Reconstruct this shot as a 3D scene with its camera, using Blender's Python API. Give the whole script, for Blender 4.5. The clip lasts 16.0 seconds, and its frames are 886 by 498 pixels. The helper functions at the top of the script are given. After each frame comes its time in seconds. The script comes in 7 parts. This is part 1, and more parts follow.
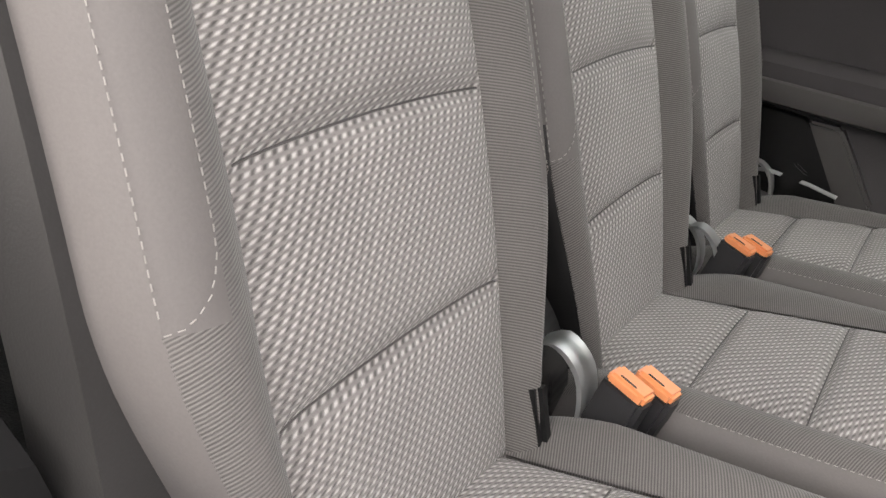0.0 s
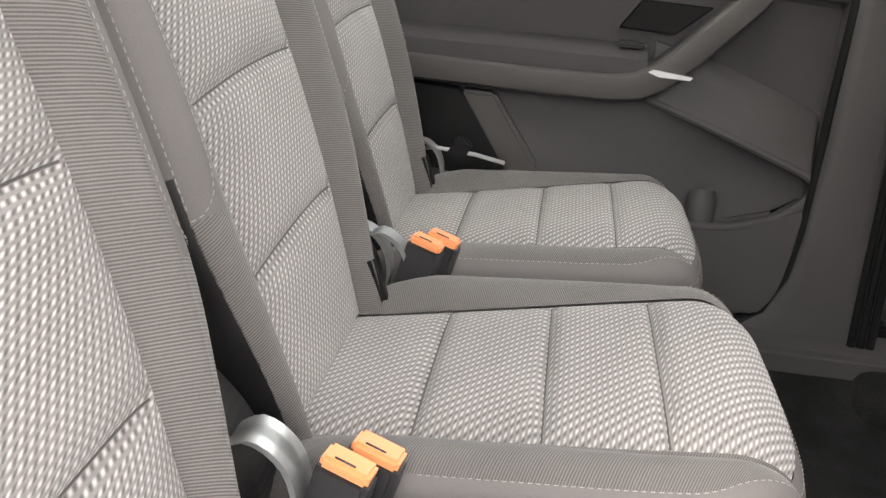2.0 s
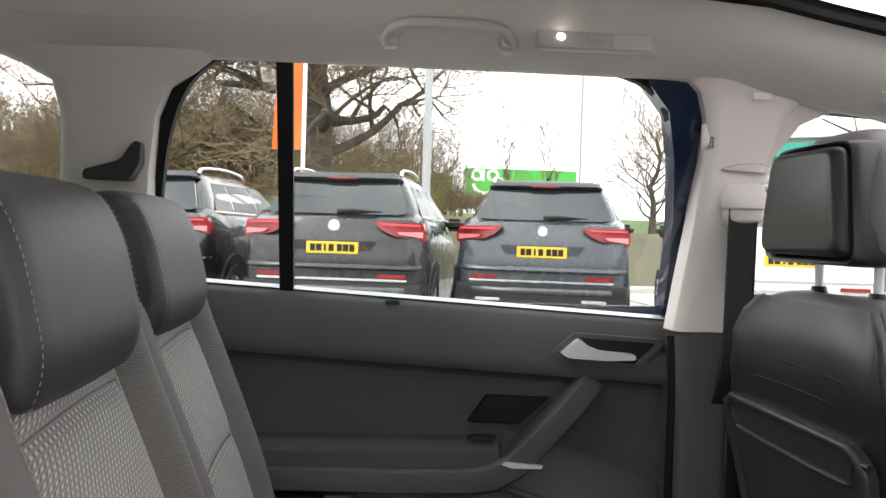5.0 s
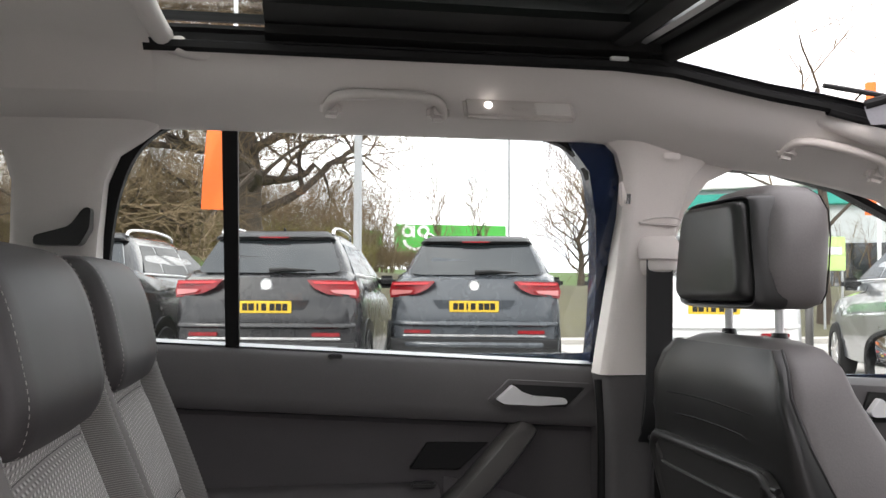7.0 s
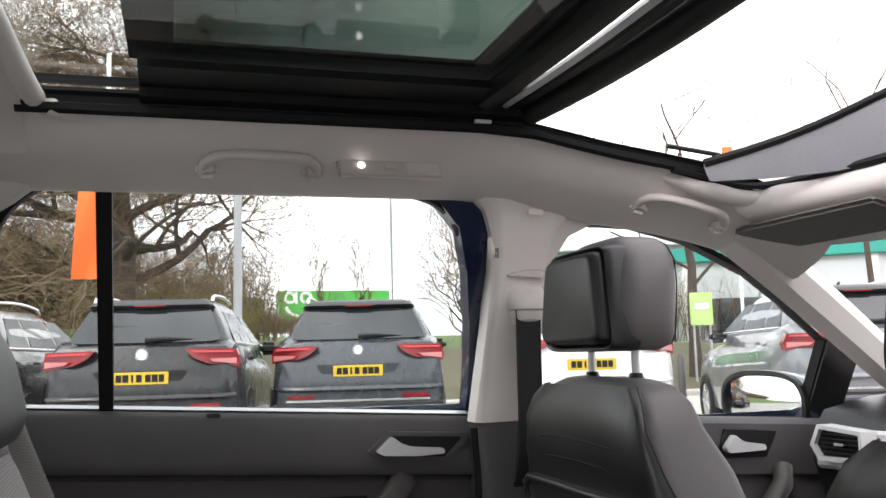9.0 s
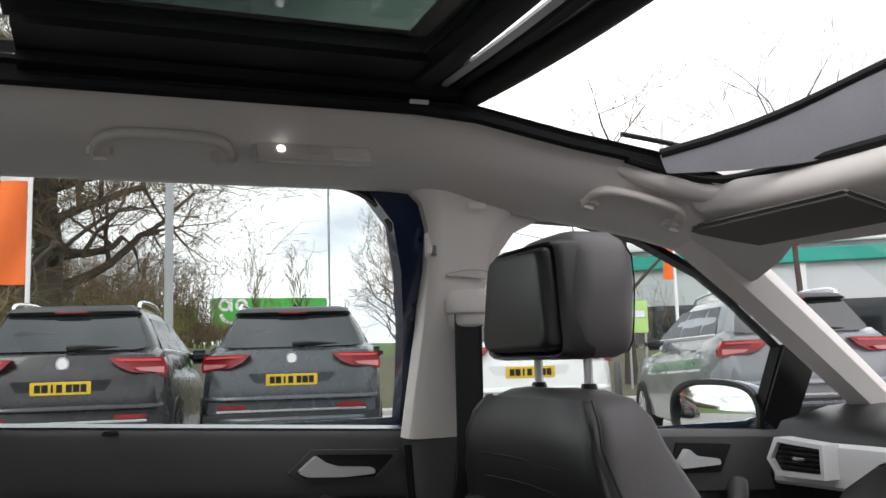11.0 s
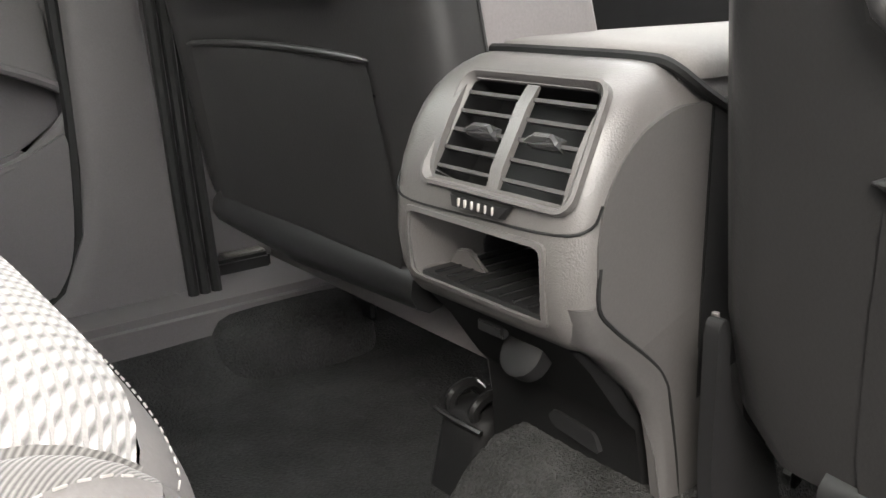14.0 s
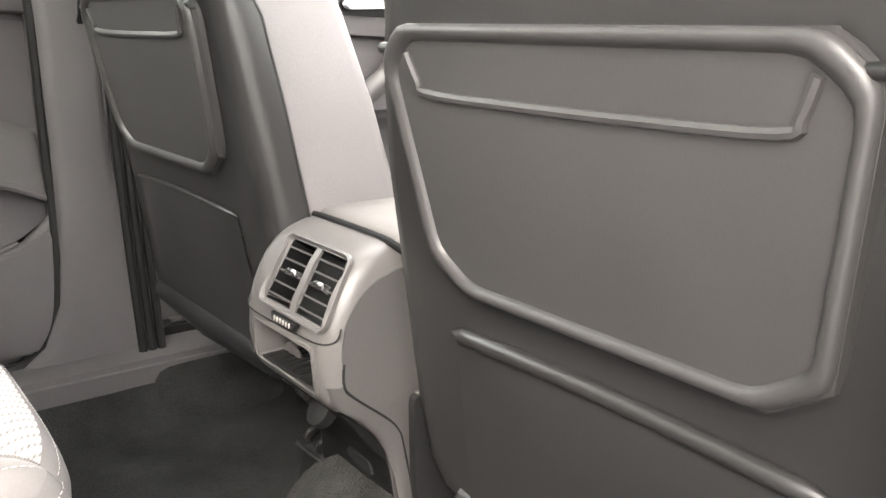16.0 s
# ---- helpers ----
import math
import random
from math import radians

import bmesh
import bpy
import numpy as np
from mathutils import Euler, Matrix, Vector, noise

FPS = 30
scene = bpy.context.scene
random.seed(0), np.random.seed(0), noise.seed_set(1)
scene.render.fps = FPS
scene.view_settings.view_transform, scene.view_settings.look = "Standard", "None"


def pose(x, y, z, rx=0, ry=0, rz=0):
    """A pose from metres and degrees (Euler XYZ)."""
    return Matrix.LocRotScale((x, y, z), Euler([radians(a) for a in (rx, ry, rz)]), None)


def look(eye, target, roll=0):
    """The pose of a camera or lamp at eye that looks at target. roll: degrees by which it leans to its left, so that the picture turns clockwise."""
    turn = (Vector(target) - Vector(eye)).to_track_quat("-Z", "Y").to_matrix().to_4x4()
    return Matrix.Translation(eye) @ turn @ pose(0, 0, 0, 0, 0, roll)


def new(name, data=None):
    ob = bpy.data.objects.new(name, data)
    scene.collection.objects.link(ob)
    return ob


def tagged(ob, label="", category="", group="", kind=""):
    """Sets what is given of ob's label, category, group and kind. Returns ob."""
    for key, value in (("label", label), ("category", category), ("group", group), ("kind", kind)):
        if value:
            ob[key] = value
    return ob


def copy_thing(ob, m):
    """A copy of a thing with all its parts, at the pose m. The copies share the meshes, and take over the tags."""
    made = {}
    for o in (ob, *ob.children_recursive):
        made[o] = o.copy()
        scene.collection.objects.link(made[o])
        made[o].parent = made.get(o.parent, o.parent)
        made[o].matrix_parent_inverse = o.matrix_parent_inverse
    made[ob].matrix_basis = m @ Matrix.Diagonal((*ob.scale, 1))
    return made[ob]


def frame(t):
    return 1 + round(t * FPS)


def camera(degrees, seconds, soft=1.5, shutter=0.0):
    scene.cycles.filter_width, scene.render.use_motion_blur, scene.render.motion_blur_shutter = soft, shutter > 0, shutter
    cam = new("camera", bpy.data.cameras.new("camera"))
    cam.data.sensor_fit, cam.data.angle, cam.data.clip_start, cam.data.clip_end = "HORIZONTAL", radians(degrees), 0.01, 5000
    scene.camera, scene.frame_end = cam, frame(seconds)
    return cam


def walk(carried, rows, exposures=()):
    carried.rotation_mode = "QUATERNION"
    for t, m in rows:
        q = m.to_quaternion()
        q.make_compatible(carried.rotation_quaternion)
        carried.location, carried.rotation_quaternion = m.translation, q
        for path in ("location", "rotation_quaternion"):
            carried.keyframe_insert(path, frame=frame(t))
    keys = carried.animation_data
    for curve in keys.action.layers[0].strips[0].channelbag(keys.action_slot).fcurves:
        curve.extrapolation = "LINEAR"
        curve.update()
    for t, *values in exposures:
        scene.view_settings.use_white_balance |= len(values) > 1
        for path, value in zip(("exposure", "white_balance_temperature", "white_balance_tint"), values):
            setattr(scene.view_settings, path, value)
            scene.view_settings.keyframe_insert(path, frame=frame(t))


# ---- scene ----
cam = camera(53.2, 16.0)
PATH = [
    (0, (0.017, 0.048, 0.992), (-0.846, 1.682, 0.227), 10.0),
    (0.5, (0.036, 0.028, 0.979), (-0.654, 1.706, 0.136), 11.5),
    (1, (0.04, 0.079, 0.965), (-0.476, 1.801, 0.088), 11.1),
    (1.5, (0.022, 0.151, 0.975), (-0.376, 1.919, 0.129), 8.0),
    (2, (-0.021, 0.2, 1.002), (-0.238, 2.051, 0.276), 4.9),
    (2.5, (-0.091, 0.203, 1.01), (-0.072, 2.138, 0.503), 2.7),
    (3, (-0.137, 0.175, 1.083), (0.012, 2.141, 0.747), 1.6),
    (3.5, (-0.164, 0.172, 1.106), (0.05, 2.147, 0.875), 1.5),
    (4, (-0.167, 0.179, 1.14), (0.025, 2.164, 0.986), 1.7),
    (4.2, (-0.161, 0.194, 1.149), (0.008, 2.183, 1.018), 1.9),
    (6.3, (-0.091, 0.184, 1.195), (0.121, 2.172, 1.266), 0.5),
    (6.5, (-0.115, 0.159, 1.197), (0.164, 2.138, 1.278), 0.3),
    (7, (-0.146, 0.106, 1.17), (0.175, 2.078, 1.257), 0.3),
    (7.5, (-0.16, 0.074, 1.141), (0.133, 2.052, 1.2), 0.0),
    (8, (-0.171, 0.073, 1.114), (0.157, 2.045, 1.183), -0.6),
    (8.5, (-0.158, 0.056, 1.124), (0.297, 2.0, 1.248), -1.0),
    (8.7, (-0.151, 0.048, 1.134), (0.363, 1.974, 1.304), -1.4),
    (10.8, (-0.115, 0.136, 1.19), (0.592, 1.976, 1.526), -1.5),
    (11, (-0.085, 0.204, 1.149), (0.622, 2.059, 1.392), -1.7),
    (11.2, (-0.062, 0.257, 1.093), (0.645, 2.124, 1.222), -1.4),
    (11.4, (-0.037, 0.328, 1.04), (0.674, 2.197, 1.054), -1.3),
    (11.5, (-0.015, 0.343, 1.012), (0.683, 2.217, 0.98), -2.1),
    (12, (0.012, 0.5, 0.901), (0.888, 2.285, 0.682), -2.3),
    (12.5, (0.064, 0.581, 0.835), (1.086, 2.259, 0.462), -3.8),
    (13, (0.087, 0.646, 0.792), (1.219, 2.228, 0.326), -3.8),
    (13.5, (0.104, 0.639, 0.739), (1.279, 2.171, 0.218), -2.4),
    (14, (0.137, 0.602, 0.722), (1.29, 2.134, 0.152), -1.3),
    (14.5, (0.109, 0.559, 0.731), (1.225, 2.118, 0.165), -0.5),
    (15, (0.089, 0.48, 0.754), (1.177, 2.059, 0.188), -0.6),
    (15.5, (0.066, 0.352, 0.811), (1.172, 1.928, 0.269), -0.9),
    (16, (0.091, 0.216, 0.895), (1.248, 1.769, 0.396), 0.3),
]
EXPOSURE = [(0, 1.18, 7050, 14), (0.5, 1.35, 7050, 13), (1.5, 1.40, 7050, 14), (2.0, 1.86, 7050, 14), (2.5, 2.06, 7050, 14), (3.0, 1.56, 7000, 13), (3.5, 1.16, 7000, 13), (4.2, 0.95, 6900, 13), (6.3, 0.65, 6750, 15), (8.7, 0.50, 6700, 15), (10.8, -0.2, 6550, 12),
            (11.5, -0.3, 6500, 12), (12.0, 1.5, 6400, 21), (12.5, 2.7, 6750, 18), (13.0, 2.6, 6800, 14), (13.5, 2.58, 6900, 11), (14.0, 2.74, 6920, 10), (14.5, 2.88, 6950, 10), (15.0, 2.80, 7000, 10), (15.5, 2.87, 7050, 11), (16.0, 3.22, 7100, 12)]
walk(cam, [(t, look(eye, target, roll)) for t, eye, target, roll in PATH], EXPOSURE)

# ---- world, sun ----
world = bpy.data.worlds.new("sky")
scene.world = world
world.use_nodes = True
wn, wl = world.node_tree.nodes, world.node_tree.links
wn.clear()
w_out = wn.new("ShaderNodeOutputWorld")
w_bg = wn.new("ShaderNodeBackground")
w_sky = wn.new("ShaderNodeTexSky")
w_sky.sky_type = "NISHITA"
w_sky.sun_disc = False
w_sky.sun_elevation = radians(39)
w_sky.sun_rotation = radians(228)
w_sky.dust_density = 3.0
w_co = wn.new("ShaderNodeTexCoord")
w_map = wn.new("ShaderNodeMapping")
w_map.inputs["Scale"].default_value = (1.0, 1.0, 2.6)
w_noise = wn.new("ShaderNodeTexNoise")
w_noise.inputs["Scale"].default_value = 2.4
w_noise.inputs["Detail"].default_value = 7.0
w_ramp = wn.new("ShaderNodeValToRGB")
w_ramp.color_ramp.elements[0].position = 0.20
w_ramp.color_ramp.elements[0].color = (0.0, 0.0, 0.0, 1)
w_ramp.color_ramp.elements[1].position = 0.33
w_ramp.color_ramp.elements[1].color = (1, 1, 1, 1)
w_n2 = wn.new("ShaderNodeTexNoise")
w_n2.inputs["Scale"].default_value = 3.0
w_n2.inputs["Detail"].default_value = 6.0
w_cloud = wn.new("ShaderNodeValToRGB")
w_cloud.color_ramp.elements[0].position = 0.36
w_cloud.color_ramp.elements[0].color = (7.0, 7.5, 8.3, 1)
w_cloud.color_ramp.elements[1].position = 0.58
w_cloud.color_ramp.elements[1].color = (17.0, 17.0, 17.2, 1)
w_mix = wn.new("ShaderNodeMixRGB")
wl.new(w_co.outputs["Generated"], w_map.inputs["Vector"])
wl.new(w_map.outputs["Vector"], w_noise.inputs["Vector"])
wl.new(w_map.outputs["Vector"], w_n2.inputs["Vector"])
wl.new(w_noise.outputs["Fac"], w_ramp.inputs["Fac"])
wl.new(w_n2.outputs["Fac"], w_cloud.inputs["Fac"])
wl.new(w_ramp.outputs["Color"], w_mix.inputs["Fac"])
wl.new(w_sky.outputs["Color"], w_mix.inputs[1])
wl.new(w_cloud.outputs["Color"], w_mix.inputs[2])
wl.new(w_mix.outputs["Color"], w_bg.inputs["Color"])
w_bg.inputs["Strength"].default_value = 0.15
wl.new(w_bg.outputs["Background"], w_out.inputs["Surface"])
sun = new("sun", bpy.data.lights.new("sun", "SUN"))
sun.data.energy, sun.data.angle, sun.data.color = 1.0, radians(20), (1.0, 0.96, 0.9)
sun.matrix_world = look((0, 0, 0), (0.62, 0.55, -0.66))

# ---- materials ----


def nodes_of(name):
    m = bpy.data.materials.new(name)
    m.use_nodes = True
    nt = m.node_tree
    return m, nt, nt.nodes["Principled BSDF"]


def mnode(nt, op, a, b=None, c=None):
    n = nt.nodes.new("ShaderNodeMath")
    n.operation = op
    for i, v in enumerate((a, b, c)):
        if v is None:
            continue
        if isinstance(v, (int, float)):
            n.inputs[i].default_value = v
        else:
            nt.links.new(v, n.inputs[i])
    return n.outputs[0]


def noise_of(nt, scale, detail=3.0, rough=0.5, co="Object", stretch=None):
    t = nt.nodes.new("ShaderNodeTexCoord")
    n = nt.nodes.new("ShaderNodeTexNoise")
    n.inputs["Scale"].default_value = scale
    n.inputs["Detail"].default_value = detail
    n.inputs["Roughness"].default_value = rough
    src = t.outputs[co]
    if stretch:
        mp = nt.nodes.new("ShaderNodeMapping")
        mp.inputs["Scale"].default_value = stretch
        nt.links.new(src, mp.inputs["Vector"])
        src = mp.outputs["Vector"]
    nt.links.new(src, n.inputs["Vector"])
    return n.outputs["Fac"]


def ramp_of(nt, fac, stops):
    r = nt.nodes.new("ShaderNodeValToRGB")
    els = r.color_ramp.elements
    while len(els) < len(stops):
        els.new(0.5)
    for e, (p, c) in zip(els, stops):
        e.position, e.color = p, (*c, 1)
    nt.links.new(fac, r.inputs["Fac"])
    return r.outputs["Color"]


def bump_to(nt, bsdf, height, strength, dist):
    b = nt.nodes.new("ShaderNodeBump")
    b.inputs["Strength"].default_value = strength
    b.inputs["Distance"].default_value = dist
    nt.links.new(height, b.inputs["Height"])
    nt.links.new(b.outputs["Normal"], bsdf.inputs["Normal"])


def shade(c, k):
    return tuple(min(1.0, v * k) for v in c)


def surface(name, color, rough=0.5, metal=0.0, vary=0.12, big=6.0, grain=220.0, bump=0.15, dist=0.0006, coat=0.0, spec=0.5):
    """A surface with broad uneven tone, fine grain and matching relief."""
    m, nt, b = nodes_of(name)
    n1 = noise_of(nt, big, 4.0)
    n2 = noise_of(nt, grain, 2.0)
    f = mnode(nt, "ADD", mnode(nt, "MULTIPLY", n1, 0.6), mnode(nt, "MULTIPLY", n2, 0.4))
    col = ramp_of(nt, f, [(0.3, shade(color, 1 - vary)), (0.7, shade(color, 1 + vary))])
    nt.links.new(col, b.inputs["Base Color"])
    rr = mnode(nt, "ADD", mnode(nt, "MULTIPLY", n1, 0.16), rough - 0.08)
    nt.links.new(rr, b.inputs["Roughness"])
    b.inputs["Metallic"].default_value = metal
    b.inputs["Coat Weight"].default_value = coat
    b.inputs["Specular IOR Level"].default_value = spec
    if bump:
        bump_to(nt, b, n2, bump, dist)
    return m


def dashes(name, base, light, du, dv, slant=0.35):
    """Woven fabric: light slanting dashes in offset rows, by UV in metres."""
    m, nt, b = nodes_of(name)
    t = nt.nodes.new("ShaderNodeTexCoord")
    s = nt.nodes.new("ShaderNodeSeparateXYZ")
    nt.links.new(t.outputs["UV"], s.inputs[0])
    wob = noise_of(nt, 60.0, 2.0)
    vv = mnode(nt, "DIVIDE", s.outputs[1], dv)
    row = mnode(nt, "FLOOR", vv)
    fv = mnode(nt, "SUBTRACT", mnode(nt, "FRACT", vv), 0.5)
    uu = mnode(nt, "ADD", mnode(nt, "DIVIDE", s.outputs[0], du), mnode(nt, "MULTIPLY", row, 0.62))
    uu = mnode(nt, "ADD", uu, mnode(nt, "MULTIPLY", fv, slant))
    uu = mnode(nt, "ADD", uu, mnode(nt, "MULTIPLY", wob, 0.15))
    fu = mnode(nt, "SUBTRACT", mnode(nt, "FRACT", uu), 0.5)
    d = mnode(nt, "ADD", mnode(nt, "POWER", mnode(nt, "ABSOLUTE", mnode(nt, "MULTIPLY", fu, 2.0)), 2.0),
              mnode(nt, "POWER", mnode(nt, "ABSOLUTE", mnode(nt, "MULTIPLY", mnode(nt, "SUBTRACT", fv, mnode(nt, "MULTIPLY", fu, 0.30)), 2.6)), 2.0))
    mask = mnode(nt, "MAXIMUM", mnode(nt, "SUBTRACT", 1.0, d), 0.0)
    # a dark slot sits beside each dash, half a step along the row
    gu = mnode(nt, "SUBTRACT", mnode(nt, "FRACT", mnode(nt, "ADD", uu, 0.5)), 0.5)
    d2 = mnode(nt, "ADD", mnode(nt, "POWER", mnode(nt, "ABSOLUTE", mnode(nt, "MULTIPLY", gu, 2.5)), 2.0),
               mnode(nt, "POWER", mnode(nt, "ABSOLUTE", mnode(nt, "MULTIPLY", mnode(nt, "SUBTRACT", fv, mnode(nt, "MULTIPLY", gu, 0.30)), 3.0)), 2.0))
    slot = mnode(nt, "MAXIMUM", mnode(nt, "SUBTRACT", 1.0, d2), 0.0)
    fine = noise_of(nt, 900.0, 2.0)
    blot = noise_of(nt, 9.0, 3.0)
    f = mnode(nt, "ADD", mnode(nt, "MULTIPLY", mnode(nt, "POWER", mask, 1.5), 0.52), mnode(nt, "MULTIPLY", mnode(nt, "ADD", fine, blot), 0.16))
    f = mnode(nt, "ADD", mnode(nt, "SUBTRACT", f, mnode(nt, "MULTIPLY", slot, 0.30)), 0.20)
    col = ramp_of(nt, f, [(0.06, shade(base, 0.42)), (0.34, base), (0.56, shade(base, 1.45)), (0.88, light)])
    nt.links.new(col, b.inputs["Base Color"])
    b.inputs["Roughness"].default_value = 0.85
    b.inputs["Sheen Weight"].default_value = 0.15
    hh = mnode(nt, "SUBTRACT", mnode(nt, "ADD", mask, mnode(nt, "MULTIPLY", fine, 0.35)), slot)
    bump_to(nt, b, hh, 0.6, 0.0011)
    return m


def ribs(name, base, light, period, turn=0.6):
    """Fine ribbed fabric, slanting ribs by UV in metres."""
    m, nt, b = nodes_of(name)
    t = nt.nodes.new("ShaderNodeTexCoord")
    s = nt.nodes.new("ShaderNodeSeparateXYZ")
    nt.links.new(t.outputs["UV"], s.inputs[0])
    k = mnode(nt, "ADD", mnode(nt, "MULTIPLY", s.outputs[0], turn), s.outputs[1])
    w = mnode(nt, "SINE", mnode(nt, "MULTIPLY", k, 6.2832 / period))
    w = mnode(nt, "ADD", mnode(nt, "MULTIPLY", w, 0.5), 0.5)
    fine = noise_of(nt, 700.0, 2.0)
    blot = noise_of(nt, 12.0, 3.0)
    f = mnode(nt, "ADD", mnode(nt, "MULTIPLY", w, 0.6), mnode(nt, "MULTIPLY", mnode(nt, "ADD", fine, blot), 0.2))
    col = ramp_of(nt, f, [(0.1, base), (0.9, light)])
    nt.links.new(col, b.inputs["Base Color"])
    b.inputs["Roughness"].default_value = 0.85
    b.inputs["Sheen Weight"].default_value = 0.15
    bump_to(nt, b, mnode(nt, "ADD", w, mnode(nt, "MULTIPLY", fine, 0.4)), 0.5, 0.0006)
    return m


def pane_glass(name, tint, gloss=0.03, darken=0.0):
    m, nt, b = nodes_of(name)
    nt.nodes.remove(b)
    out = nt.nodes["Material Output"]
    tr = nt.nodes.new("ShaderNodeBsdfTransparent")
    tr.inputs[0].default_value = (*tint, 1)
    gl = nt.nodes.new("ShaderNodeBsdfGlossy")
    gl.inputs["Roughness"].default_value = gloss
    lw = nt.nodes.new("ShaderNodeLayerWeight")
    lw.inputs["Blend"].default_value = 0.5
    fac = mnode(nt, "ADD", mnode(nt, "MULTIPLY", mnode(nt, "POWER", lw.outputs["Facing"], 5.0), 0.6), 0.03)
    mx = nt.nodes.new("ShaderNodeMixShader")
    nt.links.new(fac, mx.inputs[0])
    nt.links.new(tr.outputs[0], mx.inputs[1])
    nt.links.new(gl.outputs[0], mx.inputs[2])
    nt.links.new(mx.outputs[0], out.inputs[0])
    return m


M_WEAVE = dashes("seat_weave", (0.200, 0.189, 0.184), (0.52, 0.499, 0.486), 0.0098, 0.0050, -0.2)
M_RIB = ribs("ribbed_cloth", (0.050, 0.047, 0.045), (0.180, 0.170, 0.164), 0.0025, 0.30)
M_CLOTH = surface("smooth_cloth", (0.127, 0.118, 0.115), 0.7, vary=0.1, grain=500.0, bump=0.25, dist=0.0005)
M_HEAD = surface("headrest_leatherette", (0.037, 0.0335, 0.035), 0.48, grain=420.0, bump=0.2, dist=0.0005)
M_LEATHER = surface("black_leatherette", (0.0175, 0.0170, 0.0172), 0.36, spec=0.5, grain=420.0, bump=0.25, dist=0.0005)
M_LEATHERG = surface("grey_leatherette", (0.135, 0.124, 0.124), 0.45, grain=420.0, bump=0.25, dist=0.0005)
M_LID = surface("grey_armrest_cloth", (0.135, 0.127, 0.122), 0.7, grain=500.0, bump=0.3, dist=0.0005, spec=0.3)
M_PLASTIC = surface("grained_black_plastic", (0.033, 0.032, 0.032), 0.42, grain=520.0, bump=0.3, dist=0.0005, spec=0.45)
M_PLASTICG = surface("grained_grey_plastic", (0.088, 0.083, 0.081), 0.38, grain=760.0, bump=0.5, dist=0.0006)
M_PLASTICM = surface("smooth_dark_grey_plastic", (0.056, 0.0535, 0.053), 0.45, grain=520.0, bump=0.15, dist=0.0004)
M_PLASTICS = surface("smooth_black_plastic", (0.012, 0.012, 0.0125), 0.33, grain=300.0, bump=0.08, spec=0.36)
M_DOORSOFT = surface("door_soft_trim", (0.086, 0.081, 0.084), 0.6, grain=480.0, bump=0.3, dist=0.0005, spec=0.35)
M_DOORCLOTH = surface("door_cloth", (0.078, 0.073, 0.076), 0.85, grain=700.0, bump=0.4, dist=0.0006, spec=0.2)
M_FRAMEB = surface("matt_black_roof_frame", (0.006, 0.006, 0.0062), 0.55, grain=300.0, bump=0.08, spec=0.18)
M_RUBBER = surface("black_rubber", (0.009, 0.009, 0.0095), 0.62, grain=200.0, bump=0.1, spec=0.22)
M_CREAM = surface("headliner_cloth", (0.70, 0.66, 0.635), 0.9, vary=0.05, grain=600.0, bump=0.3, dist=0.0006)
# visor cloth, its underside's shade put into a far darker colour than the headliner
M_VISOR = surface("visor_cloth_shaded", (0.13, 0.122, 0.117), 0.9, vary=0.05, grain=600.0, bump=0.3, dist=0.0006)
# pale fittings toned down, the shadows that set them off put into the colour
M_HANDLE = surface("pale_plastic_shade_toned", (0.60, 0.555, 0.53), 0.5, vary=0.05, grain=500.0, bump=0.2, dist=0.0005)
M_CREAMP = surface("pale_trim_plastic", (0.78, 0.725, 0.695), 0.55, vary=0.05, grain=500.0, bump=0.25, dist=0.0005)
M_CARPET = surface("black_carpet", (0.023, 0.023, 0.0235), 0.95, vary=0.5, big=14.0, grain=330.0, bump=1.0, dist=0.004, spec=0.12)
M_TUNNEL = surface("charcoal_carpet", (0.026, 0.0257, 0.0255), 0.95, vary=0.6, big=30.0, grain=420.0, bump=1.0, dist=0.004, spec=0.12)
M_CHROME = surface("satin_chrome", (0.82, 0.82, 0.83), 0.22, metal=1.0, vary=0.03, grain=90.0, bump=0.02)
M_WHITECLIP = surface("white_plastic", (0.8, 0.8, 0.79), 0.4, vary=0.03, bump=0.0)
M_GLOSS = surface("glossy_dark_plastic", (0.05, 0.05, 0.051), 0.10, vary=0.05, bump=0.0, coat=1.0)
M_STEEL = surface("polished_steel", (0.75, 0.75, 0.76), 0.12, metal=1.0, vary=0.03, bump=0.0)
M_SILVER = surface("silver_dash_trim", (0.75, 0.75, 0.76), 0.4, metal=0.3, vary=0.04, bump=0.04)
M_BLUE = surface("dark_blue_paint", (0.006, 0.016, 0.05), 0.25, vary=0.1, bump=0.0, coat=0.8)
M_ORANGE = surface("buckle_orange_plastic", (0.86, 0.33, 0.14), 0.4, vary=0.05, bump=0.05)
M_BUCKLE = surface("buckle_black_plastic", (0.03, 0.03, 0.032), 0.5, grain=300.0, bump=0.15)
M_WEB = surface("belt_webbing", (0.022, 0.022, 0.024), 0.75, grain=900.0, bump=0.5, dist=0.0006)
M_THREAD = surface("pale_thread", (0.30, 0.285, 0.272), 0.8, vary=0.1, bump=0.0)
# dark colour for the shadow lines in the seat seam creases
M_SEAMSHADE = surface("dark_thread", (0.09, 0.085, 0.085), 0.8, vary=0.1, bump=0.0)
M_GLASS = pane_glass("window_glass", (0.93, 0.96, 0.95))
M_TINT = pane_glass("tinted_roof_glass", (0.74, 0.80, 0.77))
M_TINTD = pane_glass("dark_tinted_roof_glass", (0.040, 0.060, 0.049))
# assumed tint for the unseen tailgate glass, dims light on the rear headliner
M_TAILDIM = pane_glass("light_cutting_tail_glass", (0.22, 0.25, 0.235))
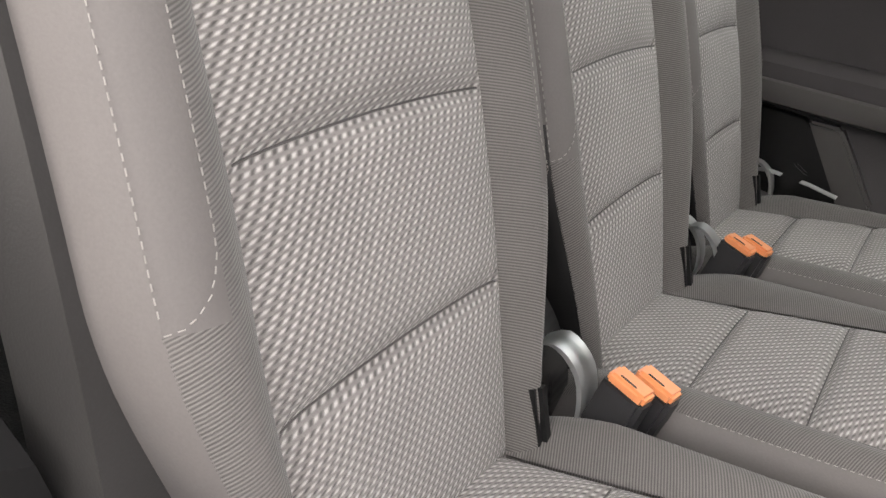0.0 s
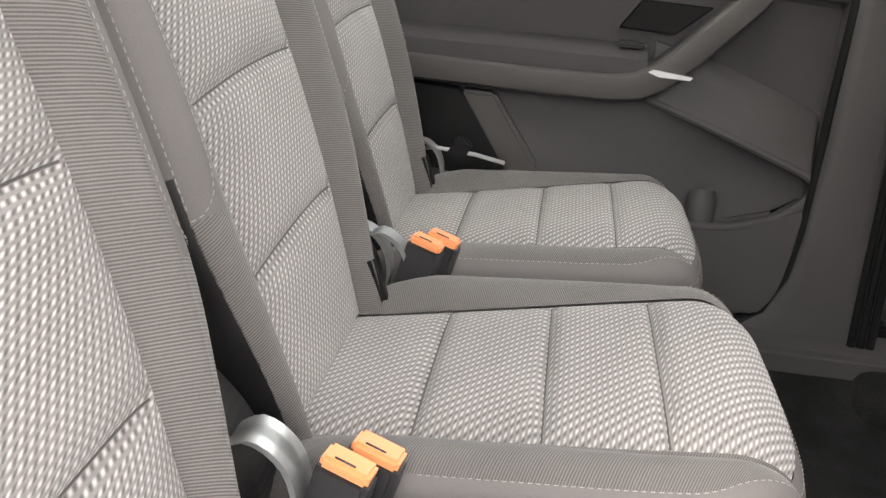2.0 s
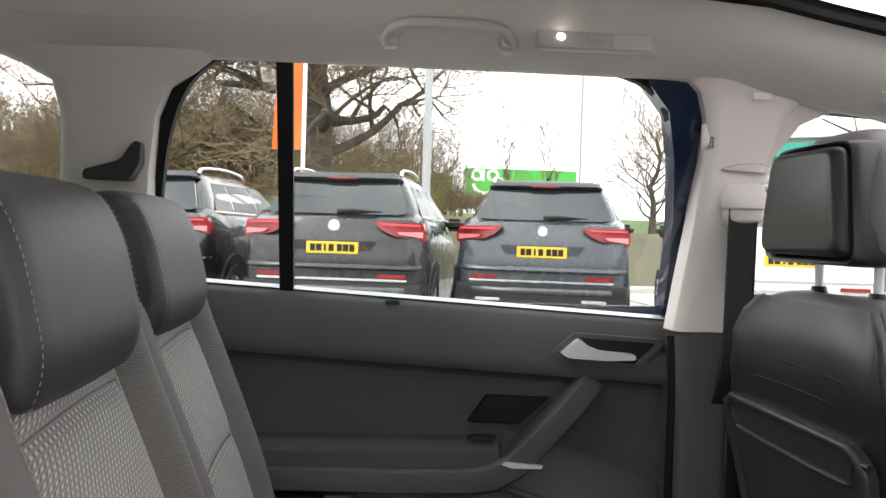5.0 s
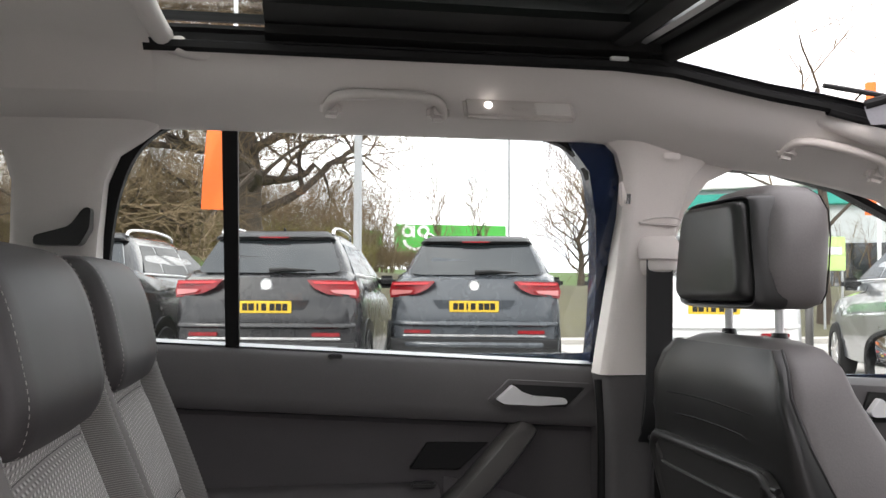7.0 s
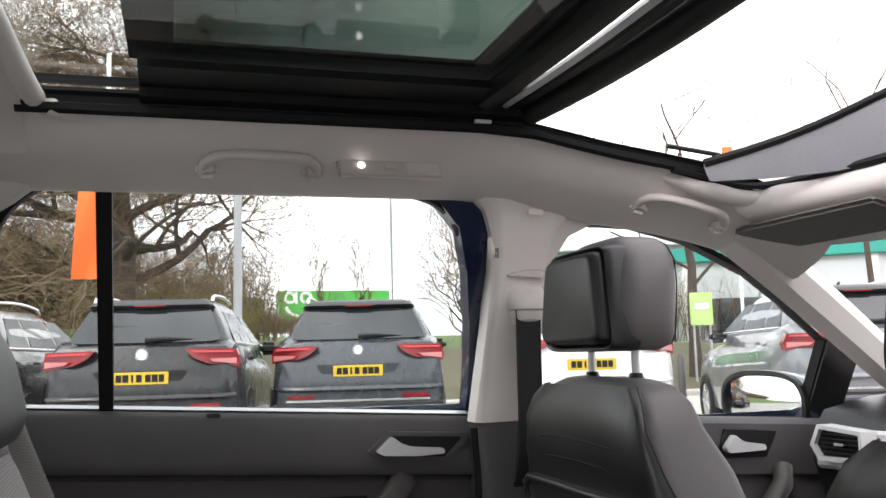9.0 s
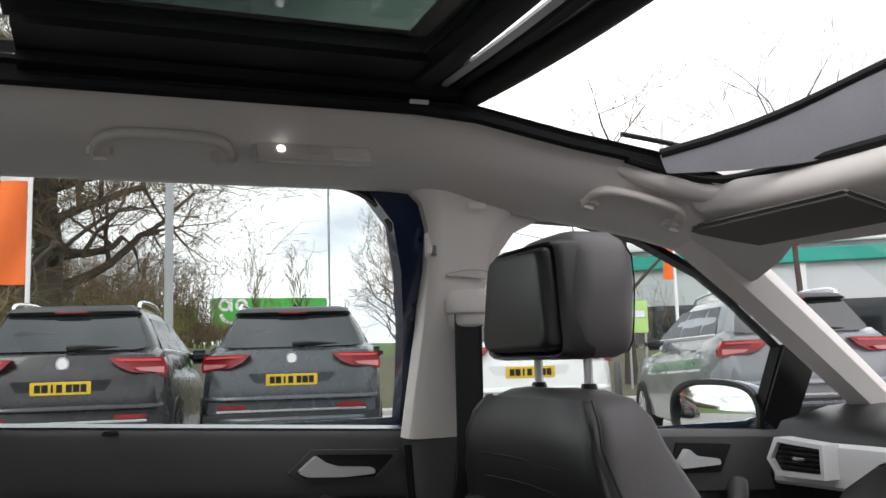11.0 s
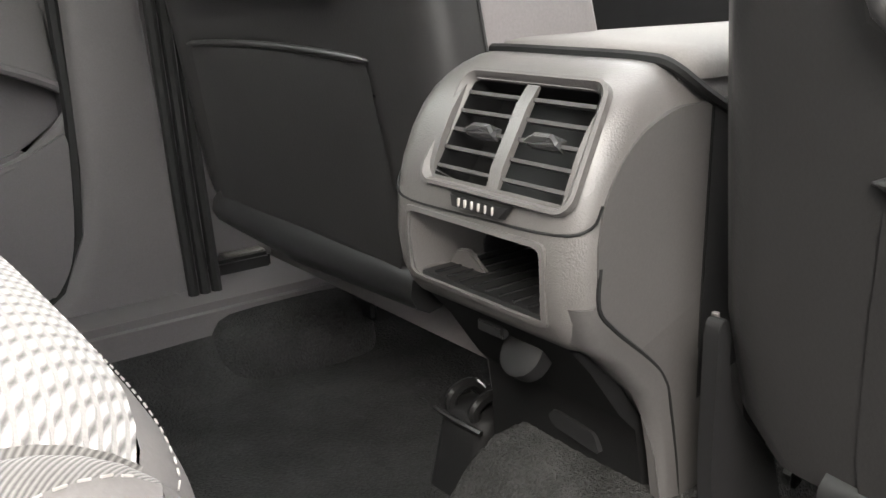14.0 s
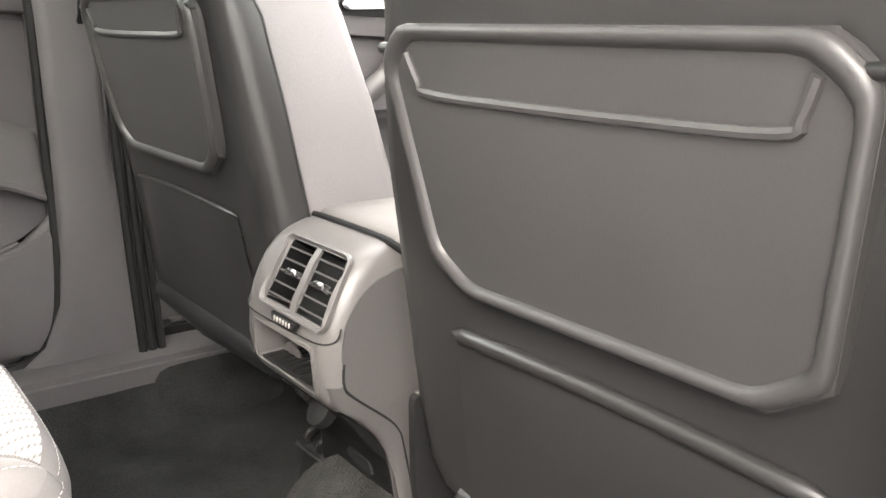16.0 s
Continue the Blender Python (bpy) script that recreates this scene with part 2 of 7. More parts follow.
M_SATIN = surface("satin_silver_lever", (0.78, 0.78, 0.79), 0.32, metal=0.35, vary=0.03, grain=90.0, bump=0.02)
M_MIRROR = surface("mirror_silver", (0.9, 0.9, 0.9), 0.02, metal=1.0, vary=0.0, bump=0.0)
M_DEFLECT = surface("grey_deflector_plastic", (0.24, 0.24, 0.265), 0.35, vary=0.1, big=9.0, bump=0.03)
M_GREYBAR = surface("anodised_bar", (0.45, 0.46, 0.46), 0.35, metal=0.7, vary=0.05, bump=0.02)
M_LAMPGLOW, _nt, _b = nodes_of("lamp_bulb_glow")
_b.inputs["Emission Color"].default_value = (1.0, 0.97, 0.92, 1)
_b.inputs["Emission Strength"].default_value = 3.0

# ---- mesh helpers ----


def part(name, bm, material, parent=None, label="", angle=38.0):
    me = bpy.data.meshes.new(name)
    bmesh.ops.recalc_face_normals(bm, faces=bm.faces)
    bm.to_mesh(me)
    bm.free()
    me.materials.append(material)
    me.polygons.foreach_set("use_smooth", [True] * len(me.polygons))
    me.set_sharp_from_angle(angle=radians(angle))
    ob = new(name, me)
    if parent is not None:
        ob.parent = parent
    if label:
        tagged(ob, label)
    return ob


def thing(name, at, label, category, group="", kind=""):
    ob = new(name)
    ob.location = at
    ob.empty_display_size = 0.05
    return tagged(ob, label, category, group, kind)


def rbox(size, at=(0, 0, 0), bevel=0.004, seg=2, turn=None, bm=None, taper=None):
    bm = bm or bmesh.new()
    g = bmesh.ops.create_cube(bm, size=1.0)
    vs = g["verts"]
    for v in vs:
        k = 1.0
        if taper and v.co.z > 0:
            k = taper
        v.co = Vector((v.co.x * size[0] * k, v.co.y * size[1] * k, v.co.z * size[2]))
    fs = {f for v in vs for f in v.link_faces}
    es = {e for v in vs for e in v.link_edges}
    if bevel:
        r = bmesh.ops.bevel(bm, geom=list(es) + list(vs), offset=bevel, segments=seg, affect="EDGES", clamp_overlap=True)
        vs = list({v for f in r["faces"] for v in f.verts} | {v for f in fs if f.is_valid for v in f.verts})
    mat = Matrix.Translation(at) @ (turn.to_4x4() if turn else Matrix.Identity(4))
    bmesh.ops.transform(bm, matrix=mat, verts=vs)
    return bm


def loft(rings, bm=None, cap=True, closed=True, uv=False):
    bm = bm or bmesh.new()
    vv = [[bm.verts.new(p) for p in r] for r in rings]
    n = len(rings[0])
    m = n if closed else n - 1
    for a, b in zip(vv, vv[1:]):
        for i in range(m):
            j = (i + 1) % n
            bm.faces.new((a[i], a[j], b[j], b[i]))
    if cap and closed:
        bm.faces.new(vv[0][::-1])
        bm.faces.new(vv[-1])
    return bm


def tube(pts, r, n=8, bm=None, flat=1.0):
    """A round bar along pts; r may be a list of radii."""
    pts = [Vector(p) for p in pts]
    rs = r if isinstance(r, (list, tuple)) else [r] * len(pts)
    rings, side = [], None
    for i, p in enumerate(pts):
        d = (pts[min(i + 1, len(pts) - 1)] - pts[max(i - 1, 0)]).normalized()
        if side is None:
            side = d.orthogonal().normalized()
        side = (side - d * side.dot(d)).normalized()
        up = d.cross(side)
        rings.append([p + (side * math.cos(a) + up * math.sin(a) * flat) * rs[i] for a in (2 * math.pi * k / n for k in range(n))])
    return loft(rings, bm)


def sheet(fn, u0, u1, v0, v1, nu, nv, bm=None):
    """A grid over fn(u, v), with UV in metres."""
    bm = bm or bmesh.new()
    uvl = bm.loops.layers.uv.verify()
    us = [u0 + (u1 - u0) * i / nu for i in range(nu + 1)]
    vs = [v0 + (v1 - v0) * j / nv for j in range(nv + 1)]
    g = [[bm.verts.new(fn(u, v)) for u in us] for v in vs]
    for j in range(nv):
        for i in range(nu):
            f = bm.faces.new((g[j][i], g[j][i + 1], g[j + 1][i + 1], g[j + 1][i]))
            for lp, (a, b) in zip(f.loops, ((i, j), (i + 1, j), (i + 1, j + 1), (i, j + 1))):
                lp[uvl].uv = (us[a], vs[b])
    return bm


def prism(outline, d0, d1, axis="y", bevel=0.0, seg=2, bm=None):
    """A flat outline given in the two other axes, from d0 to d1 along the axis."""
    bm = bm or bmesh.new()

    def at(p, d):
        return {"x": (d, p[0], p[1]), "y": (p[0], d, p[1]), "z": (p[0], p[1], d)}[axis]
    a = [bm.verts.new(at(p, d0)) for p in outline]
    b = [bm.verts.new(at(p, d1)) for p in outline]
    n = len(outline)
    fs = [bm.faces.new(a[::-1]), bm.faces.new(b)]
    for i in range(n):
        fs.append(bm.faces.new((a[i], a[(i + 1) % n], b[(i + 1) % n], b[i])))
    if bevel:
        es = list({e for f in fs for e in f.edges})
        bmesh.ops.bevel(bm, geom=es, offset=bevel, segments=seg, affect="EDGES", clamp_overlap=True)
    return bm


def ringframe(outer, inner, d0, d1, axis="y", bm=None):
    """A flat frame between two outlines of equal length."""
    bm = bm or bmesh.new()

    def at(p, d):
        return Vector({"x": (d, p[0], p[1]), "y": (p[0], d, p[1]), "z": (p[0], p[1], d)}[axis])
    n = len(outer)
    q = [[bm.verts.new(at(p, d)) for p in o] for o, d in ((outer, d0), (inner, d0), (inner, d1), (outer, d1))]
    for i in range(n):
        j = (i + 1) % n
        for k in range(4):
            a, b = q[k], q[(k + 1) % 4]
            bm.faces.new((a[i], a[j], b[j], b[i]))
    return bm


def superring(a, b, p=4.0, n=32, c=(0, 0)):
    out = []
    for k in range(n):
        t = 2 * math.pi * k / n
        x, y = math.cos(t), math.sin(t)
        out.append((c[0] + a * math.copysign(abs(x) ** (2 / p), x), c[1] + b * math.copysign(abs(y) ** (2 / p), y)))
    return out


def soften(outline, r, n=4):
    """Rounds the corners of an outline."""
    out, k = [], len(outline)
    for i in range(k):
        p, a, b = (Vector((*outline[(i + s) % k], 0)) for s in (0, -1, 1))
        ra = min(r, (a - p).length * 0.45)
        rb = min(r, (b - p).length * 0.45)
        s, e = p + (a - p).normalized() * ra, p + (b - p).normalized() * rb
        for j in range(n + 1):
            t = j / n
            q = s * (1 - t) ** 2 + p * 2 * t * (1 - t) + e * t * t
            out.append((q.x, q.y))
    return out


def smooth_path(pts, n=6):
    """A Catmull-Rom line through pts."""
    pts = [Vector(p) for p in pts]
    out = []
    for i in range(len(pts) - 1):
        p0, p1, p2, p3 = pts[max(i - 1, 0)], pts[i], pts[i + 1], pts[min(i + 2, len(pts) - 1)]
        for j in range(n):
            t = j / n
            out.append(0.5 * ((2 * p1) + (p2 - p0) * t + (2 * p0 - 5 * p1 + 4 * p2 - p3) * t * t + (3 * p1 - p0 - 3 * p2 + p3) * t ** 3))
    out.append(pts[-1])
    return out


def stitches(pts, length=0.004, gap=0.003, r=0.0007, bm=None):
    """Short threads along a line."""
    bm = bm or bmesh.new()
    pts = [Vector(p) for p in pts]
    acc, step = 0.0, length + gap
    for a, b in zip(pts, pts[1:]):
        d = (b - a).length
        if d < 1e-6:
            continue
        w = (b - a) / d
        while acc < d:
            s = a + w * acc
            tube([s, s + w * length], r, 4, bm)
            acc += step
        acc -= d
    return bm


def lerp(a, b, t):
    return a + (b - a) * t


def table(x, rows):
    """Linear look-up in rows of (x, value)."""
    if x <= rows[0][0]:
        return rows[0][1]
    for (a, va), (b, vb) in zip(rows, rows[1:]):
        if x <= b:
            return lerp(va, vb, (x - a) / (b - a))
    return rows[-1][1]


# ---- the car's shell: centre line at y = 1.005, doors at y about 0.27 and 1.74 ----
YC = 1.005


def mir(y):
    return 2 * YC - y


def sill_z(x):
    return 1.046 - 0.058 * x


def win_y(z):
    """The plane of the far side glass."""
    return 1.785 - 0.40 * (z - 1.03)


RAIL = [(-1.35, -0.02), (-0.7, -0.005), (-0.3, 0.0), (0.35, 0.0), (0.45, -0.007), (0.6, -0.036), (0.7, -0.050), (0.8, -0.066), (0.9, -0.094), (0.97, -0.118), (1.05, -0.155)]


def rail_drop(x):
    return table(x, RAIL)


# floor
floor_thing = thing("floor", (0, 0, 0), "black carpeted car floor with raised sill edges", "floor", kind="structure")


def floor_fn(u, v):
    z = 0.25 + 0.012 * noise.noise(Vector((u * 5, v * 5, 0)))
    e = max(0.0, min(1.0, (abs(v - YC) - 0.53) / 0.13))
    z += 0.066 * e * e * (3 - 2 * e)
    if u < -0.12:
        z += min(0.13, (-0.12 - u) * 1.2)
    return (u, v, z)


part("carpet", sheet(floor_fn, -1.4, 1.7, 0.24, 1.78, 90, 60), M_CARPET, floor_thing)

# headliner side rails and their mirror images
RAILSEC = [(1.635, 1.450), (1.618, 1.434), (1.606, 1.4285), (1.588, 1.431), (1.556, 1.445), (1.522, 1.460), (1.494, 1.480), (1.474, 1.500), (1.460, 1.515),
           (1.453, 1.523), (1.453, 1.546), (1.55, 1.546), (1.66, 1.49)]
headliner = thing("headliner", (0, 0, 0), "pale grey cloth headliner round a panoramic roof opening", "ceiling", kind="structure")
RX = [-1.35, -1.0, -0.7, -0.5, -0.375, -0.3, 0.0, 0.2, 0.35, 0.45, 0.55, 0.62, 0.7, 0.77, 0.83, 0.88, 0.93, 0.97, 1.01, 1.05]


def rail_ring(x, side):
    d = rail_drop(x)
    out = []
    for i, (y, z) in enumerate(RAILSEC):
        k = max(0.0, (x - 0.6) / 0.45)
        yy = y - 0.05 * k * k
        zz = z + d * (1.0 if z < 1.5 else 0.95)
        out.append((x, yy if side > 0 else mir(yy), min(zz, 1.432) if x > 0.84 and i > 5 else zz))
    return out


for side in (1, -1):
    part("roof_side_lining", loft([rail_ring(x, side) for x in RX]), M_CREAM, headliner)

# ceiling behind the opening and the header in front of it


def ceil_fn(u, v):
    d = abs(v - YC)
    fall = 0.02 * (d / 0.46) ** 2 + 0.055 * max(0.0, (d - 0.40) / 0.095) ** 2
    return (u, v, 1.549 - fall + rail_drop(u) - max(0.0, (-0.75 - u)) * 0.12)


part("rear_ceiling", sheet(ceil_fn, -1.35, -0.365, mir(1.502), 1.502, 20, 60), M_CREAM, headliner)
front_hdr = []
for k in range(25):
    v = lerp(mir(1.47), 1.47, k / 24)
    e = abs(v - YC) / 0.465
    x0 = 0.885 + 0.10 * (1 - e ** 4)
    front_hdr.append([(x0 + 0.03, v, 1.470), (x0, v, 1.444), (x0 - 0.012, v, 1.434), (x0 - 0.020, v, 1.420), (x0 - 0.022, v, 1.405), (x0 - 0.016, v, 1.393), (x0 + 0.000, v, 1.384),
                      (x0 + 0.06, v, 1.368), (x0 + 0.15, v, 1.330), (x0 + 0.16, v, 1.37), (x0 + 0.09, v, 1.45)])
part("front_header", loft(front_hdr), M_CREAM, headliner)
CORNER = [(0.72, 1.4445, 1.468), (0.79, 1.4440, 1.453), (0.85, 1.443, 1.441), (0.895, 1.435, 1.438), (0.928, 1.408, 1.440), (0.950, 1.34, 1.443), (0.975, 1.20, 1.446)]
edge = smooth_path(CORNER + [(0.984, YC, 1.447)] + [(x, mir(y), z) for x, y, z in CORNER[::-1]], 5)
part("front_seal", tube(edge, 0.0085, 8), M_RUBBER, headliner, "black rubber edge")
for side in (1, -1):
    lip = [(x + 0.010, y + 0.014, z - 0.018) for x, y, z in CORNER[1:6]]
    lip = [(0.70, 1.485, 1.475)] + lip + [(0.990, 1.26, 1.420)]
    part("corner_lip", tube(smooth_path([(x, y if side > 0 else mir(y), z) for x, y, z in lip], 5), 0.019, 14), M_CREAM, headliner)
ceil_end = rbox((0.045, 0.90, 0.045), (-0.368, YC, 1.556), 0.018, 4)
part("rear_opening_edge", ceil_end, M_CREAM, headliner)
blind = tube(smooth_path([(-0.255, mir(1.492), 1.532), (-0.290, mir(1.468), 1.526), (-0.325, mir(1.452), 1.528), (-0.350, mir(1.425), 1.540), (-0.352, YC, 1.550), (-0.350, 1.425, 1.540), (-0.325, 1.452, 1.528), (-0.290, 1.468, 1.526), (-0.255, 1.492, 1.532)], 5), 0.016, 14)
part("rear_opening_lip", blind, M_CREAM, headliner, "rounded pale lip of the opening")

# outer roof skin in body colour
roof_skin = thing("roof_panel", (0, 0, 0), "dark blue painted steel roof edges above the lining", "car roof", kind="structure")
for side in (1, -1):
    rr = []
    for x in RX:
        d = rail_drop(x) * 0.9
        ys = (1.515, 1.55, 1.60, 1.67, 1.705)
        zs = (1.566, 1.566, 1.560, 1.53, 1.482)
        ring = [(x, y if side > 0 else mir(y), z + d) for y, z in zip(ys, zs)]
        ring += [(x, (y - 0.004) if side > 0 else mir(y - 0.004), z + d - 0.012) for y, z in list(zip(ys, zs))[::-1]]
        rr.append(ring)
    part("side_roof_skin", loft(rr), M_BLUE, roof_skin)
part("rear_roof_skin", sheet(lambda u, v: (u, v, 1.600 - max(0, -0.8 - u) * 0.1), -1.5, -0.39, mir(1.46), 1.46, 8, 8), M_BLUE, roof_skin)

# panoramic roof: frame, glass, cross bar, deflector
sunroof = thing("panoramic_sunroof", (0, 0, 0), "black-framed panoramic glass roof with its front panel slid back", "sunroof")
for side in (1, -1):
    yy = 1.452 if side > 0 else mir(1.452)
    s = side
    seal = [[(x, yy + s * 0.0, 1.520 + rail_drop(x)), (x, yy - s * 0.008, 1.517 + rail_drop(x)), (x, yy - s * 0.016, 1.522 + rail_drop(x)), (x, yy - s * 0.018, 1.531 + rail_drop(x)), (x, yy - s * 0.010, 1.535 + rail_drop(x)),
             (x, yy - s * 0.012, 1.545 + rail_drop(x)), (x, yy - s * 0.020, 1.55 + rail_drop(x)), (x, yy - s * 0.020, 1.56 + rail_drop(x)), (x, yy - s * 0.006, 1.565 + rail_drop(x)), (x, yy - s * 0.004, 1.578 + rail_drop(x)), (x, yy + s * 0.006, 1.578 + rail_drop(x))] for x in RX if -0.4 < x < 0.95]
    seal = [[(x, y, min(z, (1.556 if x < 0.42 else 1.543) + rail_drop(x) - 0.0001 * i)) for i, (x, y, z) in enumerate(ring)] for ring in seal]
    part("edge_seal", loft(seal), M_RUBBER, sunroof)
    track = [[(x, yy - s * 0.012, 1.538), (x, yy - s * 0.04, 1.542), (x, yy - s * 0.042, 1.555), (x, yy - s * 0.125, 1.560), (x, yy - s * 0.125, 1.572),
              (x, yy - s * 0.012, 1.572)] for x in (-0.20, 0.0, 0.2, 0.44)]
    part("guide_track", loft(track), M_FRAMEB, sunroof)
g = part("rear_glass", sheet(lambda u, v: (u, v, 1.578), -0.375, 0.345, mir(1.468), 1.468, 2, 2), M_TINT, sunroof, "green tinted roof glass")
g = part("front_glass", sheet(lambda u, v: (u, v, 1.604), -0.165, 0.335, mir(1.385), 1.385, 2, 2), M_TINTD, sunroof, "dark green tinted roof glass slid back")
part("front_panel_border", ringframe(
    [(-0.215, mir(1.41)), (0.36, mir(1.41)), (0.36, 1.41), (-0.215, 1.41)], [(-0.15, mir(1.345)), (0.31, mir(1.345)), (0.31, 1.345), (-0.15, 1.345)],
    1.598, 1.610, "z"), M_FRAMEB, sunroof)
part("rear_glass_border", ringframe(
    [(-0.385, mir(1.472)), (0.36, mir(1.472)), (0.36, 1.472), (-0.385, 1.472)], [(-0.37, mir(1.464)), (0.325, mir(1.464)), (0.325, 1.464), (-0.37, 1.464)],
    1.570, 1.584, "z"), M_FRAMEB, sunroof)
BARY = [lerp(mir(1.43), 1.43, k / 16) for k in range(17)]


def bow(y, k):
    return k * (1 - (abs(y - YC) / 0.425) ** 2)


part("cross_bar", loft([[(x + bow(y, 0.012), y, z) for x, z in ((0.322, 1.566), (0.330, 1.551), (0.345, 1.546), (0.362, 1.550), (0.368, 1.560), (0.368, 1.572), (0.322, 1.572))] for y in BARY]), M_FRAMEB, sunroof)
part("cross_bar_strip", loft([[(x + bow(y, 0.018), y, z) for x, z in ((0.374, 1.556), (0.386, 1.553), (0.389, 1.560), (0.376, 1.563))] for y in BARY]), M_GREYBAR, sunroof, "pale metal strip")
part("bar_cover", loft([[(x + bow(y, 0.022), y, z) for x, z in ((0.388, 1.566), (0.392, 1.553), (0.41, 1.553), (0.415, 1.568))] for y in BARY]), M_FRAMEB, sunroof)
part("blind_roller", tube([(0.434 + bow(y, 0.030), y, 1.554) for y in BARY], 0.023, 14), M_FRAMEB, sunroof, "black roller blind")
for side in (1, -1):
    yy = 1.428 if side > 0 else mir(1.428)
    part("roller_end", rbox((0.06, 0.018, 0.03), (0.425, yy, 1.552), 0.004), M_FRAMEB, sunroof)
    part("track_clip", rbox((0.030, 0.008, 0.006), (0.350, yy, 1.533), 0.001, 1), M_WHITECLIP, sunroof, "white plastic clip")
# wind deflector, raised at the front of the opening
defl, rim = [], []
for k in range(25):
    v = lerp(mir(1.415), 1.415, k / 24)
    e = abs(v - YC) / 0.41
    x = 0.765 + 0.205 * (1 - e ** 5)
    h = 0.030 + 0.085 * (1 - e ** 3)
    zb = 1.440
    defl.append([(x + 0.012, v, zb), (x + 0.006, v, zb + h * 0.4), (x, v, zb + h), (x + 0.006, v, zb + h), (x + 0.014, v, zb + h * 0.4), (x + 0.022, v, zb)])
    rim.append((x + 0.002, v, zb + h + 0.003))
part("wind_deflector", loft(defl), M_DEFLECT, sunroof, "grey wind deflector panel standing open")
part("deflector_rim", tube(rim, 0.008, 8), M_RUBBER, sunroof)
for side in (1, -1):
    yy = 1.415 if side > 0 else mir(1.415)
    part("deflector_arm", tube([(0.70, yy + side * 0.012, 1.505), (0.78, yy, 1.492), (0.85, yy, 1.482)], 0.0045, 6), M_PLASTICS, sunroof)
    part("deflector_fold", tube([(0.835, yy - side * 0.010, 1.472), (0.898, yy - side * 0.066, 1.490)], 0.002, 5), M_RUBBER, sunroof)
    part("deflector_fold", tube([(0.838, yy - side * 0.010, 1.455), (0.912, yy - side * 0.082, 1.466)], 0.002, 5), M_RUBBER, sunroof)

# windscreen, tailgate and quarter glass close the cabin
windscreen = thing("windscreen", (0, 0, 0), "clear raked laminated windscreen", "windscreen", kind="structure")
g = part("glass", sheet(lambda u, v: (lerp(1.10, 1.95, v) + 0.05 * (1 - (2 * u - 1) ** 2), lerp(mir(1.53 + 0.12 * v), 1.53 + 0.12 * v, u), lerp(1.42, 0.99, v)), 0, 1, 0, 1, 16, 8), M_GLASS, windscreen)
g.visible_shadow = False
tail = thing("tailgate", (0, 0, 0), "dark tailgate lining with rear window", "tailgate", kind="structure")
part("lower_trim", rbox((0.06, 1.5, 0.85), (-1.5, YC, 0.67), 0.02), M_PLASTIC, tail)
# out of view; its dark tint is added to hold back light from behind
g = part("rear_glass", sheet(lambda u, v: (-1.48 + 0.14 * v, lerp(0.35, 1.66, u), lerp(1.09, 1.50, v)), 0, 1, 0, 1, 4, 4), M_TAILDIM, tail)

# pillars
pillars = {}


def zloft(rows, side, x_shift=0.0):
    """Stations up a pillar: (z, x0, x1, y of the inner face, depth)."""
    rings = []
    for z, x0, x1, y, dp in rows:
        e = (x1 - x0) * 0.18
        pts = [(x0, y + dp), (x0, y + 0.012), (x0 + e * 0.4, y + 0.003), (x0 + e, y), (x1 - e, y), (x1 - e * 0.4, y + 0.003), (x1, y + 0.012), (x1, y + dp)]
        rings.append([(a, b if side > 0 else mir(b), z) for a, b in pts])
    return loft(rings)


BP_UP = [(1.012, 0.400, 0.500, 1.655, 0.06), (1.10, 0.412, 0.512, 1.648, 0.06), (1.20, 0.424, 0.524, 1.634, 0.06), (1.30, 0.430, 0.538, 1.618, 0.06),
         (1.37, 0.426, 0.556, 1.602, 0.05), (1.41, 0.410, 0.590, 1.588, 0.05), (1.435, 0.38, 0.64, 1.575, 0.05), (1.45, 0.34, 0.69, 1.562, 0.05)]
BP_LO = [(0.30, 0.30, 0.62, 1.69, 0.13), (0.34, 0.345, 0.58, 1.692, 0.13), (0.37, 0.385, 0.56, 1.69, 0.13), (0.44, 0.414, 0.535, 1.685, 0.13), (0.52, 0.422, 0.525, 1.68, 0.13), (0.70, 0.424, 0.51, 1.675, 0.13),
         (0.90, 0.418, 0.503, 1.664, 0.13), (1.010, 0.412, 0.500, 1.657, 0.13)]
DOOR_GAP = [(0.412, 1.0), (0.418, 0.90), (0.421, 0.72), (0.424, 0.58), (0.415, 0.44), (0.395, 0.378), (0.358, 0.347), (0.28, 0.335)]
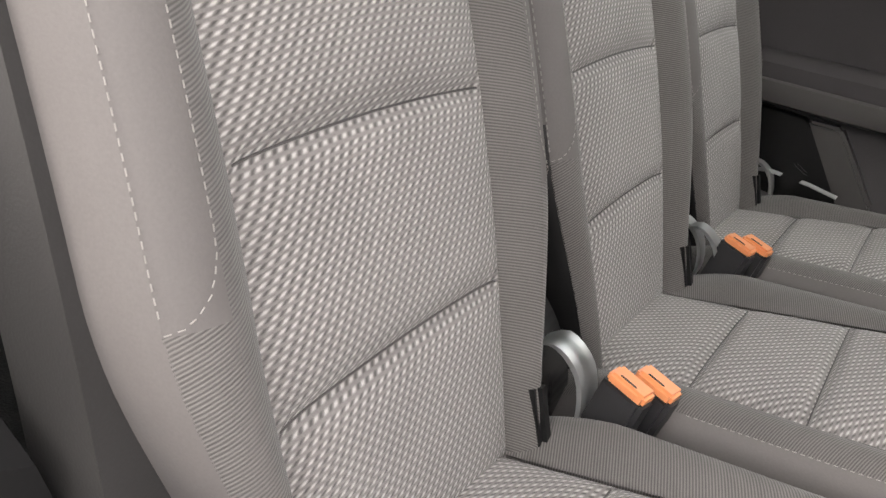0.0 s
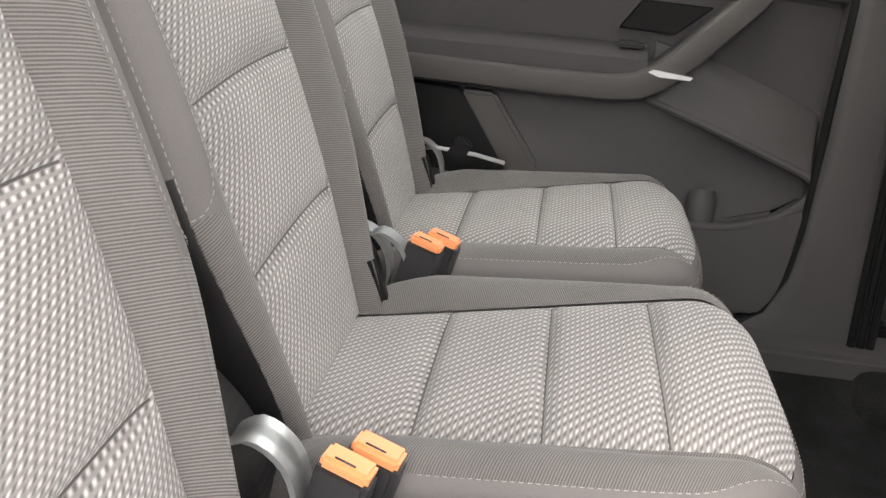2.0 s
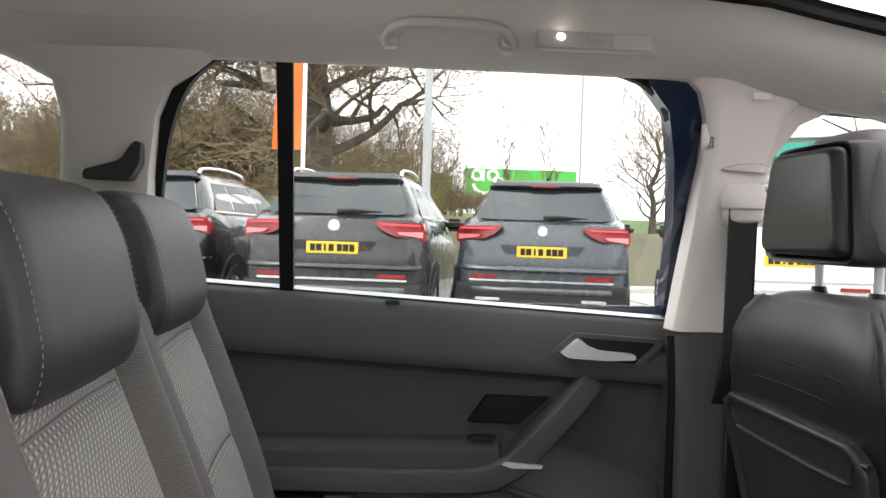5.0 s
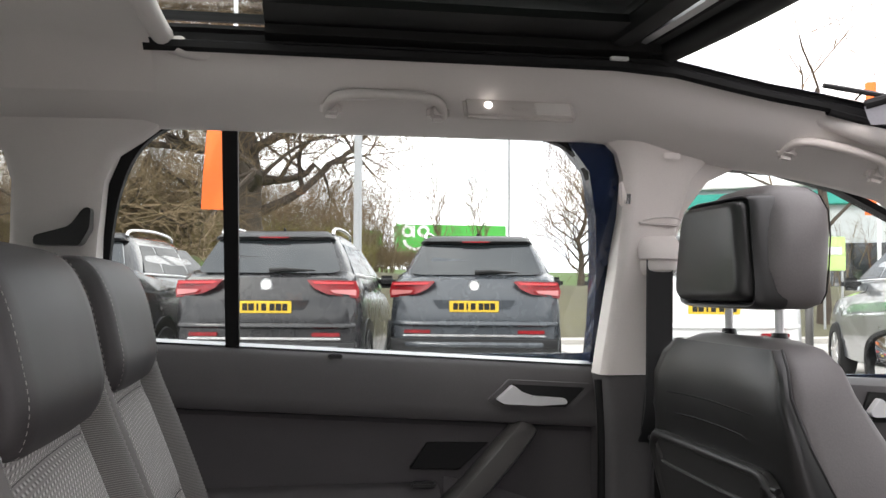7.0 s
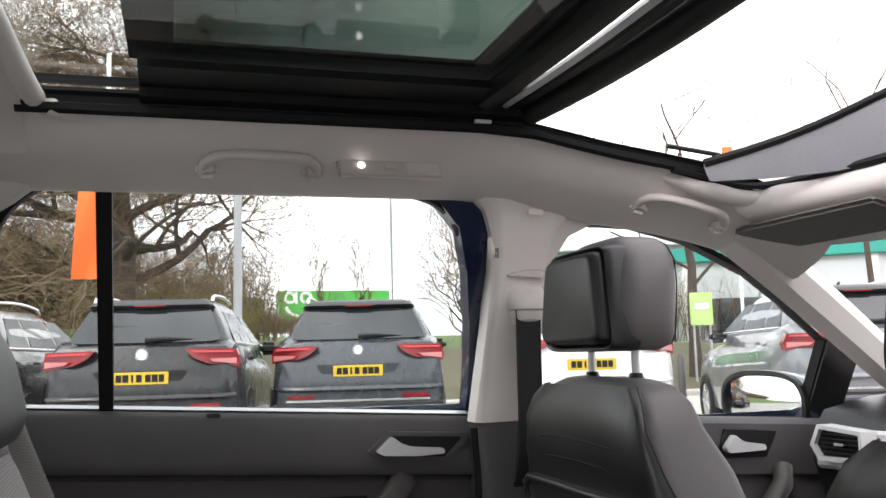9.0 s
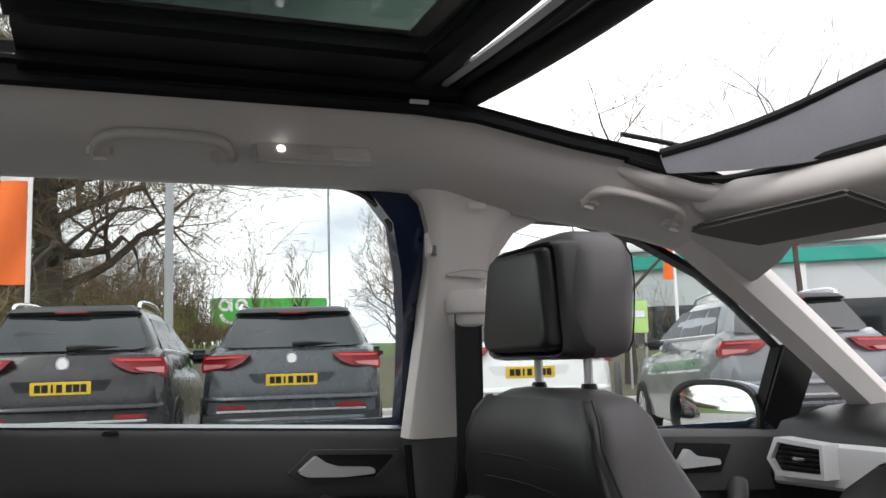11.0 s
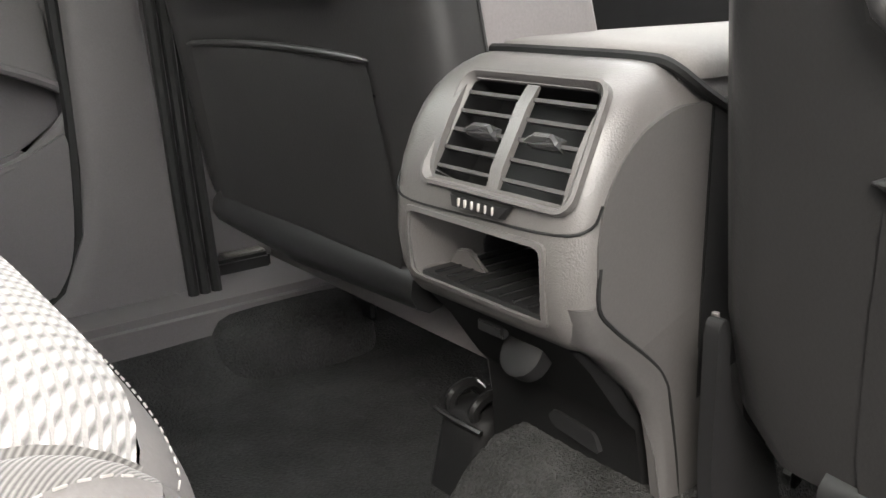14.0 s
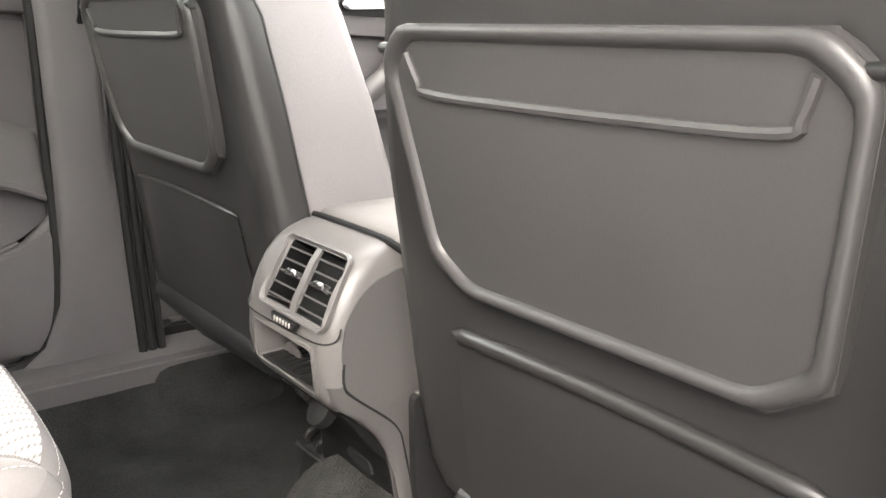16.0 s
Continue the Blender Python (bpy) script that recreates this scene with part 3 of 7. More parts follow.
for side in (1, -1):
    bp = thing("pillar_trim", (0, 0, 0), "pale upper and dark lower pillar trim between the doors", "pillar trim", kind="structure")
    part("upper_trim", zloft(BP_UP, side), M_CREAMP, bp, "pale plastic upper trim")
    part("lower_trim", zloft(BP_LO, side), M_DOORSOFT, bp, "dark grey plastic lower trim")
    jam = [(z, x0, x1) for z, x0, x1 in ((0.98, 0.416, 0.50), (1.1, 0.414, 0.505), (1.2, 0.406, 0.51), (1.3, 0.391, 0.52), (1.38, 0.368, 0.54), (1.43, 0.32, 0.58))]
    part("door_jamb", loft([[(x0, (win_y(z) - 0.016 + 0.0) if side > 0 else mir(win_y(z) - 0.016), z), (x1, (win_y(z) - 0.016) if side > 0 else mir(win_y(z) - 0.016), z), (x1, (win_y(z) + 0.03) if side > 0 else mir(win_y(z) + 0.03), z), (x0, (win_y(z) + 0.03) if side > 0 else mir(win_y(z) + 0.03), z)] for z, x0, x1 in jam]), M_BLUE, bp, "dark blue painted jamb")
    seal_y = 1.672 if side > 0 else mir(1.672)
    for dx in (0.0, 0.016, 0.032):
        part("door_seal", tube([(0.535 + dx, seal_y, 0.31), (0.525 + dx, seal_y, 0.5), (0.515 + dx, seal_y, 0.75), (0.51 + dx, seal_y, 0.99)], 0.0075, 8), M_RUBBER, bp)
    part("door_gap_seal", tube(smooth_path([(x - 0.002, (1.712 if z < 0.9 else 1.70) if side > 0 else mir(1.712), z) for x, z in DOOR_GAP], 4), 0.009, 8), M_RUBBER, bp)
    part("sill_trim", prism([(-0.35, 0.325), (-0.3, 0.342), (1.5, 0.342), (1.5, 0.29), (-0.35, 0.29)], 1.62 if side > 0 else mir(1.82), 1.82 if side > 0 else mir(1.62), "y", 0.01), M_DOORSOFT, bp, "scuffed grey sill trim")
    if side > 0:
        part("airbag_badge", rbox((0.032, 0.004, 0.012), (0.505, 1.583, 1.405), 0.0015), M_CREAMP, bp)
        slider = []
        for z, hw, dp in ((1.268, 0.030, 0.004), (1.258, 0.037, 0.018), (1.246, 0.041, 0.027), (1.234, 0.041, 0.032), (1.224, 0.038, 0.033), (1.221, 0.034, 0.026), (1.214, 0.035, 0.027), (1.204, 0.033, 0.024), (1.194, 0.027, 0.012)):
            slider.append([(0.499 + x, 1.632 - max(-0.004, y), z) for x, y in superring(hw, dp, 2.8, 28)])
        part("belt_guide", loft(slider), M_CREAMP, bp, "pale rounded belt height slider", 30)
        part("slider_outline", tube(smooth_path([(0.462, 1.612, 1.292), (0.500, 1.606, 1.298), (0.535, 1.607, 1.292), (0.545, 1.612, 1.262)], 4), 0.0014, 5), M_HANDLE, bp)
        part("belt_guide_groove", prism([(0.458, 1.29), (0.53, 1.286), (0.53, 1.283), (0.458, 1.287)], 1.612, 1.63, "y"), M_HANDLE, bp)
        belt = thing("seat_belt", (0, 0, 0), "black woven seat belt hanging down the pillar", "seat belt")
        web = part("webbing", sheet(lambda u, v: (lerp(0.470, 0.518, u) + 0.004 * v, 1.612 + 0.022 * v + 0.12 * max(0.0, (v - 0.55) / 0.45) ** 2, lerp(1.222, 0.80, v)), 0, 1, 0, 1, 4, 16), M_WEB, belt)
        for u in (0.0, 1.0):
            part("selvedge", tube([(lerp(0.470, 0.518, u) + 0.004 * v, 1.6115 + 0.022 * v + 0.12 * max(0.0, (v - 0.55) / 0.45) ** 2, lerp(1.222, 0.80, v)) for v in (0, 0.25, 0.5, 0.75, 1)], 0.0013, 5), M_BUCKLE, web, "tight woven edge")
        hook = thing("coat_hook", (0, 0, 0), "small pale plastic coat hook", "coat hook")
        part("hook_plate", rbox((0.020, 0.008, 0.045), (0.431, 1.62, 1.34), 0.003), M_CREAMP, hook)
        part("hook_finger", tube([(0.431, 1.614, 1.325), (0.431, 1.600, 1.322), (0.431, 1.597, 1.338)], 0.004, 8), M_CHROME, hook)
    # rear pillar with quarter window beyond it
    cp = thing("rear_pillar_trim", (0, 0, 0), "pale grey rear pillar trim", "pillar trim", kind="structure")
    CP = [(0.98, -0.64, -0.490, 1.66, 0.08), (1.12, -0.625, -0.486, 1.65, 0.08), (1.25, -0.612, -0.476, 1.63, 0.07), (1.34, -0.605, -0.462, 1.606, 0.06), (1.385, -0.615, -0.440, 1.592, 0.05), (1.41, -0.66, -0.40, 1.584, 0.05), (1.44, -0.74, -0.36, 1.57, 0.05)]
    part("upper_trim", zloft(CP, side), M_CREAM, cp)
    part("load_bay_trim", rbox((0.95, 0.06, 0.62), (-1.03, 1.69 if side > 0 else mir(1.69), 0.68), 0.02), M_PLASTIC, cp, "dark load bay trim")
    part("shelf_bracket", prism(soften([(-0.565, 1.235), (-0.495, 1.235), (-0.480, 1.262), (-0.478, 1.296), (-0.490, 1.296), (-0.510, 1.266), (-0.565, 1.250)], 0.006), 1.60 if side > 0 else mir(1.66), 1.66 if side > 0 else mir(1.60), "y", 0.003), M_PLASTICS, cp, "black belt outlet")
    qy = 1.70 if side > 0 else mir(1.70)
    q = prism([(-1.30, 1.0), (-0.60, 1.0), (-0.60, 1.42), (-1.20, 1.40)], qy - 0.002, qy + 0.002, "y")
    g = part("quarter_glass", q, M_GLASS, cp)
    g.visible_shadow = False

# near-side rear opening: dark jamb and wheel arch trim beside the seat
jamb = thing("door_opening_trim", (0, 0, 0), "black rubber-edged rear door opening trim", "door opening", kind="structure")
part("wheel_arch", loft([[(x, y, z) for x, y, z in ((a, 0.30, 0.30), (a, 0.30, 0.62 + 0.12 * k), (a, 0.27, 0.70 + 0.15 * k), (a, 0.22, 0.72 + 0.15 * k), (a, 0.22, 0.30))] for a, k in ((-0.30, 0.0), (-0.38, 0.3), (-0.46, 0.7), (-0.56, 1.0), (-0.70, 1.2))]), M_RUBBER, jamb)
part("opening_seal", tube(smooth_path([(-0.20, 0.262, 0.36), (-0.30, 0.262, 0.55), (-0.40, 0.262, 0.75), (-0.47, 0.275, 1.0), (-0.455, 0.33, 1.25), (-0.40, 0.40, 1.415)]), 0.012, 8), M_RUBBER, jamb)
part("door_striker", tube([(-0.27, 0.268, 0.62), (-0.245, 0.235, 0.612), (-0.215, 0.235, 0.602), (-0.20, 0.268, 0.594)], 0.006, 8), M_STEEL, jamb, "steel door striker")


# ---- doors ----
WIN = [(-0.490, 1.075), (-0.468, 1.22), (-0.450, 1.31), (-0.424, 1.375), (-0.390, 1.415), (-0.34, 1.437), (-0.2, 1.447), (0.0, 1.452), (0.18, 1.445), (0.29, 1.432),
       (0.345, 1.405), (0.375, 1.36), (0.395, 1.28), (0.412, 1.16), (0.418, 1.022)]
WIN = [(p.x, p.z) for p in smooth_path([(x, 0, z) for x, z in WIN], 3)]


def tilt_prism(outline, off0, off1, side):
    """An outline in x and z laid on the leaning plane of the side glass."""
    bm = bmesh.new()
    rows = []
    for off in (off0, off1):
        rows.append([bm.verts.new((x, win_y(z) + off if side > 0 else mir(win_y(z) + off), z)) for x, z in outline])
    a, b = rows
    bm.faces.new(a[::-1])
    bm.faces.new(b)
    for i in range(len(outline)):
        j = (i + 1) % len(outline)
        bm.faces.new((a[i], a[j], b[j], b[i]))
    return bm


def tilt_ring(outer, inner, off0, off1, side):
    bm = bmesh.new()

    def at(p, o):
        y = win_y(p[1]) + o
        return bm.verts.new((p[0], y if side > 0 else mir(y), p[1]))
    q = [[at(p, d) for p in o] for o, d in ((outer, off0), (inner, off0), (inner, off1), (outer, off1))]
    n = len(outer)
    for i in range(n):
        j = (i + 1) % n
        for k in range(4):
            a, b = q[k], q[(k + 1) % 4]
            bm.faces.new((a[i], a[j], b[j], b[i]))
    return bm


def grow(outline, d):
    c = Vector((sum(p[0] for p in outline) / len(outline), sum(p[1] for p in outline) / len(outline)))
    return [(p[0] + d * (1 if p[0] > c.x else -1), p[1] + (d if p[1] > c.y else -d)) for p in outline]


rear_door = thing("rear_door", (0, 0, 0), "dark grey car rear door lining with chrome release lever", "car door")
xs = [-0.62, -0.5, -0.35, -0.2, -0.05, 0.1, 0.25, 0.36, 0.42, 0.445]


def groove_z(x):
    return 0.928 - 0.062 * x


up = []
for x in xs:
    s, g = sill_z(x), groove_z(x)
    up.append([(x, 1.80, s), (x, 1.772, s + 0.001), (x, 1.757, s - 0.004), (x, 1.748, s - 0.014), (x, 1.740, s - 0.05), (x, 1.735, lerp(s, g, 0.75)), (x, 1.737, g + 0.014),
               (x, 1.744, g + 0.004), (x, 1.765, g), (x, 1.80, g)])
part("upper_trim", loft(up), M_DOORSOFT, rear_door, "soft dark grey upper trim")
part("sill_strip", loft([[(x, 1.760, sill_z(x) + 0.001), (x, 1.780, sill_z(x) + 0.006), (x, 1.785, sill_z(x) + 0.001), (x, 1.770, sill_z(x) - 0.004)] for x in xs]), M_GREYBAR, rear_door, "pale window sealing strip")
part("sill_button", rbox((0.026, 0.010, 0.008), (-0.078, 1.752, sill_z(-0.078) - 0.008), 0.002), M_PLASTICS, rear_door)


def arm_z(x):
    return 0.785 - 0.055 * x


mid = []
for x in xs:
    g, a = groove_z(x) + 0.002, arm_z(x) - 0.04
    mid.append([(x, 1.82, g), (x, 1.776, g), (x, 1.770, g - 0.01), (x, 1.768, g - 0.012), (x, 1.774, lerp(g, a, 0.3)), (x, 1.780, lerp(g, a, 0.7)), (x, 1.776, a), (x, 1.82, a)])
part("middle_panel", loft(mid), M_DOORCLOTH, rear_door, "dark woven door insert")
part("panel_seam", tube([(x, 1.7705, groove_z(x) - 0.011) for x in xs], 0.0012, 5), M_PLASTICS, rear_door)
low = []
for x in xs:
    a = arm_z(x) - 0.038
    low.append([(x, 1.82, a), (x, 1.7765, a), (x, 1.7765, lerp(a, 0.45, 0.3)), (x, 1.770, lerp(a, 0.45, 0.65)), (x, 1.755, 0.45), (x, 1.745, 0.40), (x, 1.745, 0.34), (x, 1.82, 0.34)])
part("lower_panel", loft(low), M_DOORSOFT, rear_door, "grained dark grey lower panel")
# armrest, running into the slanting pull grip
part("armrest", loft([[(x, 1.785, 0.802), (x, 1.765, 0.806), (x, 1.735, 0.800), (x, 1.719, 0.786), (x, 1.716, 0.764), (x, 1.718, 0.752), (x, 1.785, 0.745)] for x in (-0.60, -0.4, -0.2, 0.0, 0.07, 0.115)]), M_DOORCLOTH, rear_door, "padded dark armrest")
grip = []
GRIP = [(-0.62, 0.742, 0.046, 1.712), (-0.30, 0.738, 0.046, 1.710), (-0.05, 0.734, 0.046, 1.708), (0.06, 0.735, 0.048, 1.706), (0.105, 0.742, 0.050, 1.704), (0.145, 0.765, 0.050, 1.703), (0.19, 0.810, 0.048, 1.704), (0.235, 0.857, 0.046, 1.710), (0.272, 0.895, 0.046, 1.724), (0.292, 0.914, 0.046, 1.748)]
for k, (x, z, wdt, y) in enumerate(GRIP):
    q0, q1 = GRIP[max(0, k - 1)], GRIP[min(len(GRIP) - 1, k + 1)]
    tg = Vector((q1[0] - q0[0], q1[1] - q0[1])).normalized()
    a = Vector((tg.y, -tg.x)) * wdt * 0.5
    grip.append([(x - a.x, y + 0.055, z - a.y), (x - a.x, y + 0.008, z - a.y), (x - a.x * 0.8, y + 0.001, z - a.y * 0.8), (x, y, z), (x + a.x * 0.75, y + 0.004, z + a.y * 0.75), (x + a.x, y + 0.016, z + a.y), (x + a.x, y + 0.055, z + a.y)])
part("pull_grip", loft(grip), M_PLASTICG, rear_door, "grey rail rising into the pull grip")
part("grip_accent", prism([(0.118, 0.770), (0.126, 0.775), (0.190, 0.768), (0.186, 0.763), (0.135, 0.764)], 1.699, 1.71, "y"), M_SATIN, rear_door, "bright chrome accent")
part("window_switch", rbox((0.045, 0.02, 0.010), (0.085, 1.735, 0.808), 0.003), M_PLASTICS, rear_door)
part("tweeter_grille", prism([(0.096, 0.879), (0.215, 0.876), (0.158, 0.826), (0.063, 0.830)], 1.768, 1.785, "y", 0.002, 1), M_RUBBER, rear_door, "black speaker mesh")
# pocket in the lower panel
pock = smooth_path([(0.13, 1.768, 0.712), (0.20, 1.738, 0.695), (0.25, 1.724, 0.680), (0.33, 1.715, 0.652), (0.40, 1.716, 0.625), (0.424, 1.722, 0.606), (0.416, 1.722, 0.578), (0.37, 1.716, 0.540), (0.30, 1.712, 0.518), (0.22, 1.712, 0.512)], 5)
part("pocket_rim", tube(pock, 0.0070, 8), M_DOORSOFT, rear_door)
hood = []
for p in pock:
    if p.z > 0.612 and p.x < 0.4235:
        hood.append([(p.x, 1.790, p.z + 0.105), (p.x, 1.7740, p.z + 0.100), (p.x, 1.7735 - 0.010 * min(1.0, max(0.0, (p.x - 0.13) / 0.10)), p.z + 0.070), (p.x, min(1.764, p.y + 0.022), p.z + 0.030), (p.x, p.y + 0.002, p.z + 0.006), (p.x, p.y, p.z - 0.004), (p.x, 1.790, p.z - 0.006)])
part("pocket_hood", loft(hood), M_DOORSOFT, rear_door, "overhang above the door pocket", 60)
front_pk = [(x, z) for x, z in ((-0.30, 0.56), (-0.12, 0.535), (0.05, 0.515), (0.22, 0.508), (0.30, 0.514), (0.37, 0.536), (0.416, 0.575), (0.424, 0.50), (0.42, 0.40), (0.40, 0.36), (-0.30, 0.36))]
part("pocket_front", prism(front_pk, 1.708, 1.76, "y", 0.006, 2), M_DOORSOFT, rear_door, "bulging map pocket front")
part("bottle_holder", tube([(0.250, 1.748, 0.50), (0.250, 1.748, 0.556), (0.250, 1.750, 0.570), (0.250, 1.752, 0.576)], [0.026, 0.026, 0.020, 0.009], 18), M_DOORSOFT, rear_door, "round bottle holder")
part("speaker_grille", prism([(-0.42, 0.712), (-0.20, 0.700), (-0.165, 0.672), (-0.105, 0.575), (-0.11, 0.54), (-0.42, 0.54)], 1.752, 1.78, "y", 0.003, 1), M_PLASTICS, rear_door, "fine black speaker mesh")
part("speaker_ridge", prism([(-0.195, 0.700), (-0.135, 0.700), (-0.045, 0.575), (-0.06, 0.55), (-0.095, 0.55)], 1.745, 1.78, "y", 0.006, 2), M_PLASTICG, rear_door, "grey slanting ridge")
# release lever in its hexagonal bowl
hexa = [(0.205, 0.962), (0.245, 0.998), (0.402, 0.989), (0.408, 0.982), (0.362, 0.938), (0.23, 0.944)]
hexi = [(0.217, 0.962), (0.249, 0.990), (0.388, 0.982), (0.392, 0.979), (0.356, 0.945), (0.234, 0.951)]
part("lever_bezel", ringframe(hexa, hexi, 1.7275, 1.745, "y"), M_DOORSOFT, rear_door)
part("lever_bowl", prism(hexi, 1.7320, 1.7465, "y"), M_PLASTICS, rear_door, "black lever bowl")
part("release_lever", prism(soften([(0.218, 0.963), (0.250, 0.990), (0.266, 0.977), (0.290, 0.968), (0.352, 0.963), (0.353, 0.953), (0.30, 0.951), (0.232, 0.955)], 0.005, 3), 1.712, 1.731, "y", 0.003), M_SATIN, rear_door, "satin chrome release lever")
# window frame and glass
part("window_frame", tilt_ring(grow(WIN, 0.030), WIN, -0.008, 0.013, 1), M_RUBBER, rear_door, "black window channel")
g = part("window_glass", tilt_prism(WIN, 0.008, 0.011, 1), M_GLASS, rear_door, "clear side glass")
g.visible_shadow = False
part("window_divider", tilt_prism([(-0.276, 1.055), (-0.252, 1.055), (-0.250, 1.45), (-0.276, 1.45)], -0.012, 0.016, 1), M_RUBBER, rear_door, "black window divider")
part("outer_skin", rbox((1.06, 0.02, 0.70), (-0.08, 1.83, 0.69), 0.006), M_BLUE, rear_door, "dark blue outer skin")

# front doors
FWIN = [(0.515, 1.01), (0.535, 1.2), (0.555, 1.31), (0.59, 1.365), (0.64, 1.390), (0.74, 1.386), (0.87, 1.358), (1.03, 1.293), (1.15, 1.222), (1.258, 1.152), (1.242, 0.975)]
for side in (1, -1):
    fd = thing("front_door", (0, 0, 0), "dark front door lining with mirror outside" if side > 0 else "dark front door lining by the driver's seat", "car door")
    fx = [0.50, 0.7, 0.9, 1.1, 1.3, 1.5]

    def sy(y):
        return y if side > 0 else mir(y)
    up = []
    for x in fx:
        s = sill_z(x) + 0.0
        up.append([(x, sy(1.80), s), (x, sy(1.76), s), (x, sy(1.742), s - 0.012), (x, sy(1.735), s - 0.09), (x, sy(1.74), s - 0.12), (x, sy(1.80), s - 0.12)])
    part("upper_trim", loft(up), M_DOORSOFT, fd)
    part("lower_panel", rbox((1.0, 0.05, 0.55), (1.0, sy(1.785), 0.62), 0.01), M_DOORSOFT, fd)
    part("armrest", rbox((0.55, 0.07, 0.07), (0.85, sy(1.74), 0.74), 0.02, 3), M_DOORSOFT, fd)
    part("pull_grip", tube([(1.0, sy(1.72), 0.74), (1.06, sy(1.705), 0.79), (1.11, sy(1.71), 0.845), (1.13, sy(1.735), 0.875)], 0.022, 10), M_PLASTICG, fd, "grey slanting pull grip")
    part("lever_bowl", prism([(0.965, 0.905), (0.99, 0.965), (1.12, 0.955), (1.09, 0.90)], sy(1.7335), sy(1.745), "y"), M_PLASTICS, fd)
    part("release_lever", prism(soften([(0.975, 0.925), (1.0, 0.955), (1.02, 0.938), (1.075, 0.93), (1.077, 0.918), (0.985, 0.916)], 0.006, 3), sy(1.712), sy(1.73), "y", 0.003), M_SATIN, fd, "satin chrome release lever")
    part("window_frame", tilt_ring(grow(FWIN, 0.008), FWIN, -0.012, 0.02, side), M_RUBBER, fd)
    lip = grow(FWIN, 0.030)
    part("frame_lining", tilt_prism(lip[1:6] + FWIN[5:0:-1], -0.030, -0.013, side), M_CREAMP, fd, "pale frame lining")
    g = part("window_glass", tilt_prism(FWIN, 0.008, 0.011, side), M_GLASS, fd)
    g.visible_shadow = False
    part("mirror_triangle", tilt_prism([(1.244, 0.972), (1.335, 0.968), (1.352, 1.095), (1.262, 1.155)], -0.02, 0.02, side), M_PLASTICS, fd, "black corner cover")
    part("outer_skin", rbox((1.1, 0.02, 0.66), (1.05, sy(1.835), 0.66), 0.006), M_BLUE, fd)

wing = thing("wing_mirror", (1.245, 1.945, 0.998), "oval door mirror in dark blue housing", "wing mirror")
shell = []
for k in range(9):
    t = k / 8
    r = math.sqrt(max(0.02, 1 - (t * 1.0) ** 2.2))
    shell.append([(t * 0.12, a, b) for a, b in superring(0.165 * r, 0.082 * r, 2.8, 28)])
part("housing", loft(shell), M_BLUE, wing, "dark blue painted shell")
part("mirror_glass", loft([[(-0.003, a, b) for a, b in superring(0.152, 0.071, 2.8, 28)], [(-0.006, a, b) for a, b in superring(0.148, 0.067, 2.8, 28)]]), M_MIRROR, wing, "silvered mirror glass")
part("mirror_rim", loft([[(0.004, a, b) for a, b in superring(0.166, 0.083, 2.8, 28)], [(-0.008, a, b) for a, b in superring(0.165, 0.082, 2.8, 28)], [(-0.009, a, b) for a, b in superring(0.154, 0.073, 2.8, 28)], [(0.0, a, b) for a, b in superring(0.153, 0.072, 2.8, 28)]], cap=False), M_PLASTICS, wing)
part("mirror_foot", tube([(0.04, -0.10, -0.03), (0.06, -0.17, -0.055), (0.06, -0.21, -0.06)], [0.03, 0.022, 0.025], 10), M_PLASTICS, wing)

# A-pillars with pale lining
for side in (1, -1):
    ap = thing("front_pillar_trim", (0, 0, 0), "pale raked windscreen pillar trim", "pillar trim", kind="structure")
    pts = [(0.93, 1.575, 1.378), (1.06, 1.598, 1.294), (1.21, 1.62, 1.190), (1.36, 1.64, 1.082), (1.50, 1.655, 0.975)]
    rings = []
    for i, (x, y, z) in enumerate(pts):
        w = lerp(0.056, 0.046, i / 4)
        sec = [(-0.6, 0.9), (-0.2, 1.0), (0.5, 0.75), (1.0, 0.1), (0.8, -0.7), (0.0, -1.0), (-0.8, -0.6)]
        rings.append([(x + w * 0.62 * b, (y - w * 0.9 * a) if side > 0 else mir(y - w * 0.9 * a), z + w * 0.78 * b) for a, b in sec])
    part("lining", loft(rings), M_CREAMP, ap)


# ---- rear seats ----


def cush_base(v):
    """The cushion's long profile: place and normal in x and z."""
    r, flat = 0.068, 0.402
    s = math.atan(0.17)
    if v <= flat:
        return Vector((-0.25 + v * math.cos(s), 0, 0.552 + v * math.sin(s))), Vector((-math.sin(s), 0, math.cos(s)))
    a = min((v - flat) / r, 1.62)
    c = Vector((-0.25 + flat * math.cos(s), 0, 0.552 + flat * math.sin(s))) - Vector((-math.sin(s), 0, math.cos(s))) * r
    n = Vector((math.sin(a - s), 0, math.cos(a - s)))
    p = c + n * r
    if (v - flat) / r > 1.62:
        p = p + Vector((-0.12, 0, -1)).normalized() * (v - flat - r * 1.62)
    return p, n


def insert_half(v):
    """Half the width of the woven cushion insert, widening to the front."""
    return lerp(0.125, 0.158, max(0.0, min(1.0, v / 0.42)) ** 1.3)


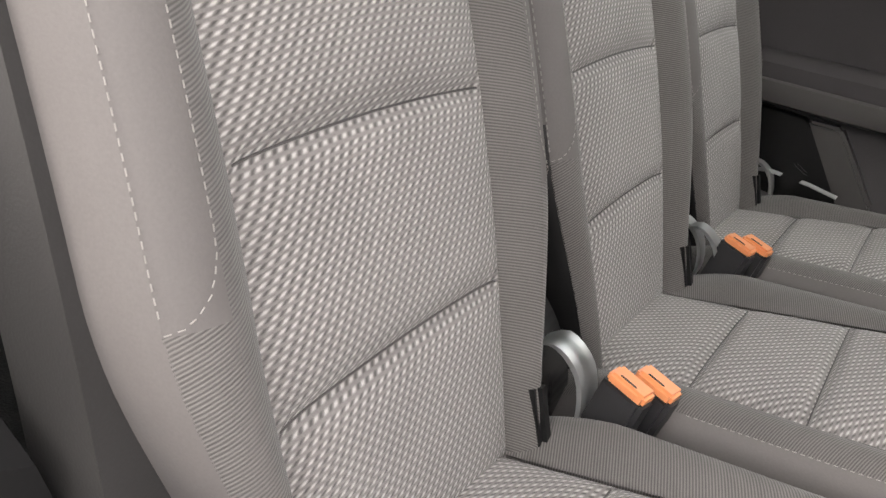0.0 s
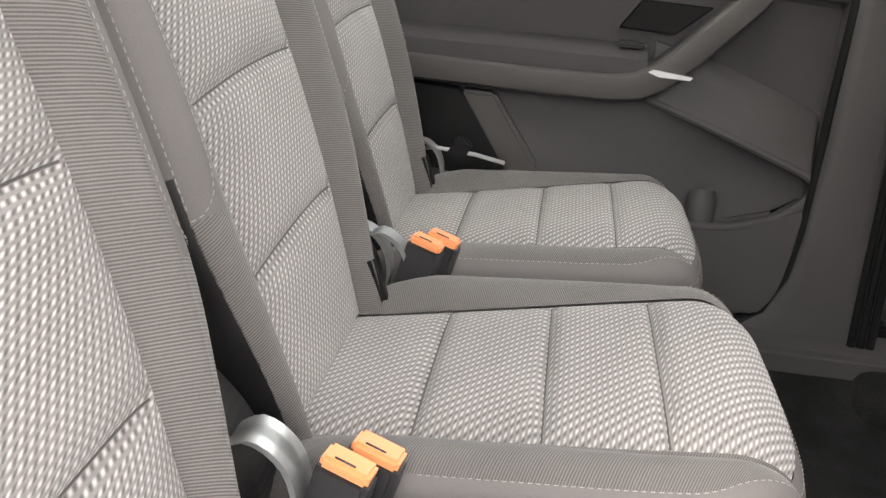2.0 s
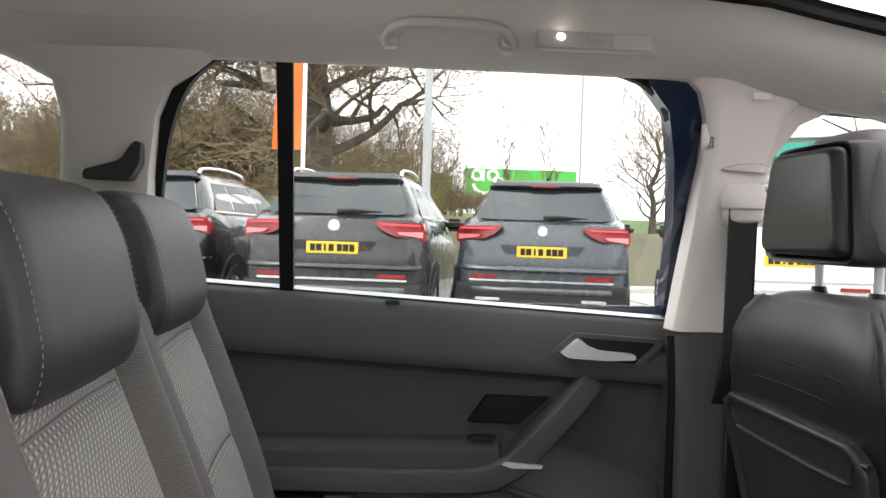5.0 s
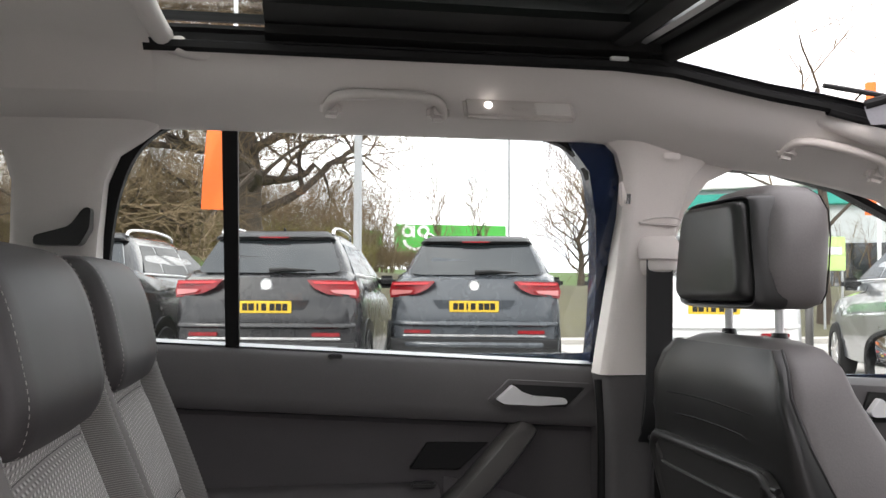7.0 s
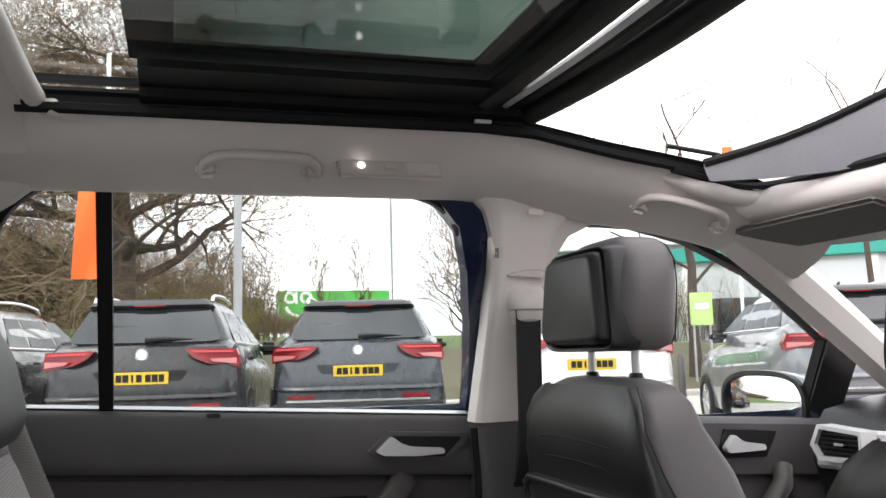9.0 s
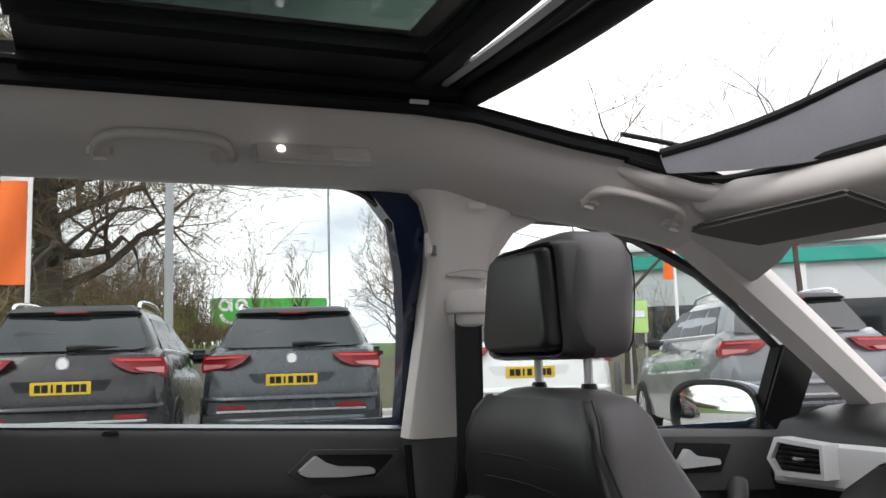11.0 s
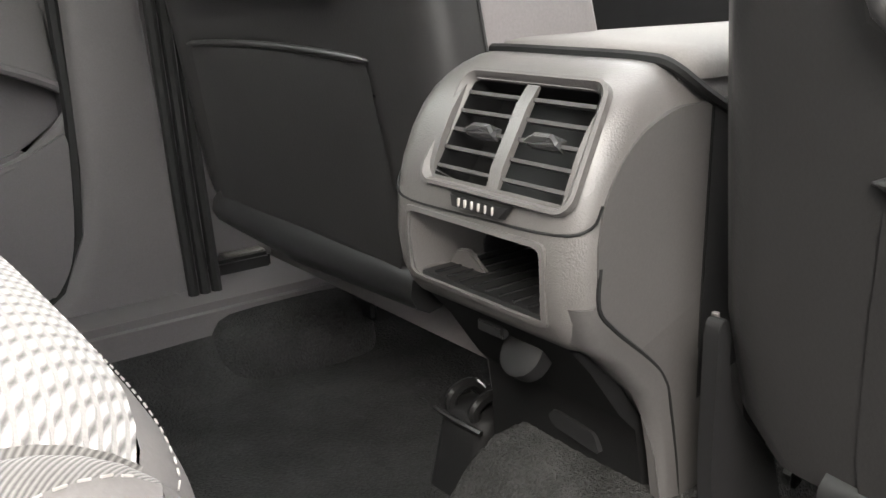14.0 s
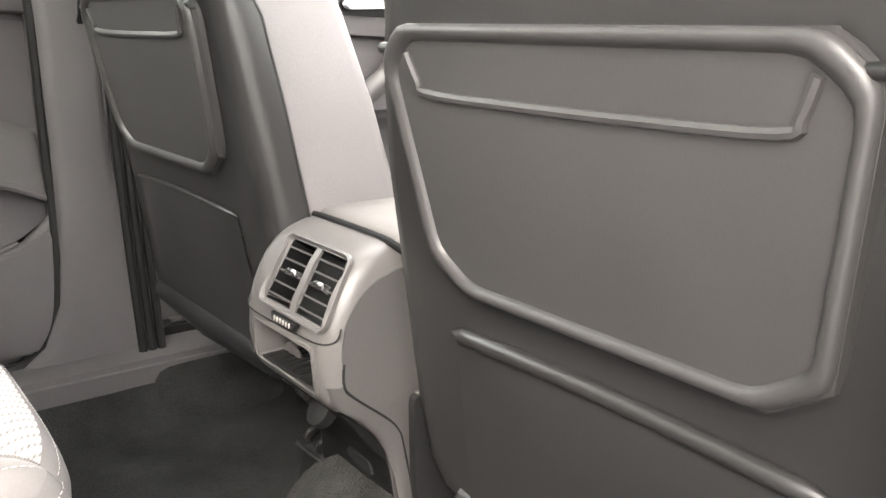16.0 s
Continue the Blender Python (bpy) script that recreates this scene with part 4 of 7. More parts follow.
def cush_side(u, v=0.0):
    a, r = abs(u), 0.036
    s = 1 if u >= 0 else -1
    w = insert_half(v)
    top = lerp(0.020, -0.001, max(0.0, min(1.0, (v - 0.12) / 0.28)))
    if a <= w:
        return u, 0.008 * (1 - (a / w) ** 4) - 0.004
    if a <= 0.176:
        t = (a - w) / (0.176 - w)
        return u, -0.009 + (top + 0.009) * math.sin(t * math.pi * 0.5) ** 0.8
    t = (a - 0.176) / r
    if t < math.pi / 2:
        return s * (0.176 + r * math.sin(t)), top - r * (1 - math.cos(t))
    return s * (0.176 + r), top - r - (a - 0.176 - r * math.pi / 2)


CSEAM = [0.0, 0.139, 0.253, 0.358, 0.468]


def cushion_fn(u, v, puff=False, lift=0.0):
    p, n = cush_base(v)
    if puff:
        u *= insert_half(v) / 0.125
    y, d = cush_side(u, v)
    if puff:
        for a, b in zip(CSEAM, CSEAM[1:]):
            if a <= v <= b:
                t = 2 * (v - a) / (b - a) - 1
                t = max(0.0, -t) if b == CSEAM[-1] else abs(t)
                e = min(1.0, abs(u) / insert_half(v))
                d += (0.011 * (1 - t ** 10) - 0.008) * (1 - e ** 8) - 0.003 * e ** 8
                break
    k = 1.0
    if v < 0.13 and abs(u) > 0.125:
        d -= 0.034 * (1 - v / 0.13) ** 2 * min(1.0, (abs(u) - 0.125) / 0.04)
    if v > 0.30:
        q = min(1.0, (v - 0.30) / 0.22)
        k = 1 - 0.045 * q * q * (3 - 2 * q)
    turn = Vector((-0.034 * (min(abs(u), 0.215) / 0.215) ** 6 * (q * q if v > 0.30 else 0.0), 0, 0))
    return p + n * (d + lift) + Vector((0, y * k, 0)) + turn


BACKH = Vector((-0.200, 0, 0.545))
BACKD = Vector((-0.322, 0, 0.947)).normalized()
BACKN = Vector((0.947, 0, 0.322)).normalized()
BSEAM = [0.0, 0.160, 0.315, 0.492, 0.57]


def back_base(v):
    flat, r = 0.535, 0.05
    bow = 0.010 * math.sin(min(1.0, v / 0.5) * math.pi)
    if v <= flat:
        return BACKH + BACKD * v + BACKN * bow, BACKN
    a = min((v - flat) / r, 1.7)
    c = BACKH + BACKD * flat - BACKN * r
    n = (BACKN * math.cos(a) + BACKD * math.sin(a))
    return c + n * r + BACKN * bow, n


def back_side(u, v):
    hw = table(v, [(0.0, 0.13), (0.2, 0.138), (0.57, 0.142)])
    a, r = abs(u) / 0.145 * hw if abs(u) < 0.145 else abs(u) - 0.145 + hw, 0.036
    s = 1 if u >= 0 else -1
    if abs(u) <= 0.145:
        return s * a, 0.006 * (1 - (a / hw) ** 4) - 0.004
    w = a - hw
    q = min(1.0, max(0.0, v / 0.26))
    pinch = 0.30 + 0.70 * q * q * (3 - 2 * q)
    w *= 0.88
    if w <= 0.042:
        return s * (hw + w * pinch), -0.004 + 0.026 * math.sin(w / 0.042 * math.pi * 0.5)
    t = (w - 0.042) / r
    if t < math.pi / 2:
        return s * (hw + (0.042 + r * math.sin(t)) * pinch), 0.022 - r * (1 - math.cos(t))
    return s * (hw + (0.042 + r) * pinch), 0.022 - r - (w - 0.042 - r * math.pi / 2)


def back_fn(u, v, puff=False, lift=0.0):
    vs = v
    d0 = 0.0
    if puff:
        e = u / 0.145
        for a, b in zip(BSEAM, BSEAM[1:]):
            if a <= v <= b:
                t = abs(2 * (v - a) / (b - a) - 1)
                d0 = (0.013 * (1 - t ** 9) - 0.009) * (1 - e ** 8)
                break
        inside = min(1.0, v / 0.12) * min(1.0, max(0.0, (0.57 - v) / 0.12))
        vs = v + inside * (0.002 - 0.006 * e * e + 0.007 * e)
    p, n = back_base(vs)
    y, d = back_side(u, vs)
    return p + n * (d + d0 + lift) + Vector((0, y, 0))


def hem(v):
    """Where the ribbed bolster ends and the smooth side panel begins."""
    t = max(0.0, min(1.0, (v - 0.37) / 0.12))
    return lerp(0.204, 0.172, t * t * (3 - 2 * t))


def rear_seat(at):
    th = thing("rear_seat", at, "grey woven cloth single rear seat with stitched side panels", "car seat", "rear row seats")
    # cushion
    for i, (a, b) in enumerate(zip(CSEAM, CSEAM[1:])):
        part("cushion_panel", sheet(lambda u, v: cushion_fn(u, v, True), -0.125, 0.125, a, b, 16, 12), M_WEAVE, th, "pale dashed woven cushion panel" if i == 0 else "")
    # crease shadows between the cushion panels, drawn as thin dark tubes
    for v in CSEAM[1:-1]:
        part("cushion_seam", tube([cushion_fn(u, v, True, 0.0005) for u in [-0.12 + 0.012 * k for k in range(21)]], 0.0009, 5), M_SEAMSHADE, th)
    for s in (1, -1):
        part("cushion_bolster", sheet(lambda u, v: cushion_fn(s * lerp(insert_half(v), hem(v), u / 0.08), v), 0.0, 0.08, 0.0, 0.468, 12, 40), M_RIB, th, "fine ribbed cloth bolster")
        part("cushion_side", sheet(lambda u, v: cushion_fn(s * lerp(hem(v), 0.30, u / 0.1), v), 0.0, 0.1, 0.0, 0.468, 12, 40), M_CLOTH, th, "smooth grey cloth side")
        line = [cushion_fn(s * (hem(v) + 0.0015), v, lift=0.0010) for v in [0.16 + 0.008 * k for k in range(38)]]
        front = []
        part("stitching", stitches(line + front, 0.0036, 0.0030, 0.00042), M_THREAD, th, "pale contrast stitching")
    part("cushion_front", sheet(cushion_fn, -0.30, 0.30, 0.468, 0.60, 60, 16), M_CLOTH, th, "smooth grey cloth front")
    fl = [cushion_fn(u, 0.486, lift=0.0008) for u in [-0.23 + 0.01 * k for k in range(47)]]
    part("stitching", stitches(fl, 0.0036, 0.0030, 0.00042), M_THREAD, th)
    part("cushion_pan", rbox((0.42, 0.39, 0.14), (-0.03, 0, 0.455), 0.02), M_PLASTIC, th, "black seat pan")
    part("cushion_foam", sheet(lambda u, v: cushion_fn(u, v, lift=-0.010), -0.19, 0.19, 0.0, 0.55, 24, 40), M_RIB, th)
    part("back_foam", sheet(lambda u, v: back_fn(u, v, lift=-0.012), -0.20, 0.20, 0.0, 0.60, 24, 40), M_RIB, th)
    # back
    for i, (a, b) in enumerate(zip(BSEAM, BSEAM[1:])):
        part("back_panel", sheet(lambda u, v: back_fn(u, v, True), -0.145, 0.145, a, b, 18, 14), M_WEAVE, th, "pale dashed woven back panel" if i == 0 else "")
    # the same drawn-in crease shadows on the back
    for v in BSEAM[1:-1]:
        part("back_seam", tube([back_fn(u, v, True, 0.0005) for u in [-0.14 + 0.014 * k for k in range(21)]], 0.0010, 5), M_SEAMSHADE, th)
    for s in (1, -1):
        part("back_bolster", sheet(lambda u, v: back_fn(s * u, v), 0.145, 0.190, 0.0, 0.60, 8, 40), M_RIB, th, "fine ribbed cloth bolster")
        part("lower_bolster", sheet(lambda u, v: back_fn(s * u, v), 0.190, 0.2325, 0.0, 0.235, 6, 14), M_RIB, th)
        part("back_side", sheet(lambda u, v: back_fn(s * u, v), 0.232, 0.295 if s < 0 else 0.255, 0.27, 0.60, 7, 24), M_CLOTH, th, "smooth grey cloth side")
        part("lower_side", sheet(lambda u, v: back_fn(s * u, v), 0.2315, 0.295 if s < 0 else 0.255, 0.0, 0.27, 7, 20), M_PLASTICS, th, "black plastic lower side")
        part("side_shell", sheet(lambda u, v: back_fn(s * u, v, lift=-0.001), 0.290 if s < 0 else 0.250, 0.36, 0.0, 0.60, 8, 40), M_RUBBER, th, "black plastic side shell")
        part("shoulder_panel", sheet(lambda u, v: back_fn(s * u, v), 0.190, 0.232, 0.235, 0.60, 6, 28), M_CLOTH, th, "smooth grey shoulder panel")
        corner = [back_fn(s * lerp(0.232, 0.192, math.sin(t * math.pi / 2)), 0.236 + 0.045 * (1 - math.cos(t * math.pi / 2)), lift=0.0012) for t in [k / 6 for k in range(7)]]
        line = corner + [back_fn(s * 0.192, v, lift=0.0012) for v in [0.285 + 0.01 * k for k in range(29)]]
        part("back_stitching", stitches(line, 0.0038, 0.0030, 0.00045), M_THREAD, th)
        outer = [back_fn(s * 0.232, v, lift=0.0012) for v in [0.245 + 0.01 * k for k in range(32)]]
        part("back_stitching", stitches(outer, 0.0038, 0.0030, 0.00045), M_THREAD, th)
    shell = []
    for v in [0.02 + 0.035 * k for k in range(16)]:
        p, n = back_base(min(v, 0.535))
        c = p - BACKN * 0.088
        shell.append([c + Vector((0, y, 0)) + BACKN * d for y, d in ((-0.226, 0.05), (-0.228, -0.005), (-0.2, -0.03), (0.2, -0.03), (0.228, -0.005), (0.226, 0.05))])
    part("back_shell", loft(shell), M_PLASTIC, th, "black hard back shell")
    # headrest: a wrapped block with a pointed lower front lip
    prof = soften([(-0.350, 1.020), (-0.334, 1.065), (-0.356, 1.16), (-0.382, 1.206), (-0.432, 1.214), (-0.462, 1.18), (-0.468, 1.09), (-0.455, 1.058), (-0.40, 1.052)], 0.028, 4)
    cx, cz = -0.405, 1.13
    hd = []
    for y, k in ((-0.150, 0.70), (-0.149, 0.80), (-0.144, 0.90), (-0.134, 0.965), (-0.11, 0.99), (-0.05, 1.0), (0.0, 1.005), (0.05, 1.0), (0.11, 0.99), (0.134, 0.965), (0.144, 0.90), (0.149, 0.80), (0.150, 0.70)):
        hd.append([(cx + (x - cx) * k, y, cz + (z - cz) * k) for x, z in prof])
    head = part("headrest", loft(hd), M_HEAD, th, "dark leatherette headrest", 50)
    for s in (1, -1):
        ring = [Vector((cx + (x - cx) * 0.972, s * 0.137, cz + (z - cz) * 0.972)) for x, z in prof]
        ring = [p for p in ring if p.x > -0.45] if s else ring
        part("stitching", stitches(ring[:-3], 0.0036, 0.0030, 0.00042), M_THREAD, head, "pale contrast stitching")
        part("post", tube([(-0.415, s * 0.06, 1.0), (-0.415, s * 0.06, 1.08)], 0.006, 8), M_STEEL, th)
    # dark hinge notch where the back meets the cushion
    lean = Matrix((BACKN, (0, 1, 0), BACKD)).transposed()
    p = back_fn(0.208, 0.040)
    part("hinge_notch", rbox((0.020, 0.018, 0.062), p - BACKN * 0.003, 0.005, 2, turn=lean), M_RUBBER, th, "black hinge notch")
    # hinge cover, recliner loop and side latch
    for s in (1, -1):
        part("hinge_cover", prism(soften([(-0.30, 0.50), (-0.215, 0.50), (-0.21, 0.565), (-0.235, 0.62), (-0.275, 0.66), (-0.31, 0.62)], 0.02), s * 0.190, s * 0.232, "y", 0.005), M_PLASTICS, th, "black hinge cover")
        loop = smooth_path([(-0.245, s * 0.222, 0.605), (-0.215, s * 0.224, 0.625), (-0.185, s * 0.224, 0.605), (-0.175, s * 0.222, 0.565), (-0.185, s * 0.222, 0.53)], 4)
        part("recliner_loop", loft([[(p.x, p.y - 0.013, p.z), (p.x, p.y + 0.013, p.z), (p.x - 0.004, p.y + 0.013, p.z - 0.003), (p.x - 0.004, p.y - 0.013, p.z - 0.003)] for p in loop]), M_GREYBAR, th, "grey folding loop")
    part("belt_outlet", rbox((0.03, 0.028, 0.055), (-0.285, -0.214, 0.715), 0.008), M_GREYBAR, th, "grey lock button")
    return th


SEATY = (1.440, 0.978, 0.518)
first = rear_seat((0, SEATY[2], 0))
UPPER = ("back", "lower_bolster", "lower_side", "side_shell", "hinge_notch", "shoulder", "headrest", "post")
for y, back, slide in ((SEATY[1], -0.012, 0.0), (SEATY[0], 0.0, -0.028)):
    seat = copy_thing(first, Matrix.Translation((slide, y, 0)))
    for ob in seat.children:
        if ob.name.startswith(UPPER):
            ob.location.x += back

for ob in list(first.children):
    if ob.name.startswith("belt_outlet"):
        bpy.data.objects.remove(ob)
# silver hinge cap and cloth lower side on the outer flank of the seat by the open door
part("hinge_cap", prism(soften([(-0.275, 0.590), (-0.195, 0.590), (-0.180, 0.640), (-0.205, 0.676), (-0.245, 0.680), (-0.272, 0.650)], 0.025, 5), -0.252, -0.232, "y", 0.008, 3), M_GREYBAR, first, "silver hinge cap")
for ob in first.children:
    if ob.name.startswith("lower_side") and ob.data.vertices[0].co.y < 0:
        ob.data = ob.data.copy()
        ob.data.materials[0] = M_CLOTH


def buckle(at, turn, label, two):
    th = thing("belt_buckle", at, label, "belt buckle", "rear belt buckles")
    th.rotation_euler = turn
    for k in ((-0.0152, 0.0152) if two else (0.0,)):
        lift = 0.012 if k > 0 else 0.0
        b = part("buckle_body", rbox((0.046, 0.029, 0.085), (lift, k, -0.030), 0.005, 2, taper=0.95), M_BUCKLE, th, "black plastic body")
        part("release_button", rbox((0.040, 0.023, 0.012), (lift, k, 0.013), 0.003, 2), M_ORANGE, b, "bright orange press button")
        part("latch_slot", rbox((0.018, 0.0025, 0.003), (lift - 0.002, k - 0.006, 0.0185), 0.001, 1), M_PLASTICS, b)
    part("stalk", rbox((0.05, 0.05 if two else 0.022, 0.09), (-0.012, 0, -0.105), 0.008), M_BUCKLE, th)
    return th


buckle((-0.140, 0.752, 0.600), (0, radians(14), radians(-10)), "pair of orange seat belt buckles beside the cushions", True)
buckle((-0.158, 1.212, 0.604), (0, radians(14), radians(-10)), "orange seat belt buckles between two seats", True)
# belt tongue lying by the far seat
tongue = thing("belt_tongue", (0, 0, 0), "steel belt tongue on a black strap by the door", "seat belt")
part("strap", tube([(-0.30, 1.66, 0.60), (-0.22, 1.665, 0.612), (-0.15, 1.668, 0.606), (-0.10, 1.665, 0.598)], 0.004, 6, flat=0.5), M_GREYBAR, tongue, "grey taut strap")
part("clip", rbox((0.03, 0.012, 0.04), (-0.177, 1.652, 0.617), 0.004, turn=Euler((0, 0.5, 0)).to_matrix()), M_PLASTICS, tongue, "black plastic clip")


# ---- front seats ----


def fs_x(z):
    """The rear face of the front backrest."""
    return table(z, [(0.40, 0.545), (0.55, 0.535), (0.72, 0.508), (0.93, 0.468), (1.02, 0.462), (1.08, 0.475), (1.11, 0.50)])


def fs_ring(z, hw, depth, wide=1.0, n=44):
    """Rounded section of the backrest at one height: flat behind, bolstered in front."""
    x0 = fs_x(z)
    out = []
    k = 1 + (wide - 1) * max(0.0, min(1.0, (1.0 - z) / 0.2))
    for a, b in superring(1.0, 1.0, 8.0, n):
        x = x0 + depth * 0.5 + a * depth * 0.5
        if a < 0:
            x += 0.018 * abs(b) ** 3
        else:
            x += 0.03 * abs(b) ** 4 - 0.02
        out.append((x, b * hw * k, z))
    return out


OCT_O = [(-0.140, 0.714), (0.140, 0.714), (0.181, 0.741), (0.206, 0.906), (0.178, 0.932), (-0.178, 0.932), (-0.206, 0.906), (-0.181, 0.741)]


def front_seat(at, label, wide=1.0):
    th = thing("front_seat", at, label, "car seat", "front row seats")
    rows = [(0.485, 0.225, 0.10), (0.51, 0.246, 0.16), (0.57, 0.256, 0.185), (0.68, 0.253, 0.19), (0.80, 0.247, 0.18), (0.90, 0.238, 0.165), (0.97, 0.225, 0.148), (1.03, 0.205, 0.115),
            (1.065, 0.185, 0.10), (1.088, 0.155, 0.08), (1.098, 0.115, 0.055), (1.102, 0.06, 0.03)]
    back = part("backrest", loft([fs_ring(*r, wide) for r in rows]), M_LEATHERG, th, "grey leatherette wrapped backrest", 60)
    # rear cover, a shade proud of the backrest and wrapped round its corners
    rc, hems = [], []
    for z, hw, _ in rows[:-2]:
        w = hw * (1 + (wide - 1) * max(0.0, min(1.0, (1.0 - z) / 0.2)))
        x0 = fs_x(z) - 0.005
        wrap = 0.055 * min(1.0, max(0.35, (1.04 - z) / 0.12))
        flank = [(wrap, w + 0.003), (wrap * 0.64, w + 0.003), (wrap * 0.36, w - 0.001), (0.0085, w - 0.013)]
        face = [(0.006 * abs(k) ** 4, (w - 0.026) * k) for k in [1 - 0.1 * i for i in range(21)]]
        ring = flank + face + [(d, -y) for d, y in flank[::-1]]
        rc.append([(x0 + d, y, z) for d, y in ring])
        hems.append((x0 + wrap, w + 0.003, z))
    cover = part("rear_cover", loft(rc, closed=False, cap=False), M_LEATHER, back, "black leatherette rear cover", 60)
    for z, lift in ((1.005, 0), (0.972, 0)):
        part("seam", tube([(fs_x(z) - 0.006 + 0.016 * abs(k) ** 3, 0.2 * k, z - 0.012 * k * k) for k in [-1 + 0.1 * i for i in range(21)]], 0.0012, 5), M_RUBBER, back)
    for s in (1, -1):
        part("piping", tube([(x, s * y, z) for x, y, z in hems[1:]], 0.0018, 6), M_LEATHER, back)
    # folding table with its octagonal rim
    tbl = part("folding_table", loft([[(fs_x(z) - 0.008 + d, y, z) for y, z in OCT_O] for d in (0.0, -0.006)]), M_PLASTIC, th, "black folding table on the seat back")

    def off(ring, k):
        cy, cz = 0.0, 0.822
        return [(cy + (y - cy) * (1 - k / 0.19), cz + (z - cz) * (1 - k / 0.115)) for y, z in ring]
    ringpts = soften(OCT_O, 0.012, 2)
    rimm = loft([[(fs_x(z) - d, y, z) for y, z in off(ringpts, k)] for d, k in ((0.002, 0.0), (0.014, 0.0006), (0.0185, 0.0022), (0.0205, 0.0055), (0.0200, 0.0090), (0.0165, 0.0125), (0.0125, 0.0145))], cap=False)
    part("table_rim", rimm, M_PLASTIC, tbl, "satin black raised rim", 60)
    part("table_ledge", tube(smooth_path([(fs_x(z) - 0.0145, y, z) for y, z in ((-0.172, 0.909), (-0.163, 0.889), (-0.150, 0.879), (-0.05, 0.877), (0.05, 0.877), (0.150, 0.879), (0.163, 0.889), (0.172, 0.909))], 4), 0.0042, 8), M_PLASTIC, tbl)
    for s in (1, -1):
        part("table_pivot", tube([(fs_x(0.905) - 0.014, s * 0.190, 0.912), (fs_x(0.905) - 0.014, s * 0.208, 0.912)], 0.0045, 10), M_PLASTICS, tbl)
    # map pocket
    pk = []
    for z, bulge, hw in ((0.672, 0.003, 0.172), (0.667, 0.004, 0.173), (0.655, 0.007, 0.175), (0.60, 0.008, 0.180), (0.55, 0.007, 0.183), (0.515, 0.004, 0.183), (0.495, 0.001, 0.18)):
        pk.append([(fs_x(z) - 0.005 - bulge * (1 - abs(k) ** 4), hw * k, z + 0.006 * (1 - k * k)) for k in [-1 + 0.1 * i for i in range(21)]])
    pocket = part("map_pocket", loft(pk, closed=False, cap=False), M_LEATHER, th, "black leatherette map pocket")
    part("pocket_hem", tube([(fs_x(0.672) - 0.006 - 0.003 * (1 - abs(k) ** 4), 0.180 * k, 0.668 + 0.006 * (1 - k * k)) for k in [-1 + 0.1 * i for i in range(21)]], [0.0010] + [0.0034 if wide == 1.0 else 0.0075] * 19 + [0.0010], 10), M_LEATHER, pocket)
    part("pocket_band", tube([(fs_x(0.625) - 0.005 - 0.0078 * (1 - abs(k) ** 4), 0.176 * k, 0.640 + 0.006 * (1 - k * k)) for k in [-1 + 0.1 * i for i in range(21)]], 0.0013, 5), M_RUBBER, pocket)
    # cushion and base
    cush = []
    for x, z, hw in ((0.608, 0.47, 0.22), (0.625, 0.53, 0.235), (0.68, 0.565, 0.245), (0.80, 0.575, 0.25), (0.95, 0.59, 0.25), (1.06, 0.59, 0.24), (1.11, 0.56, 0.22), (1.12, 0.48, 0.20)):
        cush.append([(x, -hw, 0.40), (x, -hw - 0.006, z - 0.03), (x, -hw + 0.01, z + 0.008), (x, -hw + 0.05, z + 0.012), (x, -0.13, z - 0.006), (x, 0, z - 0.004), (x, 0.13, z - 0.006), (x, hw - 0.05, z + 0.012), (x, hw - 0.01, z + 0.008), (x, hw + 0.006, z - 0.03), (x, hw, 0.40)])
    part("cushion", loft(cush), M_LEATHERG, th, "grey cushion with bolsters", 60)
    part("cushion_insert", sheet(lambda u, v: (v, u, table(v, [(0.62, 0.53), (0.68, 0.565), (0.80, 0.575), (0.95, 0.59), (1.06, 0.59)]) + 0.001 + 0.003 * (1 - (u / 0.13) ** 2)), -0.13, 0.13, 0.64, 1.07, 10, 16), M_WEAVE, th, "pale dashed woven insert")
    part("lower_bar", tube([(0.55, -0.20, 0.480), (0.543, 0, 0.477), (0.55, 0.20, 0.480)], 0.022, 10), M_PLASTICS, th, "black lower cross bar")
    for s in (1, -1):
        if wide == 1.0:
            plate = [(0.556, 0.545), (0.59, 0.545), (0.60, 0.51), (0.64, 0.475), (0.71, 0.43), (0.72, 0.36), (0.675, 0.36), (0.632, 0.425), (0.575, 0.482), (0.556, 0.515)]
        else:
            plate = [(0.534, 0.565), (0.546, 0.565), (0.549, 0.518), (0.570, 0.488), (0.607, 0.450), (0.617, 0.42), (0.617, 0.35), (0.55, 0.35), (0.536, 0.47)]
        hinge = part("hinge_plate", prism(soften(plate, 0.012), s * 0.252 * wide, s * 0.262 * wide, "y", 0.003), M_PLASTICS, th, "black hinge side cover")
        if wide > 1.0:
            # the plate edge's highlight, drawn as a thin pale tube
            part("hinge_highlight", tube(smooth_path([(x, s * 0.2625 * wide, z) for x, z in plate[1:6]], 4), 0.0026, 6), M_PLASTICG, hinge, "pale highlight line along the edge")
        part("seat_rail", rbox((0.46, 0.05, 0.04), (0.95, s * 0.19, 0.315), 0.006), M_PLASTICS, th)
        part("rail_bolt", tube([(0.655, s * 0.260 * wide, 0.412), (0.655, s * 0.266 * wide, 0.412)], 0.010, 10), M_STEEL, th)
    # headrest with posts
    hx = 0.482
